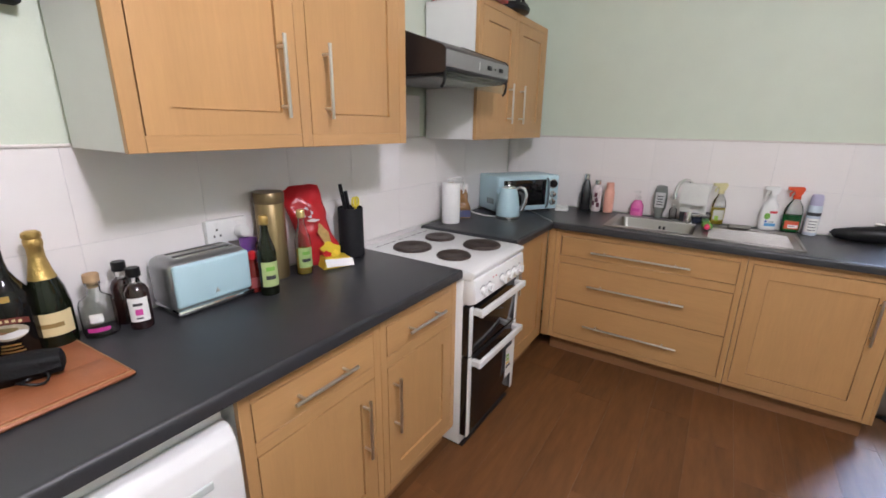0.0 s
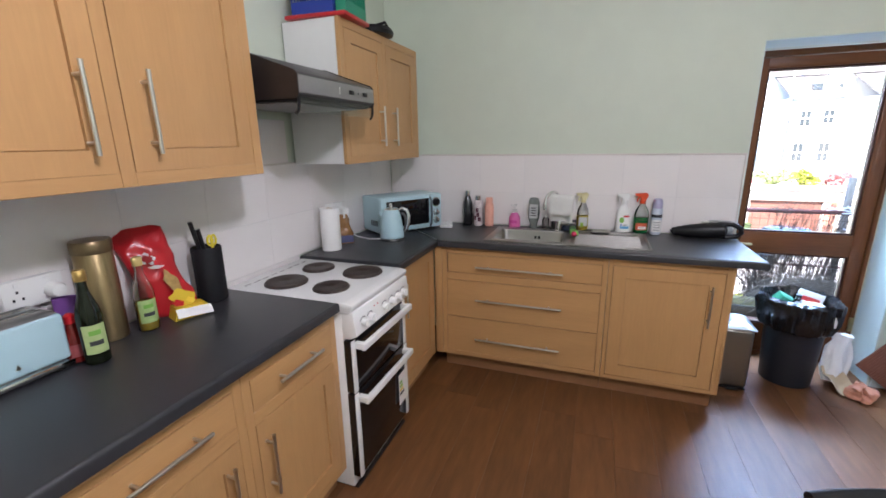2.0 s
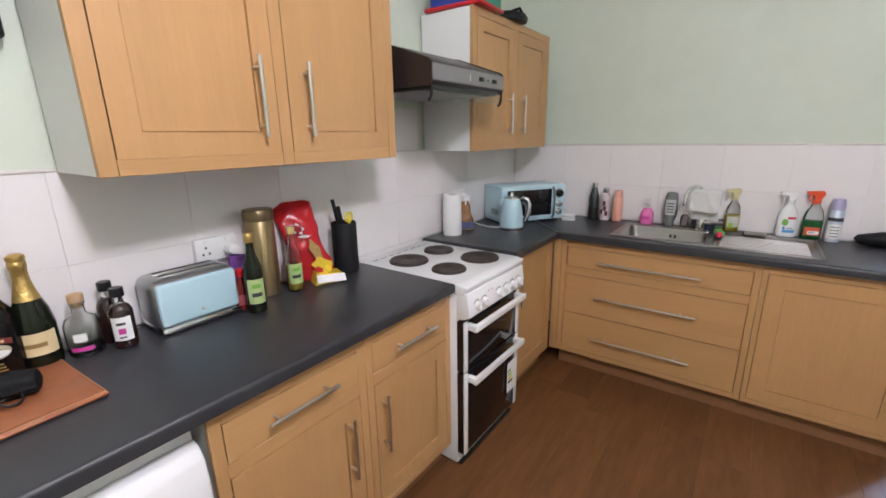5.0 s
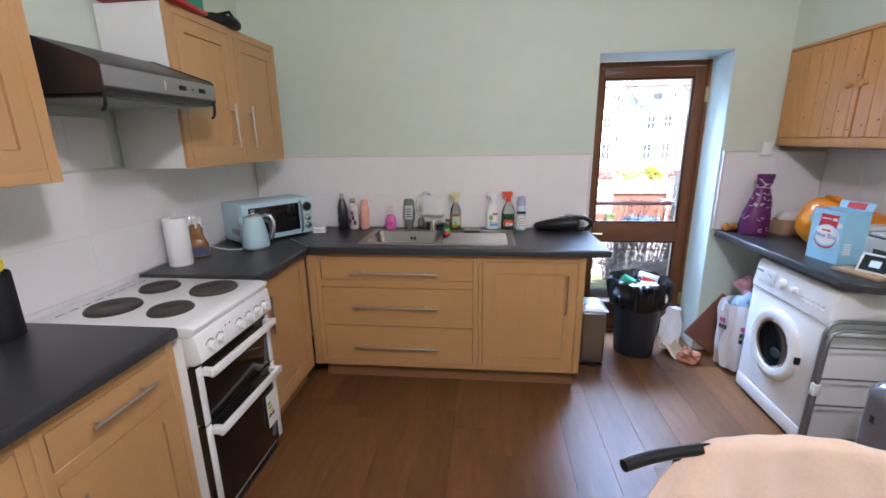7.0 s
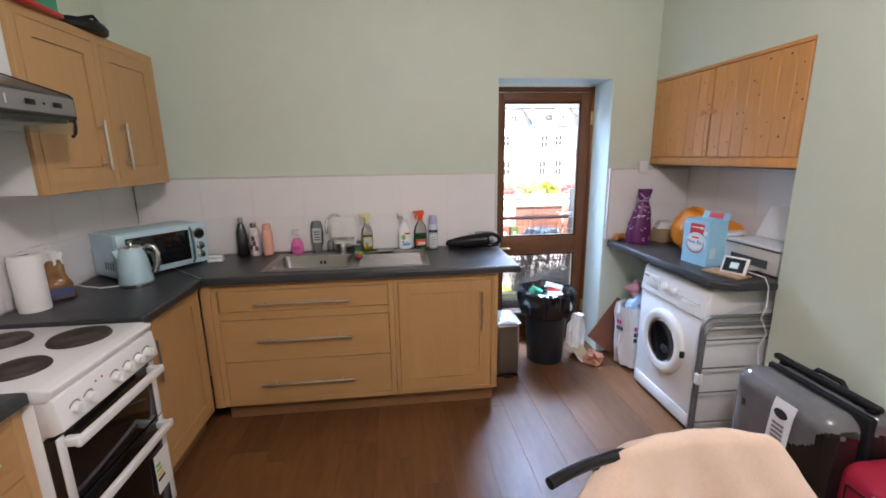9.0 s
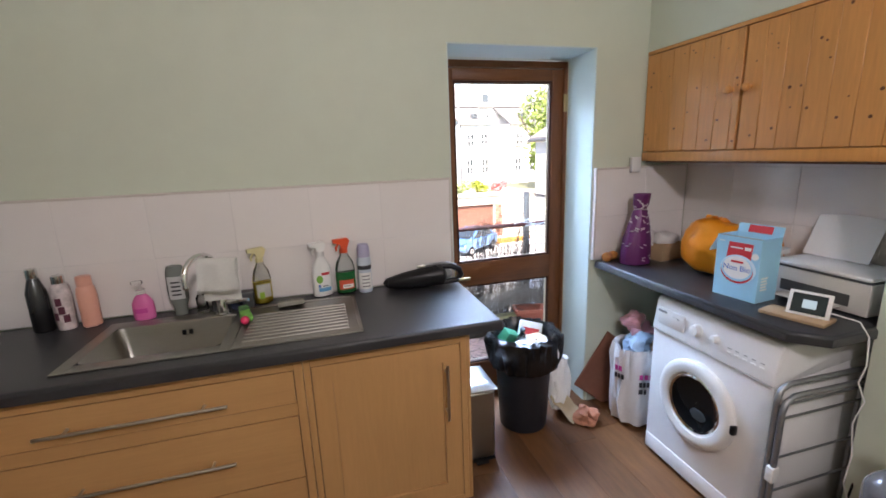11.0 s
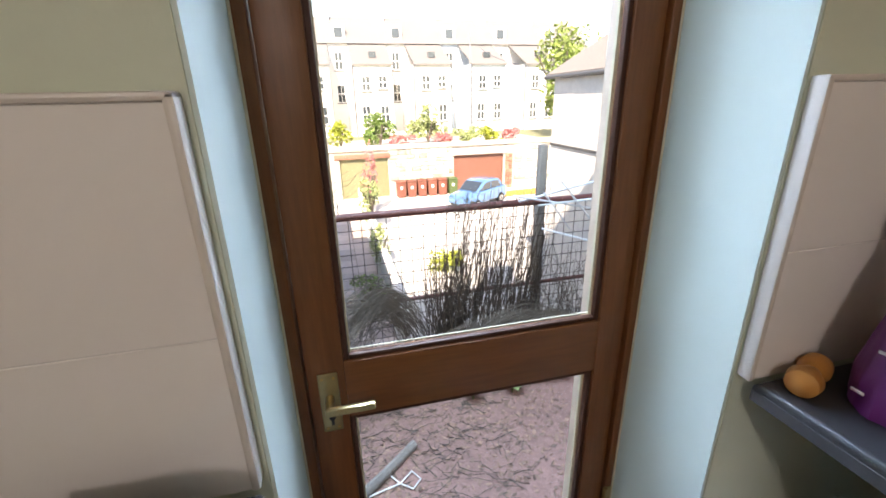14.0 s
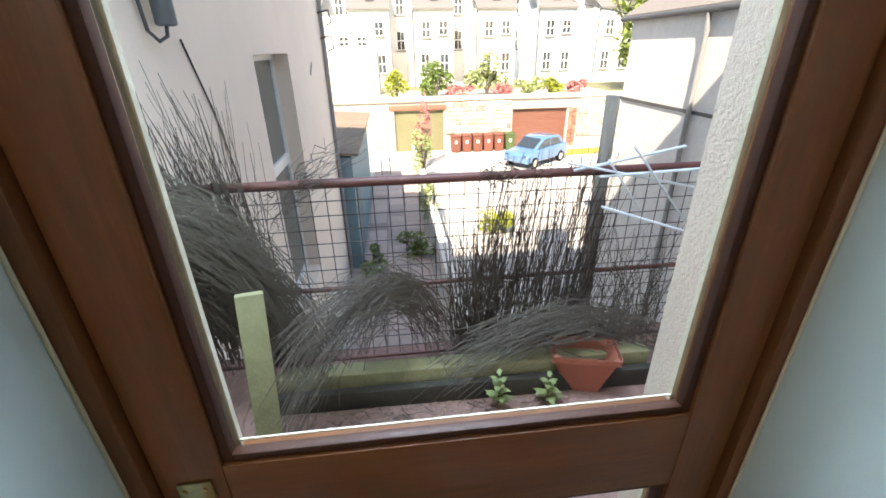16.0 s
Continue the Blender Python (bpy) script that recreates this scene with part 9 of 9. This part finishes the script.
def tiled_field(name, m, w, rows, joint0, tw, label, top_trim=True, side_trim=(), depth=0.012):
    """A field in its own xz plane, facing -y, on a grout bed; the joints start at joint0."""
    base = bmesh.new()
    z0, z1 = rows[0], rows[-1]
    box(base, 0.002, w - 0.002, 0.0016, depth - 0.0005, z0, z1)
    f = single(name, base, GROUT, m, label, "wall tiles", kind="structure")
    xs = [0.0] + [k for k in [joint0 + i * tw for i in range(-20, 40)] if 0.06 < k < w - 0.06] + [w]
    for za, zb in zip(rows, rows[1:]):
        for xa, xb in zip(xs, xs[1:]):
            key = (round(xb - xa, 4), round(zb - za, 4))
            if key not in tile_meshes:
                bm = N()
                box(bm, 0.0007, xb - xa - 0.0007, 0.0, 0.0045, 0.0007, zb - za - 0.0007, 0.0008, 1)
                tile_meshes[key] = solid("tile", bm, TILE)
            o = new("tile", tile_meshes[key])
            o.parent = f
            o.matrix_local = pose(xa, rnd.uniform(0, 0.0005), za)
    bm = N()
    if top_trim:
        box(bm, 0.0, w, -0.004, depth, z1, z1 + 0.010, 0.004)
    for xs_ in side_trim:
        box(bm, xs_ - 0.006, xs_ + 0.006, -0.004, depth, z0, z1 + 0.010, 0.004)
    if bm.verts:
        part("edge_trim", bm, mat("cream_tile_trim", (0.64, 0.59, 0.545), 0.35, noise_scale=30, var=0.06), f, "rounded cream plastic tile trim")
    else:
        bm.free()
    return f


ROWS2 = (CT + 0.002, 1.163, 1.432)
tiled_field("tiles_west", pose(XW, YS + 0.3, 0, 0, 0, 90), YW - 0.002 - YS - 0.3, ROWS2, 0.673 - YS - 0.3, 0.356, "large white glazed splashback tiles with grey joints")
tiled_field("tiles_hood", pose(XW + 0.0005, 1.716, 0, 0, 0, 90), 0.572, (1.442, 1.660), 0.370, 0.356, "white glazed tiles rising under the cooker hood", False)
tiled_field("tiles_cooker", pose(XW + 0.0005, 1.739, 0, 0, 0, 90), 0.560, (0.60, CT + 0.001), 0.347, 0.356, "white glazed tiles behind the cooker", False)
tiled_field("tiles_north", pose(XW + 0.002, YW, 0), 1.384 - XW - 0.002, ROWS2, 0.361 - XW - 0.002, 0.331, "large white glazed splashback tiles behind the sink", side_trim=(1.378 - XW - 0.002,), depth=0.0245)
tiled_field("tiles_alcove_side", pose(2.236, YW, 0), XA - 0.012 - 2.236, (CT + 0.002, 1.175, 1.440), 0.33, 0.331, "white glazed tiles in the recess beside the door", side_trim=(0.000,), depth=0.0245)
tiled_field("tiles_alcove_back", pose(XA - 0.012, YW - 0.001, 0, 0, 0, -90), YW - 0.001 - 2.348, (CT + 0.002, 1.175, 1.440, 1.470), 0.30, 0.331, "white glazed tiles on the back of the recess", False)
